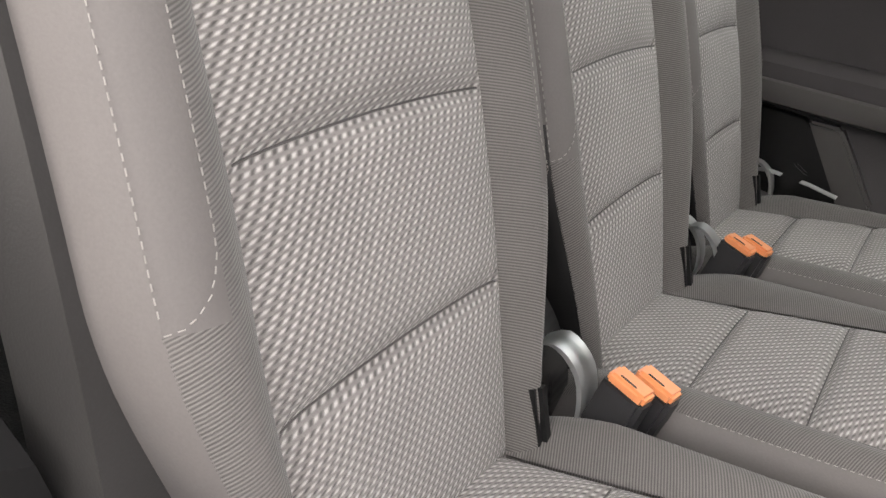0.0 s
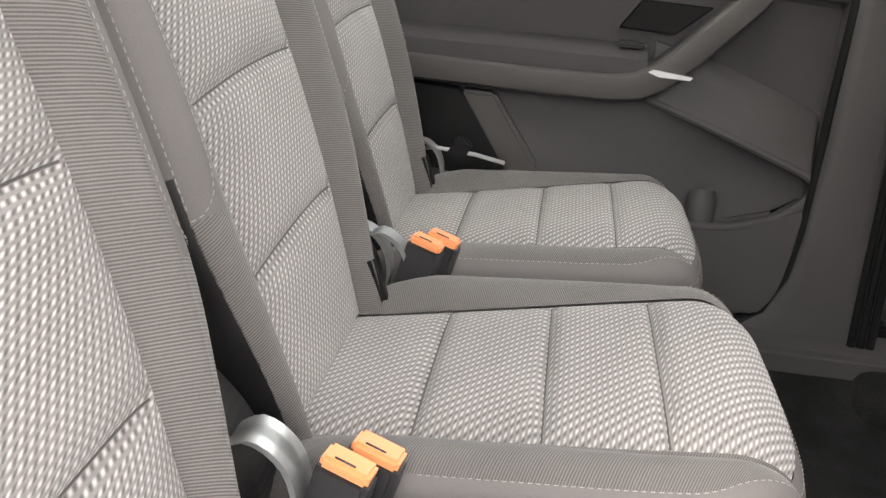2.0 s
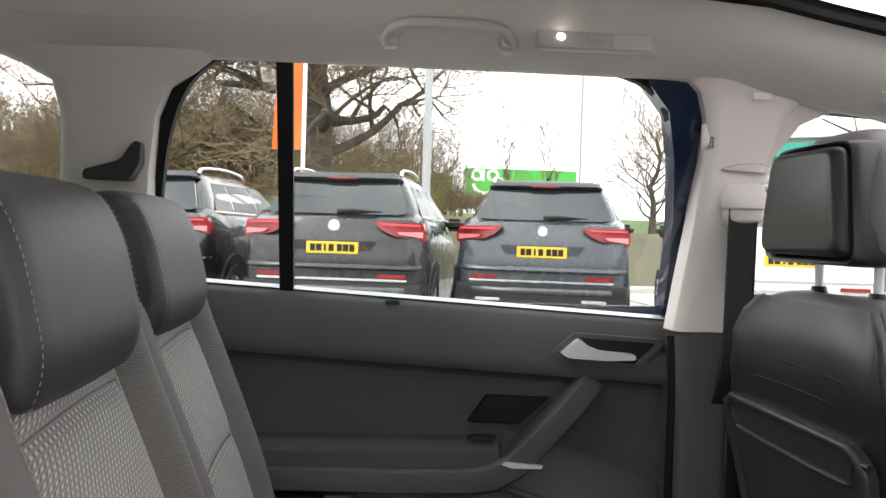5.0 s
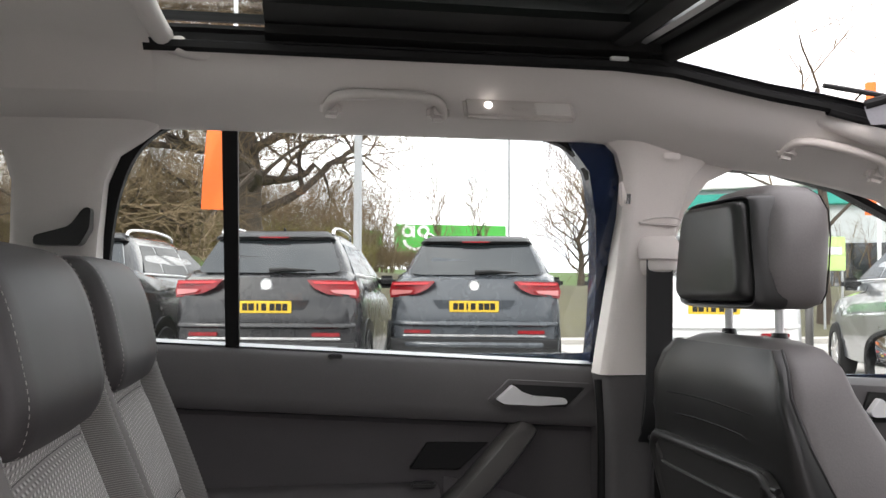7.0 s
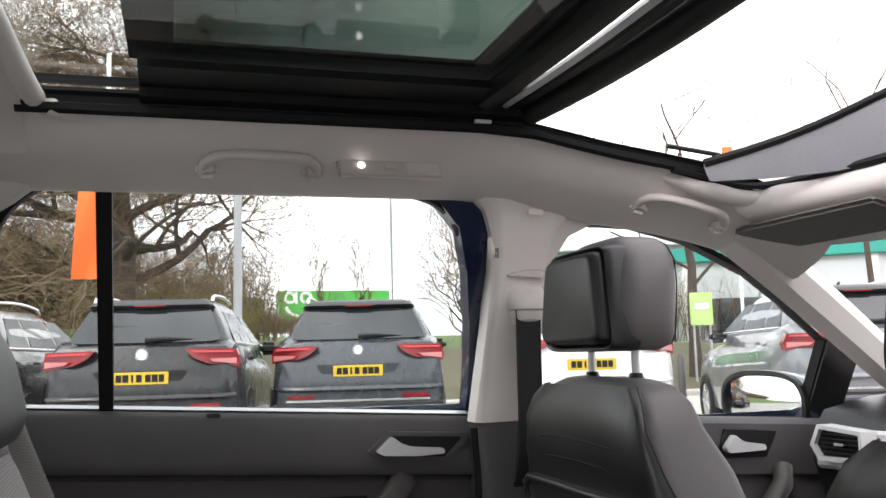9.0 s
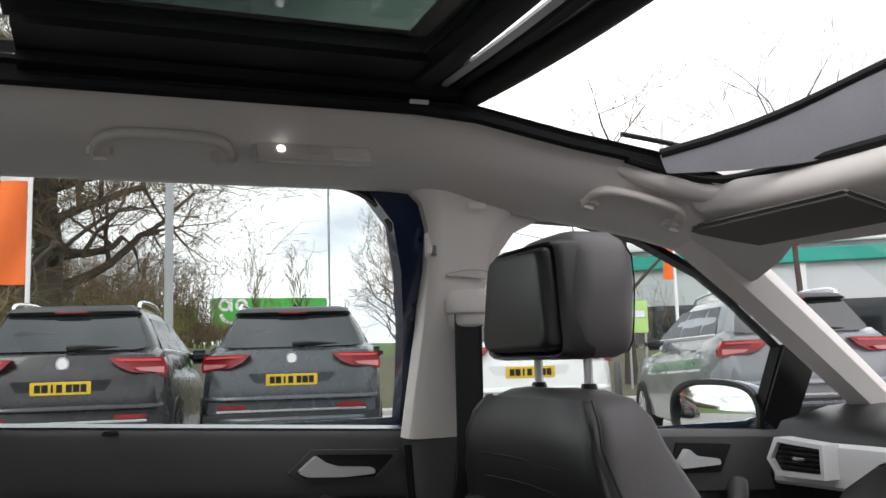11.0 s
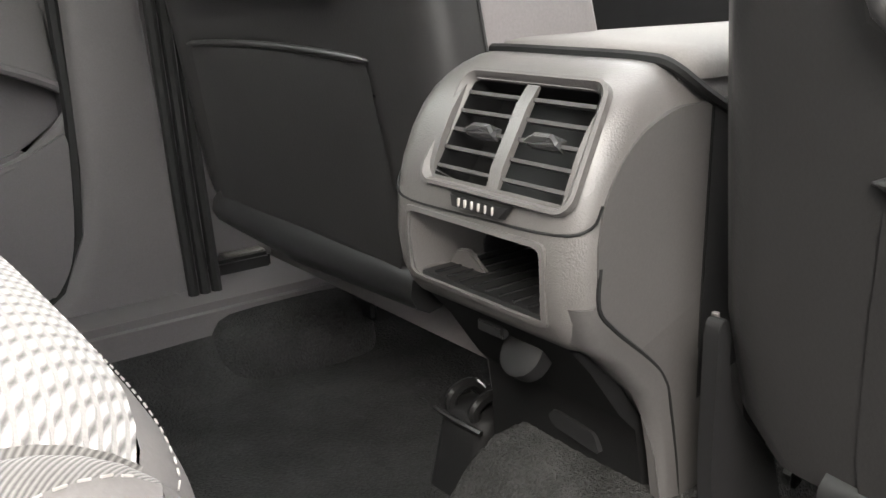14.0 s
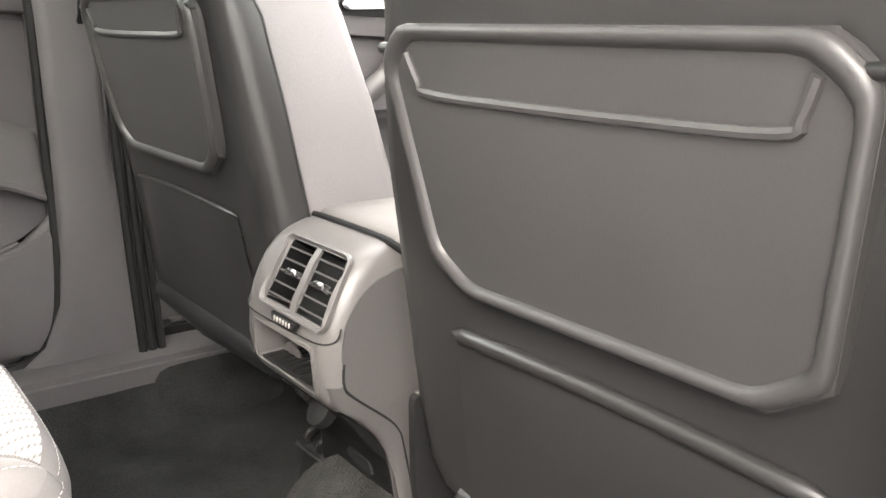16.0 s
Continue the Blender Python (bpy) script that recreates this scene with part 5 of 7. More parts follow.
    hrow = [(1.142, 0.115, 0.072, 0.022), (1.150, 0.128, 0.100, 0.012), (1.165, 0.137, 0.112, 0.004), (1.20, 0.141, 0.118, 0.0), (1.245, 0.136, 0.120, 0.004), (1.283, 0.124, 0.116, 0.012),
            (1.306, 0.106, 0.102, 0.022), (1.319, 0.082, 0.078, 0.036), (1.325, 0.045, 0.045, 0.052)]
    hr = []
    for z, hw, dep, sh in hrow:
        hr.append([(hx + sh + dep * 0.5 + a * dep * 0.5, b * hw, z) for a, b in superring(1, 1, 3.6, 40)])
    head = part("headrest", loft(hr), M_LEATHERG, th, "leatherette headrest", 60)
    pad = [(-0.112, 1.150), (0.112, 1.150), (0.118, 1.168), (0.098, 1.290), (0.082, 1.300), (-0.082, 1.300), (-0.098, 1.290), (-0.118, 1.168)]
    padr = soften(pad, 0.026, 5)

    def sc(ring, k):
        return [(y * k, 1.231 + (z - 1.231) * k) for y, z in ring]
    def lean(z):
        return hx + 0.10 * max(0, z - 1.2) ** 1.4
    part("headrest_surround", loft([[(lean(z) + d, y, z) for y, z in sc(padr, k)] for k, d in ((1.115, 0.040), (1.112, 0.012), (1.09, 0.000), (1.06, -0.005), (1.02, -0.004), (0.99, 0.004))], cap=False), M_LEATHER, head, "black recessed surround", 60)
    part("headrest_pad", loft([[(lean(z) + d, y, z) for y, z in sc(padr, k)] for k, d in ((0.975, 0.006), (0.965, -0.008), (0.94, -0.015), (0.89, -0.020), (0.82, -0.022))]), M_LEATHER, head, "black rear pad", 60)
    for s in (1, -1):
        part("headrest_seam", tube([(hx + sh + dep * 0.98 - 0.008, s * hw * 0.86, z) for z, hw, dep, sh in hrow[1:-1]], 0.0013, 5), M_RUBBER, head)
        # mostly diffuse pale silver stands in for the window mirrored in the steel
        part("post", tube([(hx + 0.058, s * 0.076, 1.085), (hx + 0.058, s * 0.076, 1.155)], 0.0066, 12), M_SATIN, th, "steel post with reflected brightness put into a pale colour")
        part("post_collar", tube([(hx + 0.058, s * 0.076, 1.094), (hx + 0.058, s * 0.076, 1.107)], [0.014, 0.010], 14), M_PLASTICS, th)
    return th


front_seat((0, 1.368, 0.0), "black and grey leatherette front passenger seat with fold-down table")
front_seat((0.028, 0.622, -0.038), "black and grey driver's seat with fold-down table behind", 1.085)

# ---- centre console ----
CY = 1.031
console = thing("centre_console", (0, CY, 0), "grey plastic centre console with rear air vents", "console")


body_rings = []
for z, x0, hw, r in ((0.500, 0.512, 0.094, 0.018), (0.503, 0.505, 0.099, 0.020), (0.510, 0.499, 0.102, 0.022), (0.525, 0.492, 0.104, 0.024), (0.55, 0.488, 0.104, 0.024), (0.58, 0.489, 0.104, 0.024), (0.605, 0.495, 0.104, 0.025),
                     (0.625, 0.503, 0.1035, 0.026), (0.640, 0.511, 0.102, 0.027), (0.652, 0.520, 0.100, 0.028), (0.662, 0.530, 0.097, 0.028), (0.669, 0.541, 0.093, 0.028), (0.674, 0.555, 0.088, 0.026), (0.676, 0.572, 0.082, 0.022)):
    hw *= 0.945
    pts = [(0.80, hw)] + [(x0 + r - r * math.sin(a), hw - r + r * math.cos(a)) for a in [math.pi / 2 * i / 8 for i in range(9)]]
    pts += [(x, -y) for x, y in pts[::-1]]
    body_rings.append([(x, y + 0.010, z) for x, y in pts])
shell_ob = part("rear_shell", loft(body_rings), M_PLASTICG, console, "grained grey rear shell", 50)


def hollow(ob, cutter_bm):
    """Cuts a recess into a part."""
    cm = bpy.data.meshes.new("cut")
    bmesh.ops.recalc_face_normals(cutter_bm, faces=cutter_bm.faces)
    cutter_bm.to_mesh(cm)
    cutter_bm.free()
    co = new("cut", cm)
    co.parent = ob.parent
    md = ob.modifiers.new("cut", "BOOLEAN")
    md.operation, md.object, md.solver = "DIFFERENCE", co, "EXACT"
    bpy.context.view_layer.update()
    made = bpy.data.meshes.new_from_object(ob.evaluated_get(bpy.context.evaluated_depsgraph_get()))
    ob.modifiers.clear()
    ob.data = made
    made.set_sharp_from_angle(angle=radians(40))
    bpy.data.objects.remove(co)


VC = -0.008
hollow(shell_ob, rbox((0.16, 0.136, 0.050), (0.552, 0.008, 0.5455), 0.004, 1))
hollow(shell_ob, prism([(0.46, 0.620), (0.5265, 0.5765), (0.5665, 0.637), (0.50, 0.679)], VC - 0.0625, VC + 0.0625, "y"))
for s in (1, -1):
    cheek = [(0.508, 0.533), (0.5065, 0.575), (0.512, 0.602), (0.526, 0.624), (0.545, 0.639), (0.573, 0.649), (0.80, 0.655), (0.80, 0.34), (0.600, 0.34), (0.579, 0.455), (0.570, 0.478)]
    part("side_cheek", prism(soften(cheek, 0.010, 4), 0.010 + s * 0.092, 0.010 + s * 0.0990, "y", 0.0012), M_PLASTICM, console, "smooth grey side panel")
    # black sheet over the cheek, put there as the darkness of the seat gap
    part("side_gap_shade", prism([(0.606, 0.648), (0.80, 0.652), (0.80, 0.30), (0.606, 0.30)], 0.010 + s * 0.0940, 0.010 + s * 0.1005, "y", 0.001), M_RUBBER, console, "black sheet standing in for the dark gap beside the seat")


def face_x(z):
    return table(z, [(0.505, 0.500), (0.53, 0.490), (0.57, 0.488), (0.605, 0.495), (0.640, 0.512), (0.668, 0.535)])


# vents: frame, dark box, slats and tabs
vz0, vz1 = 0.598, 0.662


def face_pt(y, t, d):
    """A point of the leaning vent face: t from its foot to its head, d out of it."""
    z = lerp(vz0, vz1, t)
    x = lerp(face_x(vz0), face_x(vz1), t) - 0.004
    n = Vector((-0.86, 0, 0.5))
    return Vector((x, y, z)) + n * d


def rounded(hw0, hw1, t0, t1, r, n=5):
    """A round-cornered outline on the vent face, in y and t."""
    out = []
    for cy, ct, a0 in ((-1, 0, 180), (1, 0, 270), (1, 1, 0), (-1, 1, 90)):
        hw, tt, sy = (hw0, t0, 1) if ct == 0 else (hw1, t1, -1)
        for i in range(n + 1):
            a = radians(a0 + 90 * i / n)
            out.append((cy * (hw - r) + r * math.cos(a), tt + sy * r / 0.076 + r / 0.076 * math.sin(a)))
    return [(y + VC, t) for y, t in out]


vo = rounded(0.0740, 0.0690, -0.075, 1.09, 0.013)
vm = rounded(0.0710, 0.0660, -0.045, 1.06, 0.011)
vi = rounded(0.0635, 0.0595, 0.0, 1.0, 0.005)
fr = loft([[face_pt(y, t, -0.004) for y, t in vo], [face_pt(y, t, 0.0006) for y, t in vo], [face_pt(y, t, 0.0012) for y, t in vm], [face_pt(y, t, -0.0045) for y, t in vi], [face_pt(y, t, -0.010) for y, t in vi]], cap=False)
vent_frame = part("vent_frame", fr, M_PLASTICG, console, "grey vent surround")
part("vent_divider", loft([[face_pt(VC - 0.0055, t, d), face_pt(VC + 0.0055, t, d)] + [face_pt(VC + 0.0055, t, -0.006), face_pt(VC - 0.0055, t, -0.006)] for t, d in ((0.0, -0.004), (0.2, -0.001), (0.8, -0.001), (1.0, -0.004))]), M_PLASTICG, console)
part("vent_box", loft([[face_pt(y, t, d) for y, t in vi] for d in (-0.038, -0.035)]), M_FRAMEB, console, "dark vent duct")
part("vent_wall", loft([[face_pt(VC + (y - VC) * 0.985, 0.5 + (t - 0.5) * 0.985, d) for y, t in vi] for d in (-0.0045, -0.036)], cap=False), M_FRAMEB, console)
for s in (1, -1):
    for i in range(5):
        t = 0.13 + i * 0.185
        a, b = VC + s * 0.0055, VC + s * (0.0630 - 0.004 * t)
        part("vent_slat", loft([[face_pt(y, t - 0.018, -0.0040), face_pt(y, t + 0.014, -0.0034), face_pt(y, t + 0.004, -0.0100), face_pt(y, t - 0.012, -0.0100)] for y in (a, b)]), M_PLASTICM, console)
    part("vent_tab", loft([[face_pt(y, 0.45, -0.008), face_pt(y, 0.57, -0.007), face_pt(y, 0.575 - k, -0.0005), face_pt(y, 0.535 - k, 0.0008), face_pt(y, 0.47, -0.002)] for y, k in ((VC + s * 0.030 - 0.014, 0.06), (VC + s * 0.030 - 0.008, 0.0), (VC + s * 0.030 + 0.008, 0.0), (VC + s * 0.030 + 0.014, 0.06))]), M_GLOSS, console, "glossy vent tab")
# thumb wheel strip under the vents
part("wheel_plate", loft([[(face_x(z) - 0.003, y, z) for y, z in ((-0.034, 0.591), (0.026, 0.591), (0.022, 0.582), (-0.028, 0.582))], [(face_x(z) - 0.007, y, z) for y, z in ((-0.032, 0.590), (0.024, 0.590), (0.021, 0.583), (-0.026, 0.583))]]), M_PLASTICS, console, "dark thumb wheel plate")
for i in range(6):
    y = 0.016 - i * 0.0068
    part("wheel_mark", rbox((0.002, 0.0022 - 0.0002 * i, 0.0055), (face_x(0.5865) - 0.0075, y - 0.002, 0.5865), 0.0005, 1), M_THREAD, console, "pale wheel mark")
part("panel_seam", tube(smooth_path([(face_x(z) - 0.0005 + (0.010 if abs(y - 0.004) > 0.091 else 0), y, z) for y, z in ((-0.094, 0.600), (-0.088, 0.586), (-0.070, 0.5805), (0.0, 0.5775), (0.075, 0.5765), (0.094, 0.584), (0.099, 0.600))], 4), 0.0010, 5), M_RUBBER, console)
# open cubby
cub_o = soften([(-0.064, 0.5735), (0.081, 0.5735), (0.083, 0.517), (-0.062, 0.517)], 0.007, 3)
cub_i = [(0.009 + (y - 0.009) * 0.945, 0.545 + (z - 0.545) * 0.88) for y, z in cub_o]
part("cubby_frame", loft([[(face_x(z) + 0.001, y, z) for y, z in cub_o], [(face_x(z) - 0.002, y, z) for y, z in cub_o], [(face_x(z) - 0.002, y, z) for y, z in cub_i], [(face_x(z) + 0.012, y, z) for y, z in cub_i]], cap=False), M_PLASTICG, console, "grey cubby rim")
part("cubby_mat", prism([(0.495, -0.056), (0.60, -0.066), (0.60, 0.072), (0.495, 0.072)], 0.5205, 0.524, "z"), M_PLASTICS, console, "ribbed black mat")
for i in range(9):
    part("mat_rib", rbox((0.10, 0.002, 0.0015), (0.548, -0.052 + i * 0.014, 0.5245), 0.0, 1), M_RUBBER, console)
part("cubby_clip", prism([(0.030, 0.5235), (0.074, 0.5235), (0.064, 0.536), (0.052, 0.538)], 0.521, 0.526, "x", 0.001), M_PLASTICG, console, "grey moulded clip")
# socket and foot
foot = []
for z, x0, hw in ((0.505, 0.505, 0.081), (0.48, 0.528, 0.082), (0.44, 0.557, 0.084), (0.425, 0.571, 0.087), (0.40, 0.575, 0.088), (0.36, 0.580, 0.091), (0.30, 0.585, 0.094)):
    foot.append([(x, y + 0.010, z) for x, y in ((x0, -hw * 0.9), (x0, hw * 0.9), (x0 + 0.02, hw), (0.82, hw), (0.82, -hw), (x0 + 0.02, -hw))])
part("console_foot", loft(foot), M_FRAMEB, console, "black tapering foot")
for s in (-1,):
    band = []
    for x, z, inner, outer in ((0.494, 0.535, 0.048, 0.088), (0.501, 0.510, 0.050, 0.0885), (0.524, 0.4925, 0.053, 0.089), (0.550, 0.466, 0.068, 0.0895), (0.562, 0.443, 0.077, 0.090), (0.5675, 0.415, 0.084, 0.0915), (0.5715, 0.385, 0.087, 0.093), (0.580, 0.320, 0.092, 0.097)):
        inner, outer = 0.010 + s * (inner + 0.010), 0.010 + s * (outer + 0.010)
        band.append([(x + 0.006, inner, z), (x, inner + s * 0.004, z), (x, outer - s * 0.010, z), (x + 0.003, outer - s * 0.003, z), (x + 0.010, outer, z), (x + 0.09, outer, z + 0.03), (x + 0.09, inner, z + 0.03)])
    part("foot_flank", loft(band), M_PLASTICM, console, "grey flank trim", 50)
    seam = [(0.509, 0.560), (0.509, 0.535), (0.523, 0.518), (0.561, 0.486), (0.574, 0.470), (0.579, 0.455), (0.588, 0.400), (0.592, 0.350)]
    part("side_seam", tube(smooth_path([(x, 0.010 + s * (0.0985 + 0.04 * max(0.0, 0.47 - z)), z) for x, z in seam], 4), 0.0016, 6), M_RUBBER, console)
n_out = Vector((-0.82, 0, 0.57))
sc0 = Vector((0.524, -0.004, 0.476))
socket = part("socket_cover", tube([sc0 - n_out * 0.012, sc0 + n_out * 0.001, sc0 + n_out * 0.003], [0.019, 0.019, 0.016], 20), M_RUBBER, console, "round black socket cover")
part("socket_tab", rbox((0.008, 0.028, 0.010), sc0 + Vector((-0.006, 0.024, 0.012)), 0.002), M_RUBBER, socket)
txt = bpy.data.curves.new("socket_lettering", "FONT")
txt.body = "12V"
txt.size = 0.010
txt.extrude = 0.0003
txt.align_x = "CENTER"
lett = new("socket_lettering", txt)
lett.data.materials.append(M_THREAD)
lett.parent = socket
lett.matrix_basis = Matrix.Translation(sc0 + n_out * 0.0034 + Vector((-0.001, 0, -0.003))) @ Matrix(((0, 0.57, -0.82, 0), (-1, 0, 0, 0), (0, 0.82, 0.57, 0), (0, 0, 0, 1)))
part("foot_recess", loft([[(0.578 - d, y, z) for y, z in soften([(-0.036, 0.391), (0.012, 0.396), (0.018, 0.403), (0.012, 0.410), (-0.030, 0.406)], 0.004 * k + 0.001, 3)] for d, k in ((0.0, 1.0), (0.007, 0.9))]), M_RUBBER, console, "black finger slot lip")
# sliding armrest lid
lid = []
for x, z, hw in ((0.582, 0.668, 0.084), (0.580, 0.676, 0.092), (0.586, 0.681, 0.096), (0.605, 0.683, 0.098), (0.70, 0.684, 0.098), (0.90, 0.684, 0.096), (0.98, 0.679, 0.09)):
    lid.append([(x, 0.010 - hw, 0.664), (x, 0.010 - hw, z - 0.010), (x, 0.010 - hw + 0.010, z), (x, 0.010, z + 0.003), (x, 0.010 + hw - 0.010, z), (x, 0.010 + hw, z - 0.010), (x, 0.010 + hw, 0.664)])
part("armrest_lid", loft(lid), M_LID, console, "padded grey armrest lid", 60)
part("lid_gap", tube(smooth_path([(0.640, -0.0895, 0.635), (0.600, -0.0890, 0.655), (0.577, -0.080, 0.6725), (0.574, -0.060, 0.6765), (0.574, 0.010, 0.6770), (0.574, 0.080, 0.6765), (0.577, 0.100, 0.6725), (0.600, 0.109, 0.655)], 4), 0.0042, 8), M_RUBBER, console, "dark gap under the lid")
part("armrest_box", rbox((0.42, 0.20, 0.25), (0.95, 0, 0.54), 0.02), M_PLASTICS, console)
part("tunnel_trim", rbox((0.55, 0.24, 0.28), (1.35, 0, 0.40), 0.03), M_PLASTICS, console)

# carpeted humps, rail end caps and the heater duct behind the front seats
for yy in (1.635, mir(1.635)):
    part("carpet_hump", loft([[(0.64 + a * f, yy + b * f, 0.25 + z) for a, b in superring(0.112, 0.088, 3.6, 36)] for z, f in ((0.0, 1.05), (0.03, 1.02), (0.055, 0.96), (0.068, 0.88), (0.074, 0.74), (0.076, 0.4))]), M_CARPET, floor_thing, "", 60)
for yy in (1.742, mir(1.742)):
    cap = thing("rail_end_cap", (0.628, yy, 0.335), "black plastic end cap of the seat rail", "rail cap", "rail end caps")
    body = part("cap_body", rbox((0.090, 0.034, 0.030), (0, 0, 0.012), 0.005, 2), M_PLASTICS, cap)
    part("cap_top", rbox((0.062, 0.020, 0.006), (0.008, 0, 0.029), 0.002, 1), M_PLASTICG, body, "scuffed grey top")
    part("cap_latch", tube([(-0.046, -0.012, 0.008), (-0.056, -0.012, 0.022), (-0.048, -0.012, 0.034)], 0.0045, 8), M_PLASTICS, body)
duct = thing("heater_duct", (0.632, 1.204, 0.25), "black floor heater duct with two rounded lugs", "heater duct")
dbody = part("duct_body", loft([[(a * f + 0.012 * z / 0.08, b * f, z) for a, b in superring(0.040, 0.036, 4.5, 32)] for z, f in ((0.0, 1.10), (0.03, 1.04), (0.065, 0.98), (0.078, 0.92), (0.082, 0.80))]), M_RUBBER, duct, "", 50)
for dy in (-0.016, 0.020):
    part("lug", tube(smooth_path([(-0.018, dy, 0.076), (-0.022, dy, 0.088), (-0.012, dy, 0.096), (0.004, dy, 0.097), (0.016, dy, 0.086)], 3), 0.0062, 8), M_PLASTICS, dbody)
part("lug_bar", tube([(-0.030, -0.036, 0.076), (-0.034, 0.0, 0.078), (-0.030, 0.034, 0.076)], 0.003, 6), M_PLASTICS, dbody)
tunnel = thing("tunnel_carpet", (0, 0, 0), "charcoal carpet over the raised centre tunnel", "carpet", kind="structure")


def tunnel_fn(u, v):
    side = 1 - min(1.0, max(0.0, (v - 0.052) / 0.050 if v > 0 else (-v - 0.098) / 0.050))
    rise = max(0.0, min(1.0, (u - 0.450) / 0.105))
    bump = side * side * (3 - 2 * side)
    fuzz = 0.0022 * noise.noise(Vector((u * 140, v * 140, 1))) + 0.005 * noise.noise(Vector((u * 12, v * 12, 3)))
    return (u, CY + v, 0.236 + 0.144 * bump * math.sin(rise * math.pi / 2) + fuzz)


part("cover", sheet(tunnel_fn, 0.445, 1.2, -0.170, 0.110, 170, 100), M_TUNNEL, tunnel)

# ---- dashboard ----
dash = thing("dashboard", (0.02, -0.03, 0.036), "black dashboard with silver trim band and glovebox", "dashboard")
rows = []
for y in [mir(1.70), mir(1.5), mir(1.2), YC, 1.2, 1.4, 1.55, 1.66, 1.70]:
    e = abs(y - YC) / 0.70
    b = 0.05 * e ** 3
    rows.append([(1.22 - b, y, 0.52), (1.20 - b, y, 0.62), (1.215 - b, y, 0.78), (1.20 - b, y, 0.83), (1.19 - b, y, 0.86), (1.20 - b, y, 0.93), (1.225 - b, y, 0.965), (1.30, y, 0.99), (1.5, y, 1.0), (1.8, y, 0.97), (1.8, y, 0.5)])
part("dash_body", loft(rows), M_PLASTICS, dash, "black soft dash body", 50)
band = []
for y in [1.08, 1.2, 1.35, 1.5, 1.6, 1.685]:
    e = abs(y - YC) / 0.70
    b = 0.05 * e ** 3
    band.append([(1.190 - b, y, 0.846), (1.183 - b, y, 0.853), (1.186 - b, y, 0.925), (1.196 - b, y, 0.932), (1.21, y, 0.92), (1.21, y, 0.85)])
part("trim_band", loft(band), M_SILVER, dash, "satin silver trim band")
vx = 1.135
pv_o = [(1.54, 0.868), (1.665, 0.864), (1.690, 0.895), (1.665, 0.938), (1.54, 0.932)]
pv_i = [(1.548, 0.877), (1.660, 0.874), (1.678, 0.896), (1.658, 0.929), (1.548, 0.924)]
part("vent_rim", ringframe(pv_o, pv_i, vx - 0.010, vx + 0.03, "x"), M_SILVER, dash, "satin silver vent rim")
pvb = part("vent_box", prism(pv_i, vx, vx + 0.02, "x"), M_RUBBER, dash, "black air vent")
for i in range(5):
    z = 0.884 + i * 0.009
    part("vent_slat", rbox((0.012, 0.105, 0.002), (vx - 0.002, 1.607, z), 0.0005, 1), M_PLASTICS, pvb)
part("vent_tab", rbox((0.010, 0.03, 0.006), (vx - 0.010, 1.60, 0.902), 0.002), M_CHROME, pvb)
part("glovebox_lid", prism(soften([(1.17, 0.56), (1.60, 0.56), (1.61, 0.80), (1.17, 0.81)], 0.02, 3), 1.178, 1.20, "x", 0.004), M_PLASTICS, dash, "black glovebox lid")
part("glovebox_handle", rbox((0.014, 0.055, 0.030), (1.180, 1.385, 0.722), 0.006), M_PLASTICS, dash, "black glovebox handle")
part("handle_recess", rbox((0.004, 0.030, 0.026), (1.1765, 1.428, 0.727), 0.001, 1), M_PLASTICS, dash)

# ---- roof fittings ----


def grab(at, length):
    th = thing("grab_handle", at, "pale folding grab handle on the headliner", "grab handle", "roof grab handles")
    L = length / 2
    pts = smooth_path([(-L, 0.012, 0.0), (-L + 0.006, -0.012, 0.014), (-L + 0.03, -0.030, 0.020), (0, -0.034, 0.022), (L - 0.03, -0.030, 0.020), (L - 0.006, -0.012, 0.014), (L, 0.012, 0.0)], 5)
    part("grip", tube(pts, 0.0105, 12, flat=0.8), M_HANDLE, th)
    for s in (1, -1):
        part("hinge_cap", rbox((0.036, 0.030, 0.030), (s * (L - 0.006), 0.010, 0.004), 0.009, 3), M_HANDLE, th)
    return th


grab((-0.012, 1.512, 1.450), 0.185)
grab((0.772, 1.512, 1.388), 0.18).rotation_euler = (0, radians(13), radians(-4))
lamp = thing("reading_lamp", (0.205, 1.497, 1.458), "pale reading lamp unit with one bulb lit", "reading lamp")
lamp.rotation_euler = (radians(-32), 0, 0)
part("housing", rbox((0.185, 0.012, 0.042), (0, 0, 0), 0.005, 2), M_HANDLE, lamp, "pale lamp housing")
part("lens", tube([(-0.052, -0.004, 0.004), (-0.052, -0.0085, 0.004)], 0.0062, 16), M_LAMPGLOW, lamp, "glowing lamp lens")
part("rocker", rbox((0.028, 0.004, 0.014), (0.0, -0.007, 0.002), 0.0015), M_HANDLE, lamp, "small rocker switch")
part("diffuser", rbox((0.06, 0.004, 0.026), (0.055, -0.006, 0.0), 0.0015), M_CREAM, lamp)
for s in (1, -1):
    visor = thing("sun_visor", (0, 0, 0), "grey-beige folded sun visor, header shade put into its dark colour", "sun visor", "sun visors")
    yv = YC + s * 0.33
    # flap in the darkened cloth that carries the shade below the header
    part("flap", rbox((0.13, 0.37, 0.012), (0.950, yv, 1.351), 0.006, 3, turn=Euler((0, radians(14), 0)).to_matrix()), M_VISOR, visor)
    part("hinge_arm", tube([(0.985, yv + s * 0.10, 1.344), (0.990, yv + s * 0.190, 1.346), (0.990, yv + s * 0.210, 1.375)], 0.006, 8), M_HANDLE, visor)
    part("hook", rbox((0.02, 0.016, 0.02), (0.985, yv - s * 0.188, 1.362), 0.004), M_HANDLE, visor)


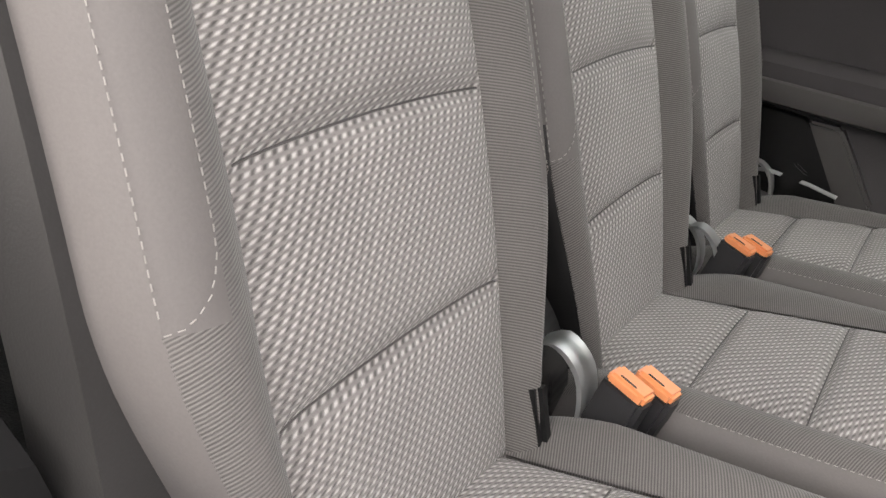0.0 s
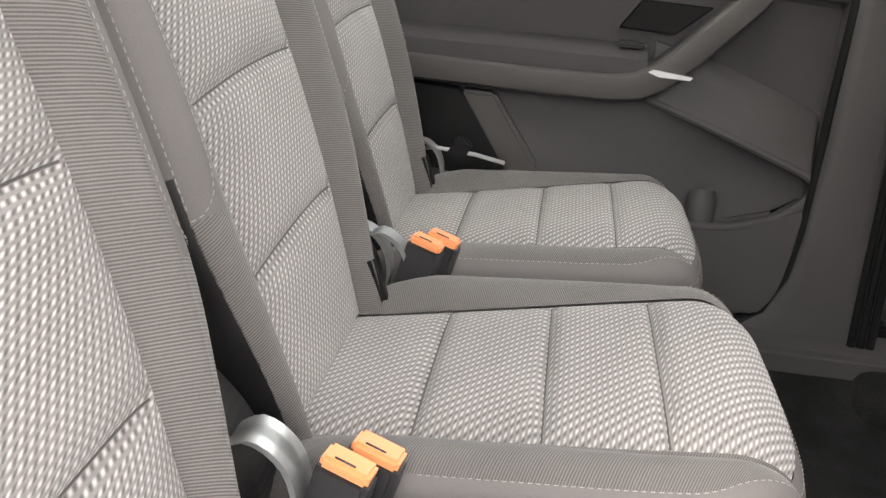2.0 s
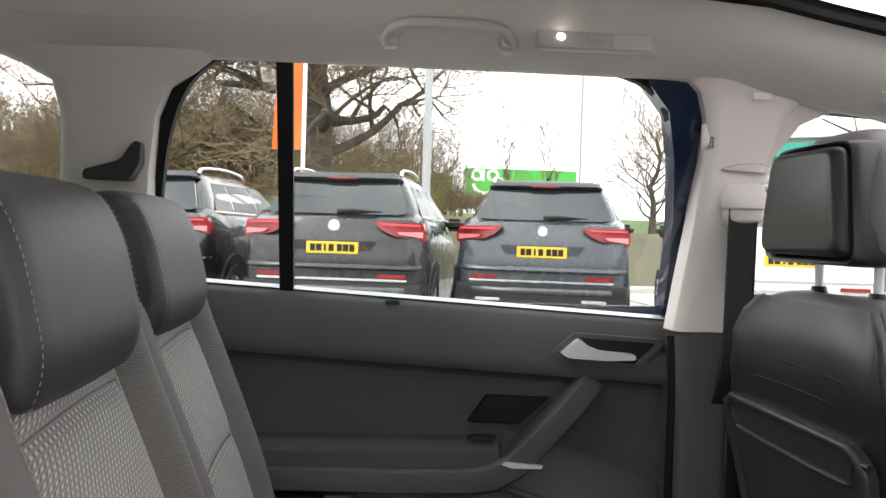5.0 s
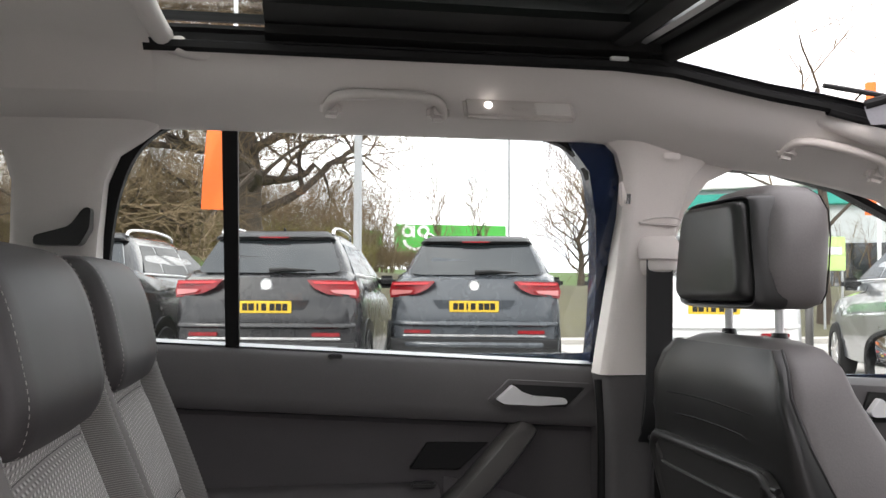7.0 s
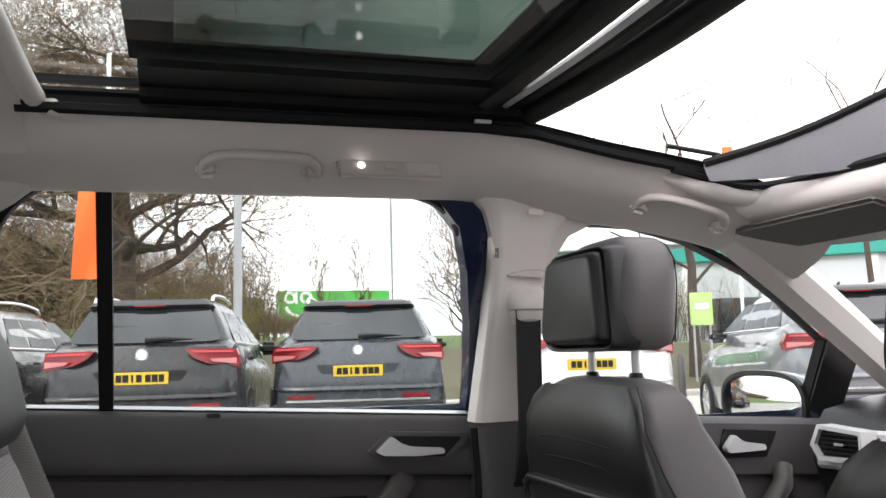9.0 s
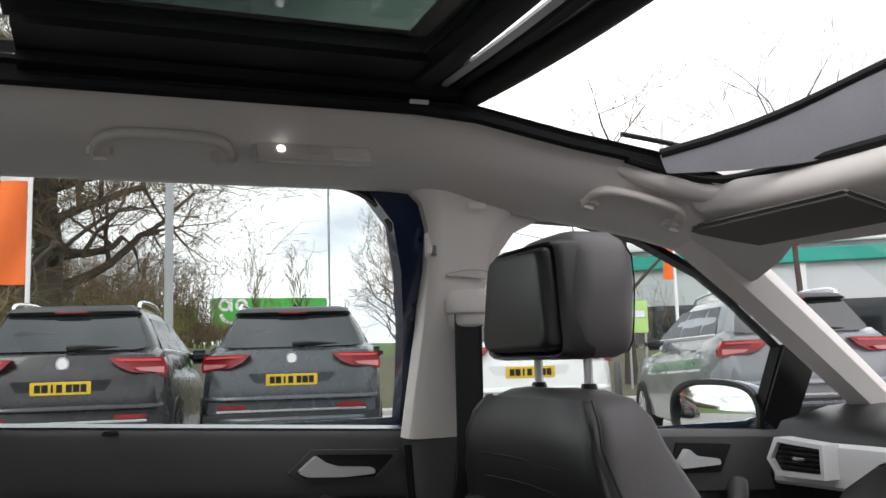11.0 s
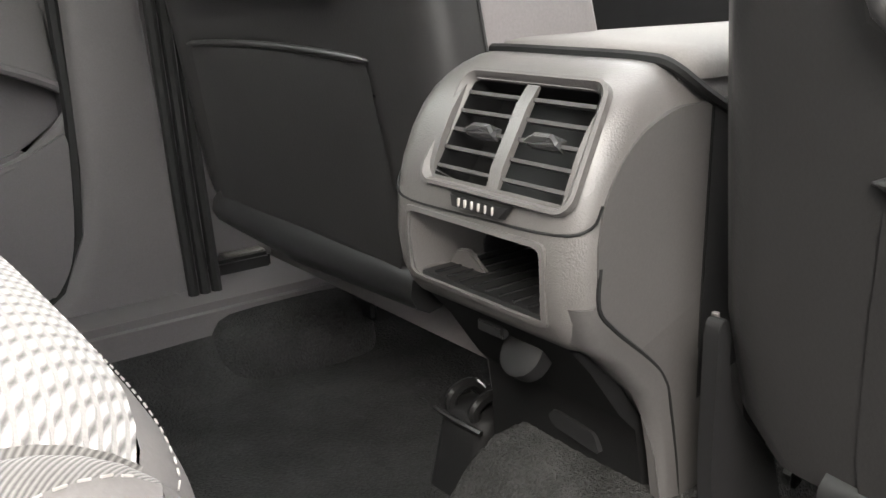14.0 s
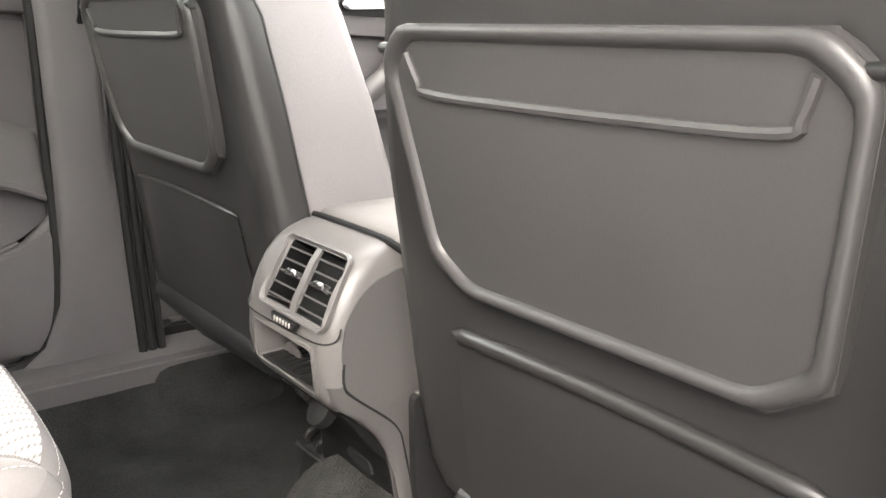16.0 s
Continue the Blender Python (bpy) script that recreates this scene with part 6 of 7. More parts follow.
# ---- outside: car park, bank, parked cars, trees, lorry ----
M_ASPHALT = surface("pale_worn_paving", (0.31, 0.30, 0.285), 0.9, vary=0.25, big=0.6, grain=60.0, bump=0.6, dist=0.004)
M_PAVING = surface("pale_concrete_paving", (0.42, 0.40, 0.37), 0.85, vary=0.15, big=0.8, grain=30.0, bump=0.4, dist=0.003)
M_GRASS = surface("grass", (0.075, 0.125, 0.028), 0.9, vary=0.45, big=1.5, grain=18.0, bump=0.8, dist=0.02)
M_VERGE = surface("bare_verge", (0.085, 0.078, 0.042), 0.95, vary=0.35, big=0.7, grain=12.0, bump=0.8, dist=0.02)
M_BARK = surface("bark", (0.075, 0.058, 0.045), 0.95, vary=0.35, big=3.0, grain=40.0, bump=0.9, dist=0.01)
M_TWIG = surface("twigs", (0.185, 0.132, 0.078), 0.95, vary=0.3, big=1.0, grain=10.0, bump=0.0)
M_TWIGY = surface("budding_twigs", (0.24, 0.21, 0.07), 0.95, vary=0.3, big=1.0, grain=10.0, bump=0.0)
M_POLE = surface("galvanised_pole", (0.36, 0.37, 0.38), 0.55, metal=0.2, vary=0.08, big=2.0, bump=0.05)
M_FLAGO = surface("orange_flag_cloth", (0.88, 0.17, 0.03), 0.75, vary=0.08, big=3.0, grain=90.0, bump=0.2)
M_FLAGW = surface("white_flag_cloth", (0.8, 0.8, 0.8), 0.75, vary=0.05, big=3.0, grain=90.0, bump=0.2)
M_LORRY = surface("bright_green_lorry_side", (0.06, 0.42, 0.06), 0.4, vary=0.05, big=0.5, bump=0.0)
M_WHITE = surface("white_paint", (0.8, 0.8, 0.8), 0.4, vary=0.04, bump=0.0, coat=0.4)
M_TEAL = surface("teal_cladding", (0.02, 0.33, 0.27), 0.5, vary=0.05, bump=0.0)
M_CLAD = surface("pale_cladding", (0.55, 0.58, 0.6), 0.5, vary=0.06, big=0.5, bump=0.05)
M_SIGN = surface("lime_sign", (0.46, 0.68, 0.22), 0.5, vary=0.04, bump=0.0)
M_CARBLACK = surface("dark_grey_car_paint", (0.020, 0.020, 0.022), 0.28, vary=0.06, bump=0.0, coat=0.4, spec=0.4)
M_CARGREY = surface("mid_grey_car_paint", (0.058, 0.066, 0.076), 0.27, metal=0.2, vary=0.06, bump=0.0, coat=0.35, spec=0.5)
M_CARJET = surface("black_car_paint", (0.010, 0.010, 0.011), 0.25, vary=0.06, bump=0.0, coat=1.0, spec=0.5)
M_CARSILV = surface("silver_grey_car_paint", (0.20, 0.21, 0.225), 0.3, metal=0.3, vary=0.05, bump=0.0, coat=1.0)
M_CARWHITE = surface("white_car_paint", (0.75, 0.75, 0.75), 0.3, vary=0.03, bump=0.0, coat=1.0)
M_CARGLASS = surface("dark_car_glass", (0.016, 0.020, 0.022), 0.06, vary=0.05, bump=0.0, spec=0.6, coat=1.0)
M_SIDEGLASS = surface("dark_side_glass", (0.014, 0.017, 0.019), 0.12, vary=0.05, bump=0.0, spec=0.22)
M_TAIL = surface("red_tail_lens", (0.24, 0.006, 0.010), 0.25, vary=0.35, big=14.0, bump=0.0, coat=0.4)
M_TAILB = surface("bright_red_lens", (0.55, 0.02, 0.025), 0.2, vary=0.1, bump=0.0, coat=0.5)
M_INDIC = surface("pale_pink_lens", (0.50, 0.16, 0.16), 0.2, vary=0.1, bump=0.0, coat=0.5)
M_PLATE = surface("yellow_plate", (0.66, 0.44, 0.03), 0.45, vary=0.03, bump=0.0)
M_TYRE = surface("tyre_rubber", (0.018, 0.018, 0.018), 0.85, vary=0.2, bump=0.2)


def bank_z(x, y):
    far = max(0.0, min(1.0, (y - 16.0) / 16.0))
    s = far * far * (3 - 2 * far)
    side = max(0.0, min(1.0, (9.0 - x) / 14.0))
    over = max(0.0, min(1.0, (y - 42.0) / 22.0))
    return 1.1 * over * over * (3 - 2 * over) + 2.3 * s * (0.55 + 0.45 * side) + 0.05 * noise.noise(Vector((x * 0.2, y * 0.2, 0))) * s


def ground_axis(lims):
    out = []
    for a, b, n in lims:
        out += [a + (b - a) * i / n for i in range(n)]
    return out + [lims[-1][1]]


gx = ground_axis([(-900, -60, 6), (-60, 60, 60), (60, 900, 6)])
gy = ground_axis([(-900, -20, 6), (-20, 12, 16), (12, 48, 36), (48, 120, 8), (120, 1500, 6)])
bm = bmesh.new()
gv = [[bm.verts.new((x, y, bank_z(x, y))) for x in gx] for y in gy]
for j in range(len(gy) - 1):
    for i in range(len(gx) - 1):
        f = bm.faces.new((gv[j][i], gv[j][i + 1], gv[j + 1][i + 1], gv[j + 1][i]))
        c = f.calc_center_median()
        f.material_index = 0 if c.y < 18.2 else (2 if c.x > 0.5 and c.y < 33 else 1)
ground = part("ground", bm, M_ASPHALT)
ground.data.materials.append(M_GRASS)
ground.data.materials.append(M_VERGE)
tagged(ground, "pale worn car park with a grass bank rising behind it", "ground", kind="structure")
bm = bmesh.new()
for (x0, x1, y0, y1) in ((-40, 2.9, 17.4, 18.0), (3.2, 40, 17.4, 18.0)):
    rbox((x1 - x0, y1 - y0, 0.14), ((x0 + x1) / 2, (y0 + y1) / 2, 0.07), 0.02, 1, bm=bm)
tagged(part("kerb", bm, M_PAVING), "pale concrete kerb along the grass bank", "kerb", kind="structure")
pave = part("pavement", prism([(4.6, 11.0), (40, 11.0), (40, 17.2), (4.6, 17.2)], 0.004, 0.03, "z"), M_PAVING)
tagged(pave, "pale concrete pavement beyond the parked cars", "pavement", kind="structure")


def suv(at, heading, paint, label, group="parked cars", lean=0.0):
    th = thing("parked_car", (0, 0, 0), label, "car", group)
    lower = []
    for y, hw, zb, zt in ((0.0, 0.74, 0.50, 0.74), (0.02, 0.84, 0.40, 1.00), (0.10, 0.895, 0.33, 1.20), (0.28, 0.915, 0.28, 1.27), (0.8, 0.92, 0.24, 1.22), (1.8, 0.92, 0.22, 1.15), (2.9, 0.92, 0.22, 1.08),
                          (3.3, 0.915, 0.24, 1.05), (3.9, 0.89, 0.26, 1.0), (4.3, 0.82, 0.32, 0.9), (4.46, 0.70, 0.40, 0.75)):
        half = [(hw * 0.86, zb), (hw * 0.97, zb + 0.05), (hw, lerp(zb, zt, 0.35)), (hw * 0.995, lerp(zb, zt, 0.6)), (hw * 0.97, lerp(zb, zt, 0.82)), (hw * 0.925, lerp(zb, zt, 0.96)), (hw * 0.86, zt)]
        lower.append([(x, y, z) for x, z in half] + [(-x, y, z) for x, z in half[::-1]])
    body = part("body", loft(lower), paint, th, "painted lower body", 30)
    green = []
    for z, hw, y0, y1 in ((1.10, 0.87, 0.16, 3.15), (1.24, 0.81, 0.20, 2.86), (1.40, 0.735, 0.30, 2.55), (1.52, 0.665, 0.40, 2.25), (1.60, 0.615, 0.47, 2.0), (1.645, 0.56, 0.55, 1.8), (1.66, 0.47, 0.70, 1.6)):
        green.append([(x, (y0 + y1) / 2 + y, z) for x, y in superring(hw, (y1 - y0) / 2, 9, 48)])
    part("greenhouse", loft(green), paint, body, "painted roof and pillars", 30)

    def ry(z):
        return table(z, [(1.10, 0.16), (1.27, 0.20), (1.40, 0.30), (1.52, 0.40), (1.60, 0.47)])
    rg = soften([(-0.715, 1.262), (-0.60, 1.246), (0.60, 1.246), (0.715, 1.262), (0.575, 1.575), (-0.575, 1.575)], 0.04, 3)
    part("rear_window", loft([[(x, ry(z) + 0.012, z) for x, z in rg], [(x, ry(z) - 0.006, z) for x, z in rg]]), M_CARGLASS, body, "dark rear window")
    spl = part("spoiler", loft([[(k * w, y + c, z) for w, y, z in ((0.625, 0.47, 1.572), (0.615, 0.40, 1.580), (0.60, 0.385, 1.600), (0.565, 0.44, 1.634), (0.50, 0.64, 1.668), (0.55, 0.68, 1.62))] for k, c in ((-1, 0.05), (-0.94, 0.012), (-0.5, 0.0), (0, -0.006), (0.5, 0.0), (0.94, 0.012), (1, 0.05))]), M_PLASTICS, body, "black roof spoiler", 50)
    part("brake_light", rbox((0.30, 0.012, 0.016), (0, 0.378, 1.591), 0.003, 1), M_TAIL, spl, "high red brake light")
    part("wiper", tube([(0.0, 0.195, 1.268), (0.16, 0.19, 1.280), (0.46, 0.205, 1.268)], [0.026, 0.018, 0.008], 6), M_PLASTICS, body)
    for s in (1, -1):
        tl = [(s * 0.42, 1.172), (s * 0.44, 1.180), (s * 0.88, 1.172), (s * 0.912, 1.08), (s * 0.90, 1.010), (s * 0.62, 1.048), (s * 0.50, 1.098)]

        def ty(x, z):
            return 0.030 + 0.10 * max(0, (abs(x) - 0.70) / 0.2) ** 2
        light = part("tail_light", loft([[(x, ty(x, z) + 0.06, z) for x, z in tl], [(x, ty(x, z) - 0.045, z) for x, z in tl], [(x * 0.985, ty(x, z) - 0.052, z) for x, z in tl]]), M_TAIL, body, "red tail light")
        lens = [(s * 0.64, 1.085), (s * 0.885, 1.090), (s * 0.885, 1.035), (s * 0.68, 1.058)]
        part("indicator_lens", loft([[(x, ty(x, z) - 0.045, z) for x, z in lens], [(x, ty(x, z) - 0.057, z) for x, z in lens]]), M_INDIC, light, "pale pink indicator lens")
        inner_band = [(s * 0.46, 1.165), (s * 0.86, 1.158), (s * 0.86, 1.140), (s * 0.50, 1.142)]
        part("light_band", loft([[(x, ty(x, z) - 0.045, z) for x, z in inner_band], [(x, ty(x, z) - 0.056, z) for x, z in inner_band]]), M_TAILB, light, "brighter red light band")
        part("reflector", rbox((0.28, 0.03, 0.035), (s * 0.60, -0.010, 0.672), 0.006), M_TAIL, body, "red bumper reflector")
        # side windows on a black band
        for y0, y1, y0t, y1t, nm in ((0.50, 1.05, 0.72, 1.08, "quarter_window"), (1.10, 1.90, 1.13, 1.80, "side_window"), (1.95, 2.78, 1.86, 2.20, "side_window")):
            q = [(y0, 1.250), (y1, 1.235), (y1t, 1.54), (y0t, 1.54)]

            def sx(z):
                return table(z, [(1.10, 0.87), (1.24, 0.81), (1.40, 0.735), (1.52, 0.665), (1.60, 0.615)])
            part(nm, loft([[(s * (sx(z) + 0.006), y, z) for y, z in q], [(s * (sx(z) - 0.02), y, z) for y, z in q]]), M_SIDEGLASS, body, "dark side glass")
        part("window_trim", tube([(s * 0.835, 0.42, 1.238), (s * 0.845, 1.5, 1.228), (s * 0.85, 2.8, 1.215)], 0.010, 6), M_CHROME, body, "chrome window line")
        part("roof_rail", tube(smooth_path([(s * 0.575, 0.56, 1.630), (s * 0.575, 0.68, 1.690), (s * 0.575, 1.3, 1.712), (s * 0.57, 1.85, 1.68), (s * 0.56, 1.98, 1.63)], 4), 0.018, 8), M_CHROME, body, "silver roof rail")
        part("door_mirror", rbox((0.24, 0.12, 0.15), (s * 0.945, 2.62, 1.18), 0.05, 3), M_PLASTICS, body, "black door mirror")
        for k in (0.95, 1.95):
            part("door_handle", rbox((0.02, 0.18, 0.03), (s * 0.925, k, 1.08), 0.008), paint, body)
        part("wheel_arch", prism([(y, z) for y, z in [(0.82 + 0.44 * math.cos(a), 0.36 + 0.44 * math.sin(a)) for a in [math.pi * i / 14 for i in range(15)]]], s * 0.905, s * 0.928, "x"), M_PLASTICS, body)
        for wy in (0.82, 3.55):
            wh = part("wheel", tube([(s * 0.74, wy, 0.35), (s * 0.93, wy, 0.35)], 0.22, 20), M_CARSILV, th, "alloy wheel")
            tyre = [[(s * x, wy + r * math.cos(a), 0.35 + r * math.sin(a)) for a in [2 * math.pi * i / 28 for i in range(28)]] for x, r in ((0.72, 0.24), (0.72, 0.33), (0.75, 0.35), (0.91, 0.35), (0.94, 0.33), (0.94, 0.235), (0.90, 0.225))]
            part("tyre", loft(tyre, cap=False), M_TYRE, wh, "black tyre")
            for i in range(5):
                a = 2 * math.pi * i / 5
                part("spoke", rbox((0.02, 0.20, 0.05), (s * 0.925, wy + 0.11 * math.cos(a), 0.35 + 0.11 * math.sin(a)), 0.006, 1, turn=Euler((a, 0, 0)).to_matrix()), M_CHROME, wh)
    part("front_wheel_arch", rbox((1.80, 0.7, 0.30), (0, 3.55, 0.52), 0.05), M_PLASTICS, body)
    part("bumper", loft([[(x, y, z) for y, z in ((0.10, 0.62), (-0.015, 0.60), (-0.03, 0.52), (-0.005, 0.40), (0.12, 0.34))] for x in (-0.88, -0.78, -0.4, 0, 0.4, 0.78, 0.88)], closed=False, cap=False), M_PLASTICS, body, "black lower bumper")
    part("bumper_ledge", loft([[(x, y + c, z) for y, z in ((0.06, 0.792), (-0.012, 0.782), (-0.034, 0.766), (-0.036, 0.742), (-0.016, 0.725), (0.06, 0.720))] for x, c in ((-0.90, 0.16), (-0.86, 0.06), (-0.76, 0.01), (-0.4, -0.006), (0, -0.01), (0.4, -0.006), (0.76, 0.01), (0.86, 0.06), (0.90, 0.16))]), paint, body, "painted bumper ledge", 50)
    part("diffuser_strip", loft([[(x, y + c, z) for y, z in ((0.05, 0.575), (-0.030, 0.570), (-0.046, 0.545), (-0.036, 0.520), (0.05, 0.515))] for x, c in ((-0.80, 0.06), (-0.70, 0.0), (0, -0.01), (0.70, 0.0), (0.80, 0.06))]), M_CARGREY, body, "grey diffuser strip", 50)
    part("bumper_strip", rbox((1.5, 0.02, 0.022), (0, -0.018, 0.635), 0.006), M_CHROME, body, "chrome bumper strip")
    part("exhaust_trim", rbox((0.26, 0.02, 0.03), (0.55, -0.028, 0.45), 0.008), M_CHROME, body)
    part("exhaust_trim", rbox((0.26, 0.02, 0.03), (-0.55, -0.028, 0.45), 0.008), M_CHROME, body)
    part("tailgate_seam", tube([(-0.70, 0.075, 1.0), (-0.72, 0.03, 0.82), (-0.60, 0.012, 0.765), (0.60, 0.012, 0.765), (0.72, 0.03, 0.82), (0.70, 0.075, 1.0)], 0.006, 5), M_RUBBER, body)
    part("plate_recess", prism(soften([(-0.44, 0.99), (0.44, 0.99), (0.34, 0.84), (-0.34, 0.84)], 0.02, 2), 0.012, 0.04, "y"), paint, body)
    plate = part("number_plate", rbox((0.52, 0.012, 0.112), (0, 0.005, 0.925), 0.004, 1), M_PLATE, body, "yellow number plate")
    for i, w in enumerate((0.05, 0.055, 0.02, 0.05, 0.05, 0.055, 0.05)):
        part("plate_bar", rbox((w, 0.004, 0.066), (-0.195 + i * 0.062 + (0.02 if i > 3 else 0), -0.002, 0.925), 0.0, 1), M_PLASTICS, plate, "dark plate bar")
    bdg = part("badge", tube([(0, 0.10, 1.132), (0, 0.055, 1.132)], 0.062, 24), M_CHROME, body, "round chrome badge")
    part("badge_face", tube([(0, 0.053, 1.132), (0, 0.049, 1.132)], 0.046, 24), M_WHITE, bdg)
    part("aerial", tube([(0, 0.95, 1.655), (0, 0.90, 1.70), (0, 0.86, 1.715)], [0.03, 0.015, 0.004], 6), M_PLASTICS, body)
    th.matrix_basis = pose(at[0], at[1], at[2], 0, 0, heading) @ Matrix.Diagonal((1.0, 1.0, 1.05, 1.0))
    return th


suv((-2.67, 9.68, 0), -12, M_CARJET, "glossy black parked sports utility car with pale roof rails")
suv((-0.47, 8.9, 0), -11, M_CARBLACK, "dark charcoal parked sports utility car seen from behind")
suv((1.68, 9.27, 0), -14, M_CARGREY, "slate grey parked sports utility car with chrome strip")
suv((4.03, 8.56, 0), -13, M_CARWHITE, "white parked car partly hidden by the front seat")
suv((6.66, 7.42, 0.0), -20, M_CARSILV, "silver grey parked sports utility car by the pavement")

# ---- trees ----


def limb(bm_a, bm_b, p, d, r, length, depth, rng, droop, spread, minr):
    """A crooked limb that forks; thick wood goes to bm_a, twigs to bm_b."""
    n = 5 if r > 0.03 else 2
    pts, rs = [p.copy()], [r]
    q, w = p.copy(), d.copy()
    for i in range(n):
        w = (w + Vector((rng.uniform(-1, 1), rng.uniform(-1, 1), rng.uniform(-1, 1))) * 0.22 + Vector((0, 0, droop))).normalized()
        q = q + w * length / n
        pts.append(q.copy())
        rs.append(lerp(r, r * 0.58, (i + 1) / n))
    rs = [max(k, 0.0062) for k in rs]
    tube(pts, rs, 7 if r > 0.06 else (4 if r > 0.02 else 3), bm_a if r > 0.028 else bm_b)
    if depth <= 0 or r < minr * 0.5:
        return
    kids = 4 if depth > 3 else 3
    for k in range(kids):
        j = n if k == 0 else rng.randint(max(1, n // 2), n)
        a = Vector((rng.uniform(-1, 1), rng.uniform(-1, 1), rng.uniform(-0.5, 1))).normalized()
        nd = (w * (1 - spread * 0.5) + a * spread).normalized()
        limb(bm_a, bm_b, pts[j], nd, rs[j] * rng.uniform(0.52, 0.8), length * rng.uniform(0.58, 0.85), depth - 1, rng, droop, spread, minr)


def bare_tree(at, height, trunk_r, seed, label, limbs=6, depth=5, spread=0.75, droop=0.02, twig=None, out=0.7, first=0.28, reach=0.36):
    rng = random.Random(seed)
    th = thing("tree", at, label, "tree", "bare trees")
    wood, fine = bmesh.new(), bmesh.new()
    pts = [Vector((rng.uniform(-0.1, 0.1) * i * 0.5, rng.uniform(-0.1, 0.1) * i * 0.5, height * 0.75 * i / 6)) for i in range(7)]
    tube(pts, [lerp(trunk_r * 1.25 if i == 0 else trunk_r, trunk_r * 0.35, i / 6) for i in range(7)], 10, wood)
    for k in range(limbs):
        f = first + (0.95 - first) * k / max(1, limbs - 1)
        i = min(5, int(f * 6))
        p = pts[i].lerp(pts[i + 1], f * 6 - i)
        ang = k * 2.4 + rng.uniform(-0.4, 0.4)
        d = Vector((math.cos(ang) * out, math.sin(ang) * out, lerp(0.25, 0.9, f))).normalized()
        limb(wood, fine, p, d, trunk_r * lerp(0.36, 0.22, f), height * lerp(reach, 0.24, f), depth, rng, droop, spread, 0.004)
    part("trunk", wood, M_BARK, th, "dark bare trunk and limbs")
    part("crown", fine, twig or M_TWIG, th, "leafless twig crown")
    return th


def on_bank(x, y):
    return (x, y, bank_z(x, y) - 0.05)


bare_tree(on_bank(-1.9, 31.0), 12.0, 0.55, 3, "large spreading leafless oak on the grass bank", limbs=18, depth=6, spread=0.85, droop=-0.035, out=1.3, first=0.17, reach=0.33)
bare_tree(on_bank(-8.5, 33.0), 11.0, 0.28, 8, "leafless broad tree with dense brown twigs", limbs=16, depth=6, spread=0.85, droop=-0.02, out=1.0, first=0.10)
bare_tree(on_bank(11.6, 36.0), 5.3, 0.15, 5, "round leafless tree beside the road", limbs=22, depth=4, spread=0.62, out=0.75, first=0.10, reach=0.28)
bare_tree(on_bank(9.4, 46.0), 4.4, 0.08, 6, "narrow upright leafless street tree", limbs=16, depth=3, spread=0.26, out=0.20, first=0.20, reach=0.26)
bare_tree(on_bank(7.1, 46.0), 4.6, 0.08, 9, "slim upright leafless street tree with pale bark", limbs=16, depth=3, spread=0.26, out=0.20, first=0.20, reach=0.26)
bare_tree((19.6, 21.4, 0.2), 10.5, 0.12, 12, "tall pruned leafless tree beyond the pavement", limbs=7, depth=2, spread=0.4, out=0.35, first=0.5)
bare_tree((13.2, 21.0, 0.2), 8.2, 0.17, 14, "pollarded leafless tree by the pavement", limbs=8, depth=3, spread=0.7, out=0.8, first=0.4)


def thicket(name, x0, x1, y, zt, count, seed, mat, label):
    """Dense scrub: many thin leaning stems with side shoots."""
    rng = random.Random(seed)
    bm = bmesh.new()
    for _ in range(count):
        x, yy = rng.uniform(x0, x1), y + rng.uniform(-2.0, 2.0)
        z = bank_z(x, yy) - 0.1
        h = zt * rng.uniform(0.45, 1.0)
        lean = Vector((rng.uniform(-0.3, 0.3), rng.uniform(-0.3, 0.3), 1)).normalized()
        p = Vector((x, yy, z))
        tube([p, p + lean * h * 0.5, p + lean * h + Vector((rng.uniform(-0.3, 0.3), 0, 0))], [0.022, 0.014, 0.006], 3, bm)
        for _k in range(13):
            f = rng.uniform(0.2, 0.95)
            s = p + lean * h * f
            e = s + Vector((rng.uniform(-0.8, 0.8), rng.uniform(-0.5, 0.5), rng.uniform(0.1, 0.9)))
            tube([s, e], [0.010, 0.005], 3, bm)
    tagged(part(name, bm, mat), label, "scrub", kind="stuff")


thicket("scrub", -45, 4.4, 44, 5.2, 2200, 1, M_TWIG, "dense brown leafless scrub along the bank top")
thicket("scrub", -14, 3, 40, 2.2, 500, 2, M_TWIGY, "yellow-green budding scrub in front of the brown thicket")
thicket("scrub", -45, 4, 58, 7.0, 1700, 3, M_TWIG, "tall brown leafless scrub far behind")
thicket("scrub", 18, 60, 40, 4.2, 900, 4, M_TWIG, "brown scrub beyond the road")
thicket("scrub", 3, 9, 62, 1.5, 300, 5, M_TWIG, "low brown scrub before the lorry park")
thicket("scrub", -40, -4, 36, 4.6, 900, 6, M_TWIG, "brown undergrowth beneath the broad trees")

# ---- street furniture ----
lamp_post = thing("lamp_post", (0.95, 17.0, 0), "tall grey galvanised lamp post", "lamp post")
part("shaft", tube([(0, 0, 0), (0, 0, 4), (0, 0, 8.5)], [0.085, 0.075, 0.06], 14), M_POLE, lamp_post)
part("lantern", rbox((0.2, 0.6, 0.1), (0, -0.25, 8.55), 0.03), M_POLE, lamp_post)
thin = thing("lamp_post", on_bank(10.4, 44.0), "thin distant street lamp column", "lamp post")
part("shaft", tube([(0, 0, 0), (0, 0, 8.6), (0.4, 0, 8.9), (1.3, 0, 9.0)], 0.06, 8), M_POLE, thin)


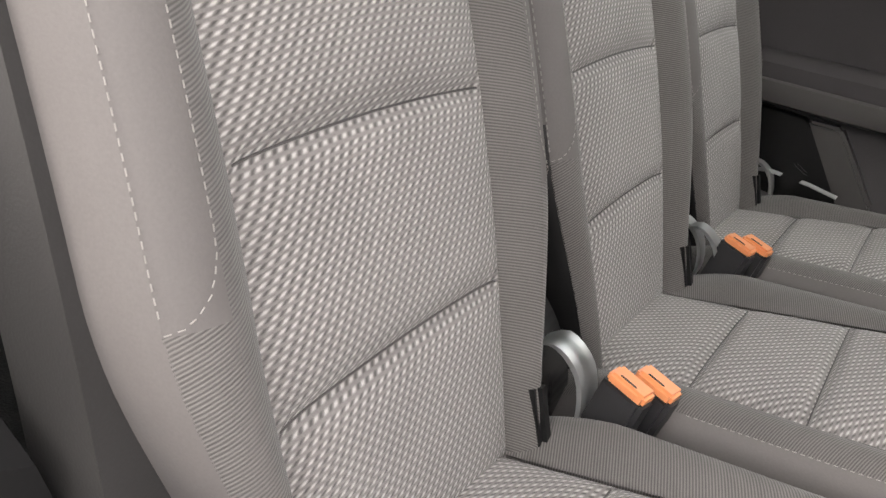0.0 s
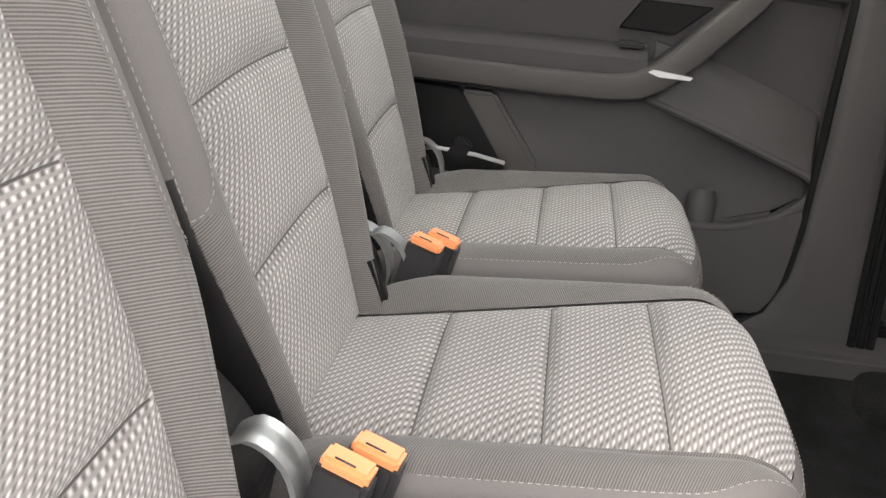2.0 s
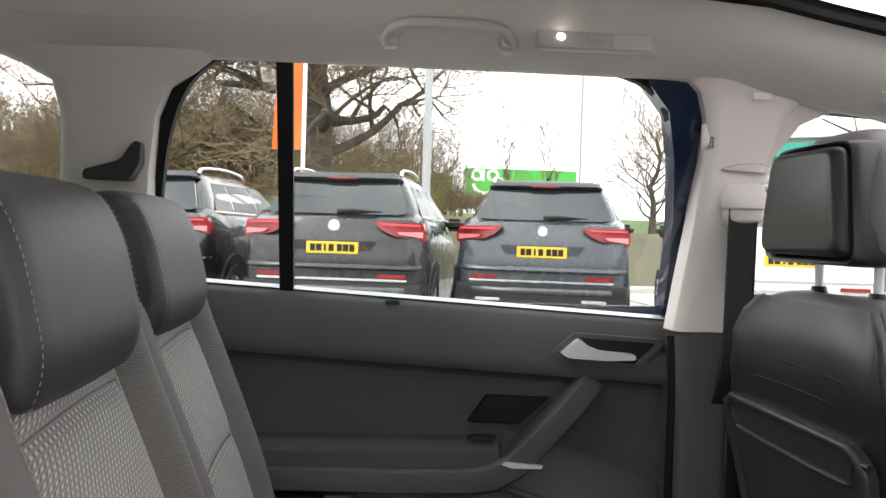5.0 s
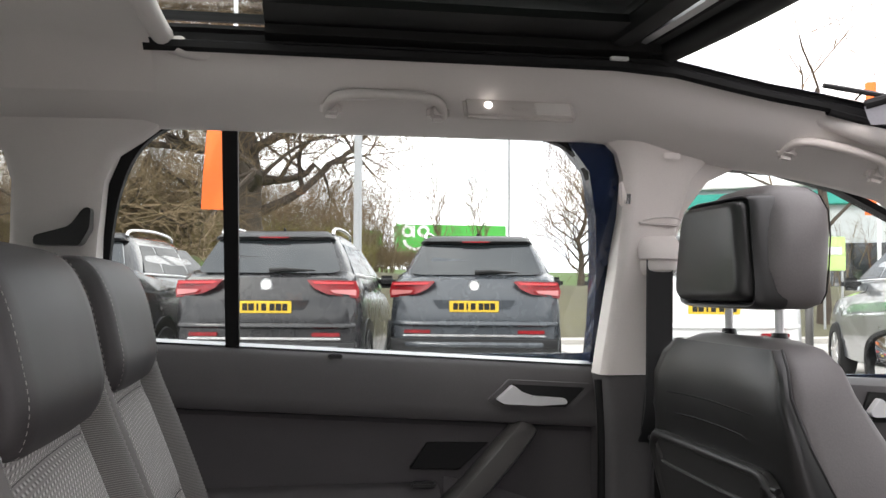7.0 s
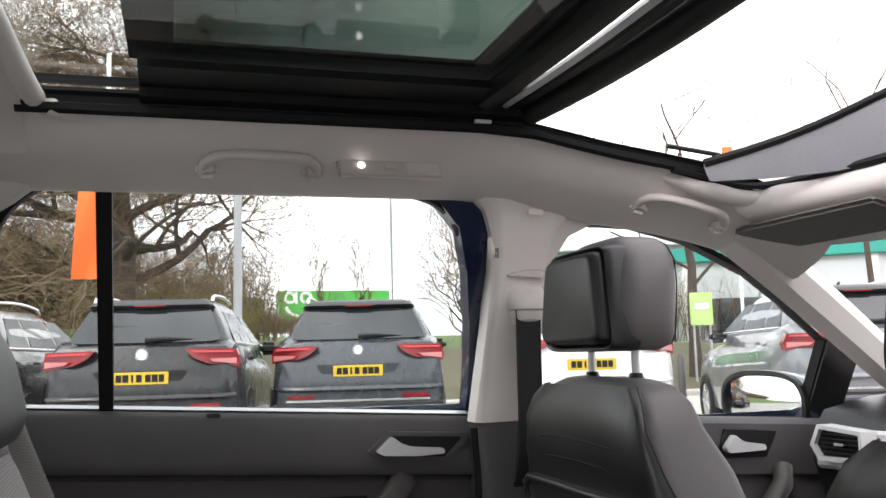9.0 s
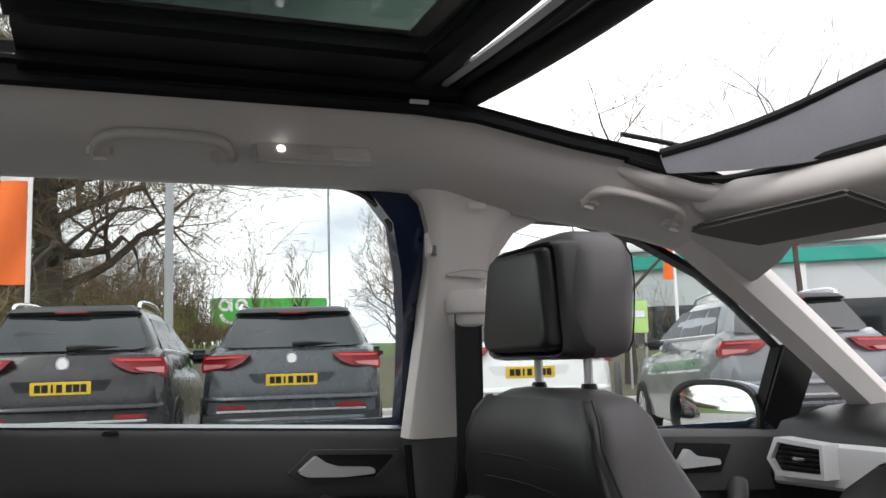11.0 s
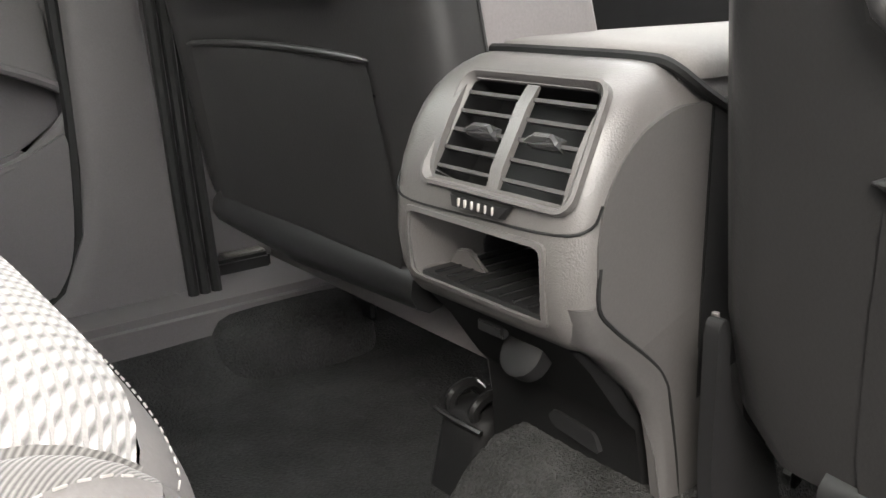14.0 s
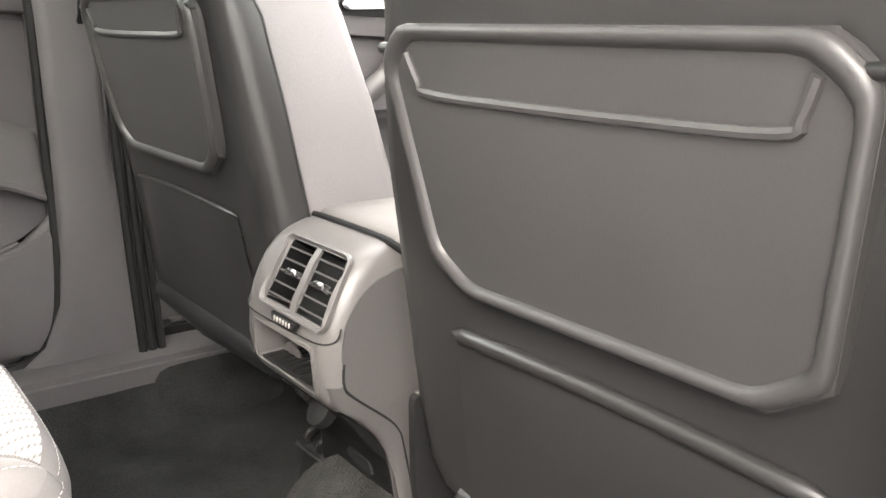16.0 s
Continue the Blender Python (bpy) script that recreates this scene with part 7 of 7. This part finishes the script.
def flag(at, pole_h, z0, z1, label, w=0.42):
    th = thing("feather_flag", at, label, "flag", "feather flags")
    part("pole", tube([(0, 0, 0), (0, 0, pole_h)], 0.035, 10), M_WHITE, th, "white flag pole")
    for a, b, mat, nm in ((z0, z1, M_FLAGO, "orange cloth"), (z1, z1 + 1.1, M_FLAGW, "white cloth")):
        def fn(u, v, a=a, b=b):
            t = v
            wd = w * (1.0 - 0.35 * (lerp(a, b, t) - z0) / (z1 + 1.1 - z0))
            return (-0.04 - u * wd, 0.06 * math.sin(u * 3 + t * 4), lerp(a, b, t))
        part("cloth", sheet(fn, 0, 1, 0, 1, 10, 20), mat, th, nm)
    return th


flag((-1.20, 14.6, 0), 6.0, 2.40, 3.95, "orange and white feather flag on a white pole", 0.46)
flag((11.2, 16.0, 0), 5.6, 2.65, 5.3, "narrow orange feather flag by the pavement", 0.26)

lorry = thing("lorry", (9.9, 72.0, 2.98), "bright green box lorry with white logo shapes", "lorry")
part("box", rbox((9.0, 2.4, 2.55), (2.2, 0, 2.0), 0.05), M_LORRY, lorry, "green box body")
part("chassis", rbox((9.0, 2.0, 0.4), (2.2, 0, 0.5), 0.05), M_PLASTICS, lorry)
part("cab", rbox((2.0, 2.3, 2.5), (-4.4, 0, 1.5), 0.25, 3), M_LORRY, lorry, "green cab")
part("cab_window", rbox((1.0, 0.02, 0.8), (-4.6, -1.16, 2.0), 0.05), M_CARGLASS, lorry)
for x in (-4.3, 4.5, 5.6):
    part("wheel", tube([(x, -1.15, 0.1), (x, -0.85, 0.1)], 0.48, 20), M_TYRE, lorry)
for cx in (-1.45, -0.15):
    ring = [[(cx + r * math.cos(a), -1.22 - d, 2.72 + r * math.sin(a)) for a in [2 * math.pi * i / 24 for i in range(24)]] for r, d in ((0.50, 0.0), (0.50, 0.02), (0.26, 0.02), (0.26, 0.0))]
    part("logo_ring", loft(ring, cap=False), M_WHITE, lorry, "white ring shape")
part("logo_stem", rbox((0.22, 0.03, 0.95), (-0.95, -1.22, 2.70), 0.0), M_WHITE, lorry)
smile = [[(-0.8 + r * math.cos(a), -1.22 - d, 2.05 + r * 0.85 * math.sin(a)) for r, d in ((1.05, 0), (1.05, 0.02), (0.78, 0.02), (0.78, 0))] for a in [math.pi * (1.02 + 0.96 * i / 16) for i in range(17)]]
part("logo_smile", loft(smile), M_WHITE, lorry, "white smiling arc")

# low building with teal band beyond the front window
hall = thing("retail_hall", (0, 0, 0), "long pale clad retail hall with a teal band", "building")
hall.matrix_basis = pose(34, 33, 0.2, 0, 0, -35)
part("wall", rbox((44, 10, 6.0), (0, 5, 3.0), 0.05), M_CLAD, hall, "pale cladding wall")
part("fascia", rbox((44.6, 0.5, 0.7), (0, -0.15, 5.4), 0.05), M_TEAL, hall, "teal fascia band")
part("roof", rbox((45, 11, 0.4), (0, 5, 6.2), 0.05), M_WHITE, hall, "white flat roof edge")
for i in range(9):
    part("window", rbox((3.2, 0.1, 2.6), (-18 + i * 4.4, -0.04, 1.9), 0.02), M_CARGLASS, hall, "tall shop window")
    part("pilaster", rbox((0.3, 0.2, 5.2), (-20.2 + i * 4.4, -0.08, 2.6), 0.02), M_WHITE, hall)
sign = thing("lime_sign", (12.8, 20.0, 0), "lime green rectangular roadside sign on posts", "sign")
part("board", rbox((0.66, 0.06, 0.84), (0, 0, 2.05), 0.02), M_SIGN, sign, "lime green board")
part("panel", rbox((0.44, 0.02, 0.2), (0, -0.035, 2.12), 0.01), M_WHITE, sign)
for s in (1, -1):
    part("post", tube([(s * 0.24, 0, 0), (s * 0.24, 0, 1.66)], 0.03, 8), M_POLE, sign)
for i in range(4):
    bol = thing("bollard", (6.3 + i * 0.95, 12.2 - i * 0.12, 0), "dark grey cylindrical steel bollard on the pavement", "bollard", "bollards")
    part("post", tube([(0, 0, 0), (0, 0, 0.95), (0, 0, 1.0)], [0.06, 0.06, 0.04], 12), M_PLASTICG, bol)

# showroom behind the camera, seen only in the door mirror and the paintwork
show = thing("showroom", (0, 0, 0), "pale showroom front with tall dark windows", "building")
show.location.y = -16.0
part("wall", rbox((46, 8, 6.5), (2, -13, 3.25), 0.05), M_CLAD, show, "pale clad wall")
part("fascia", rbox((46.4, 0.4, 1.2), (2, -8.9, 6.0), 0.05), M_WHITE, show, "white fascia")
for i in range(10):
    part("window", rbox((3.6, 0.1, 4.2), (-18.5 + i * 4.5, -8.98, 2.3), 0.02), M_CARGLASS, show, "tall dark window")
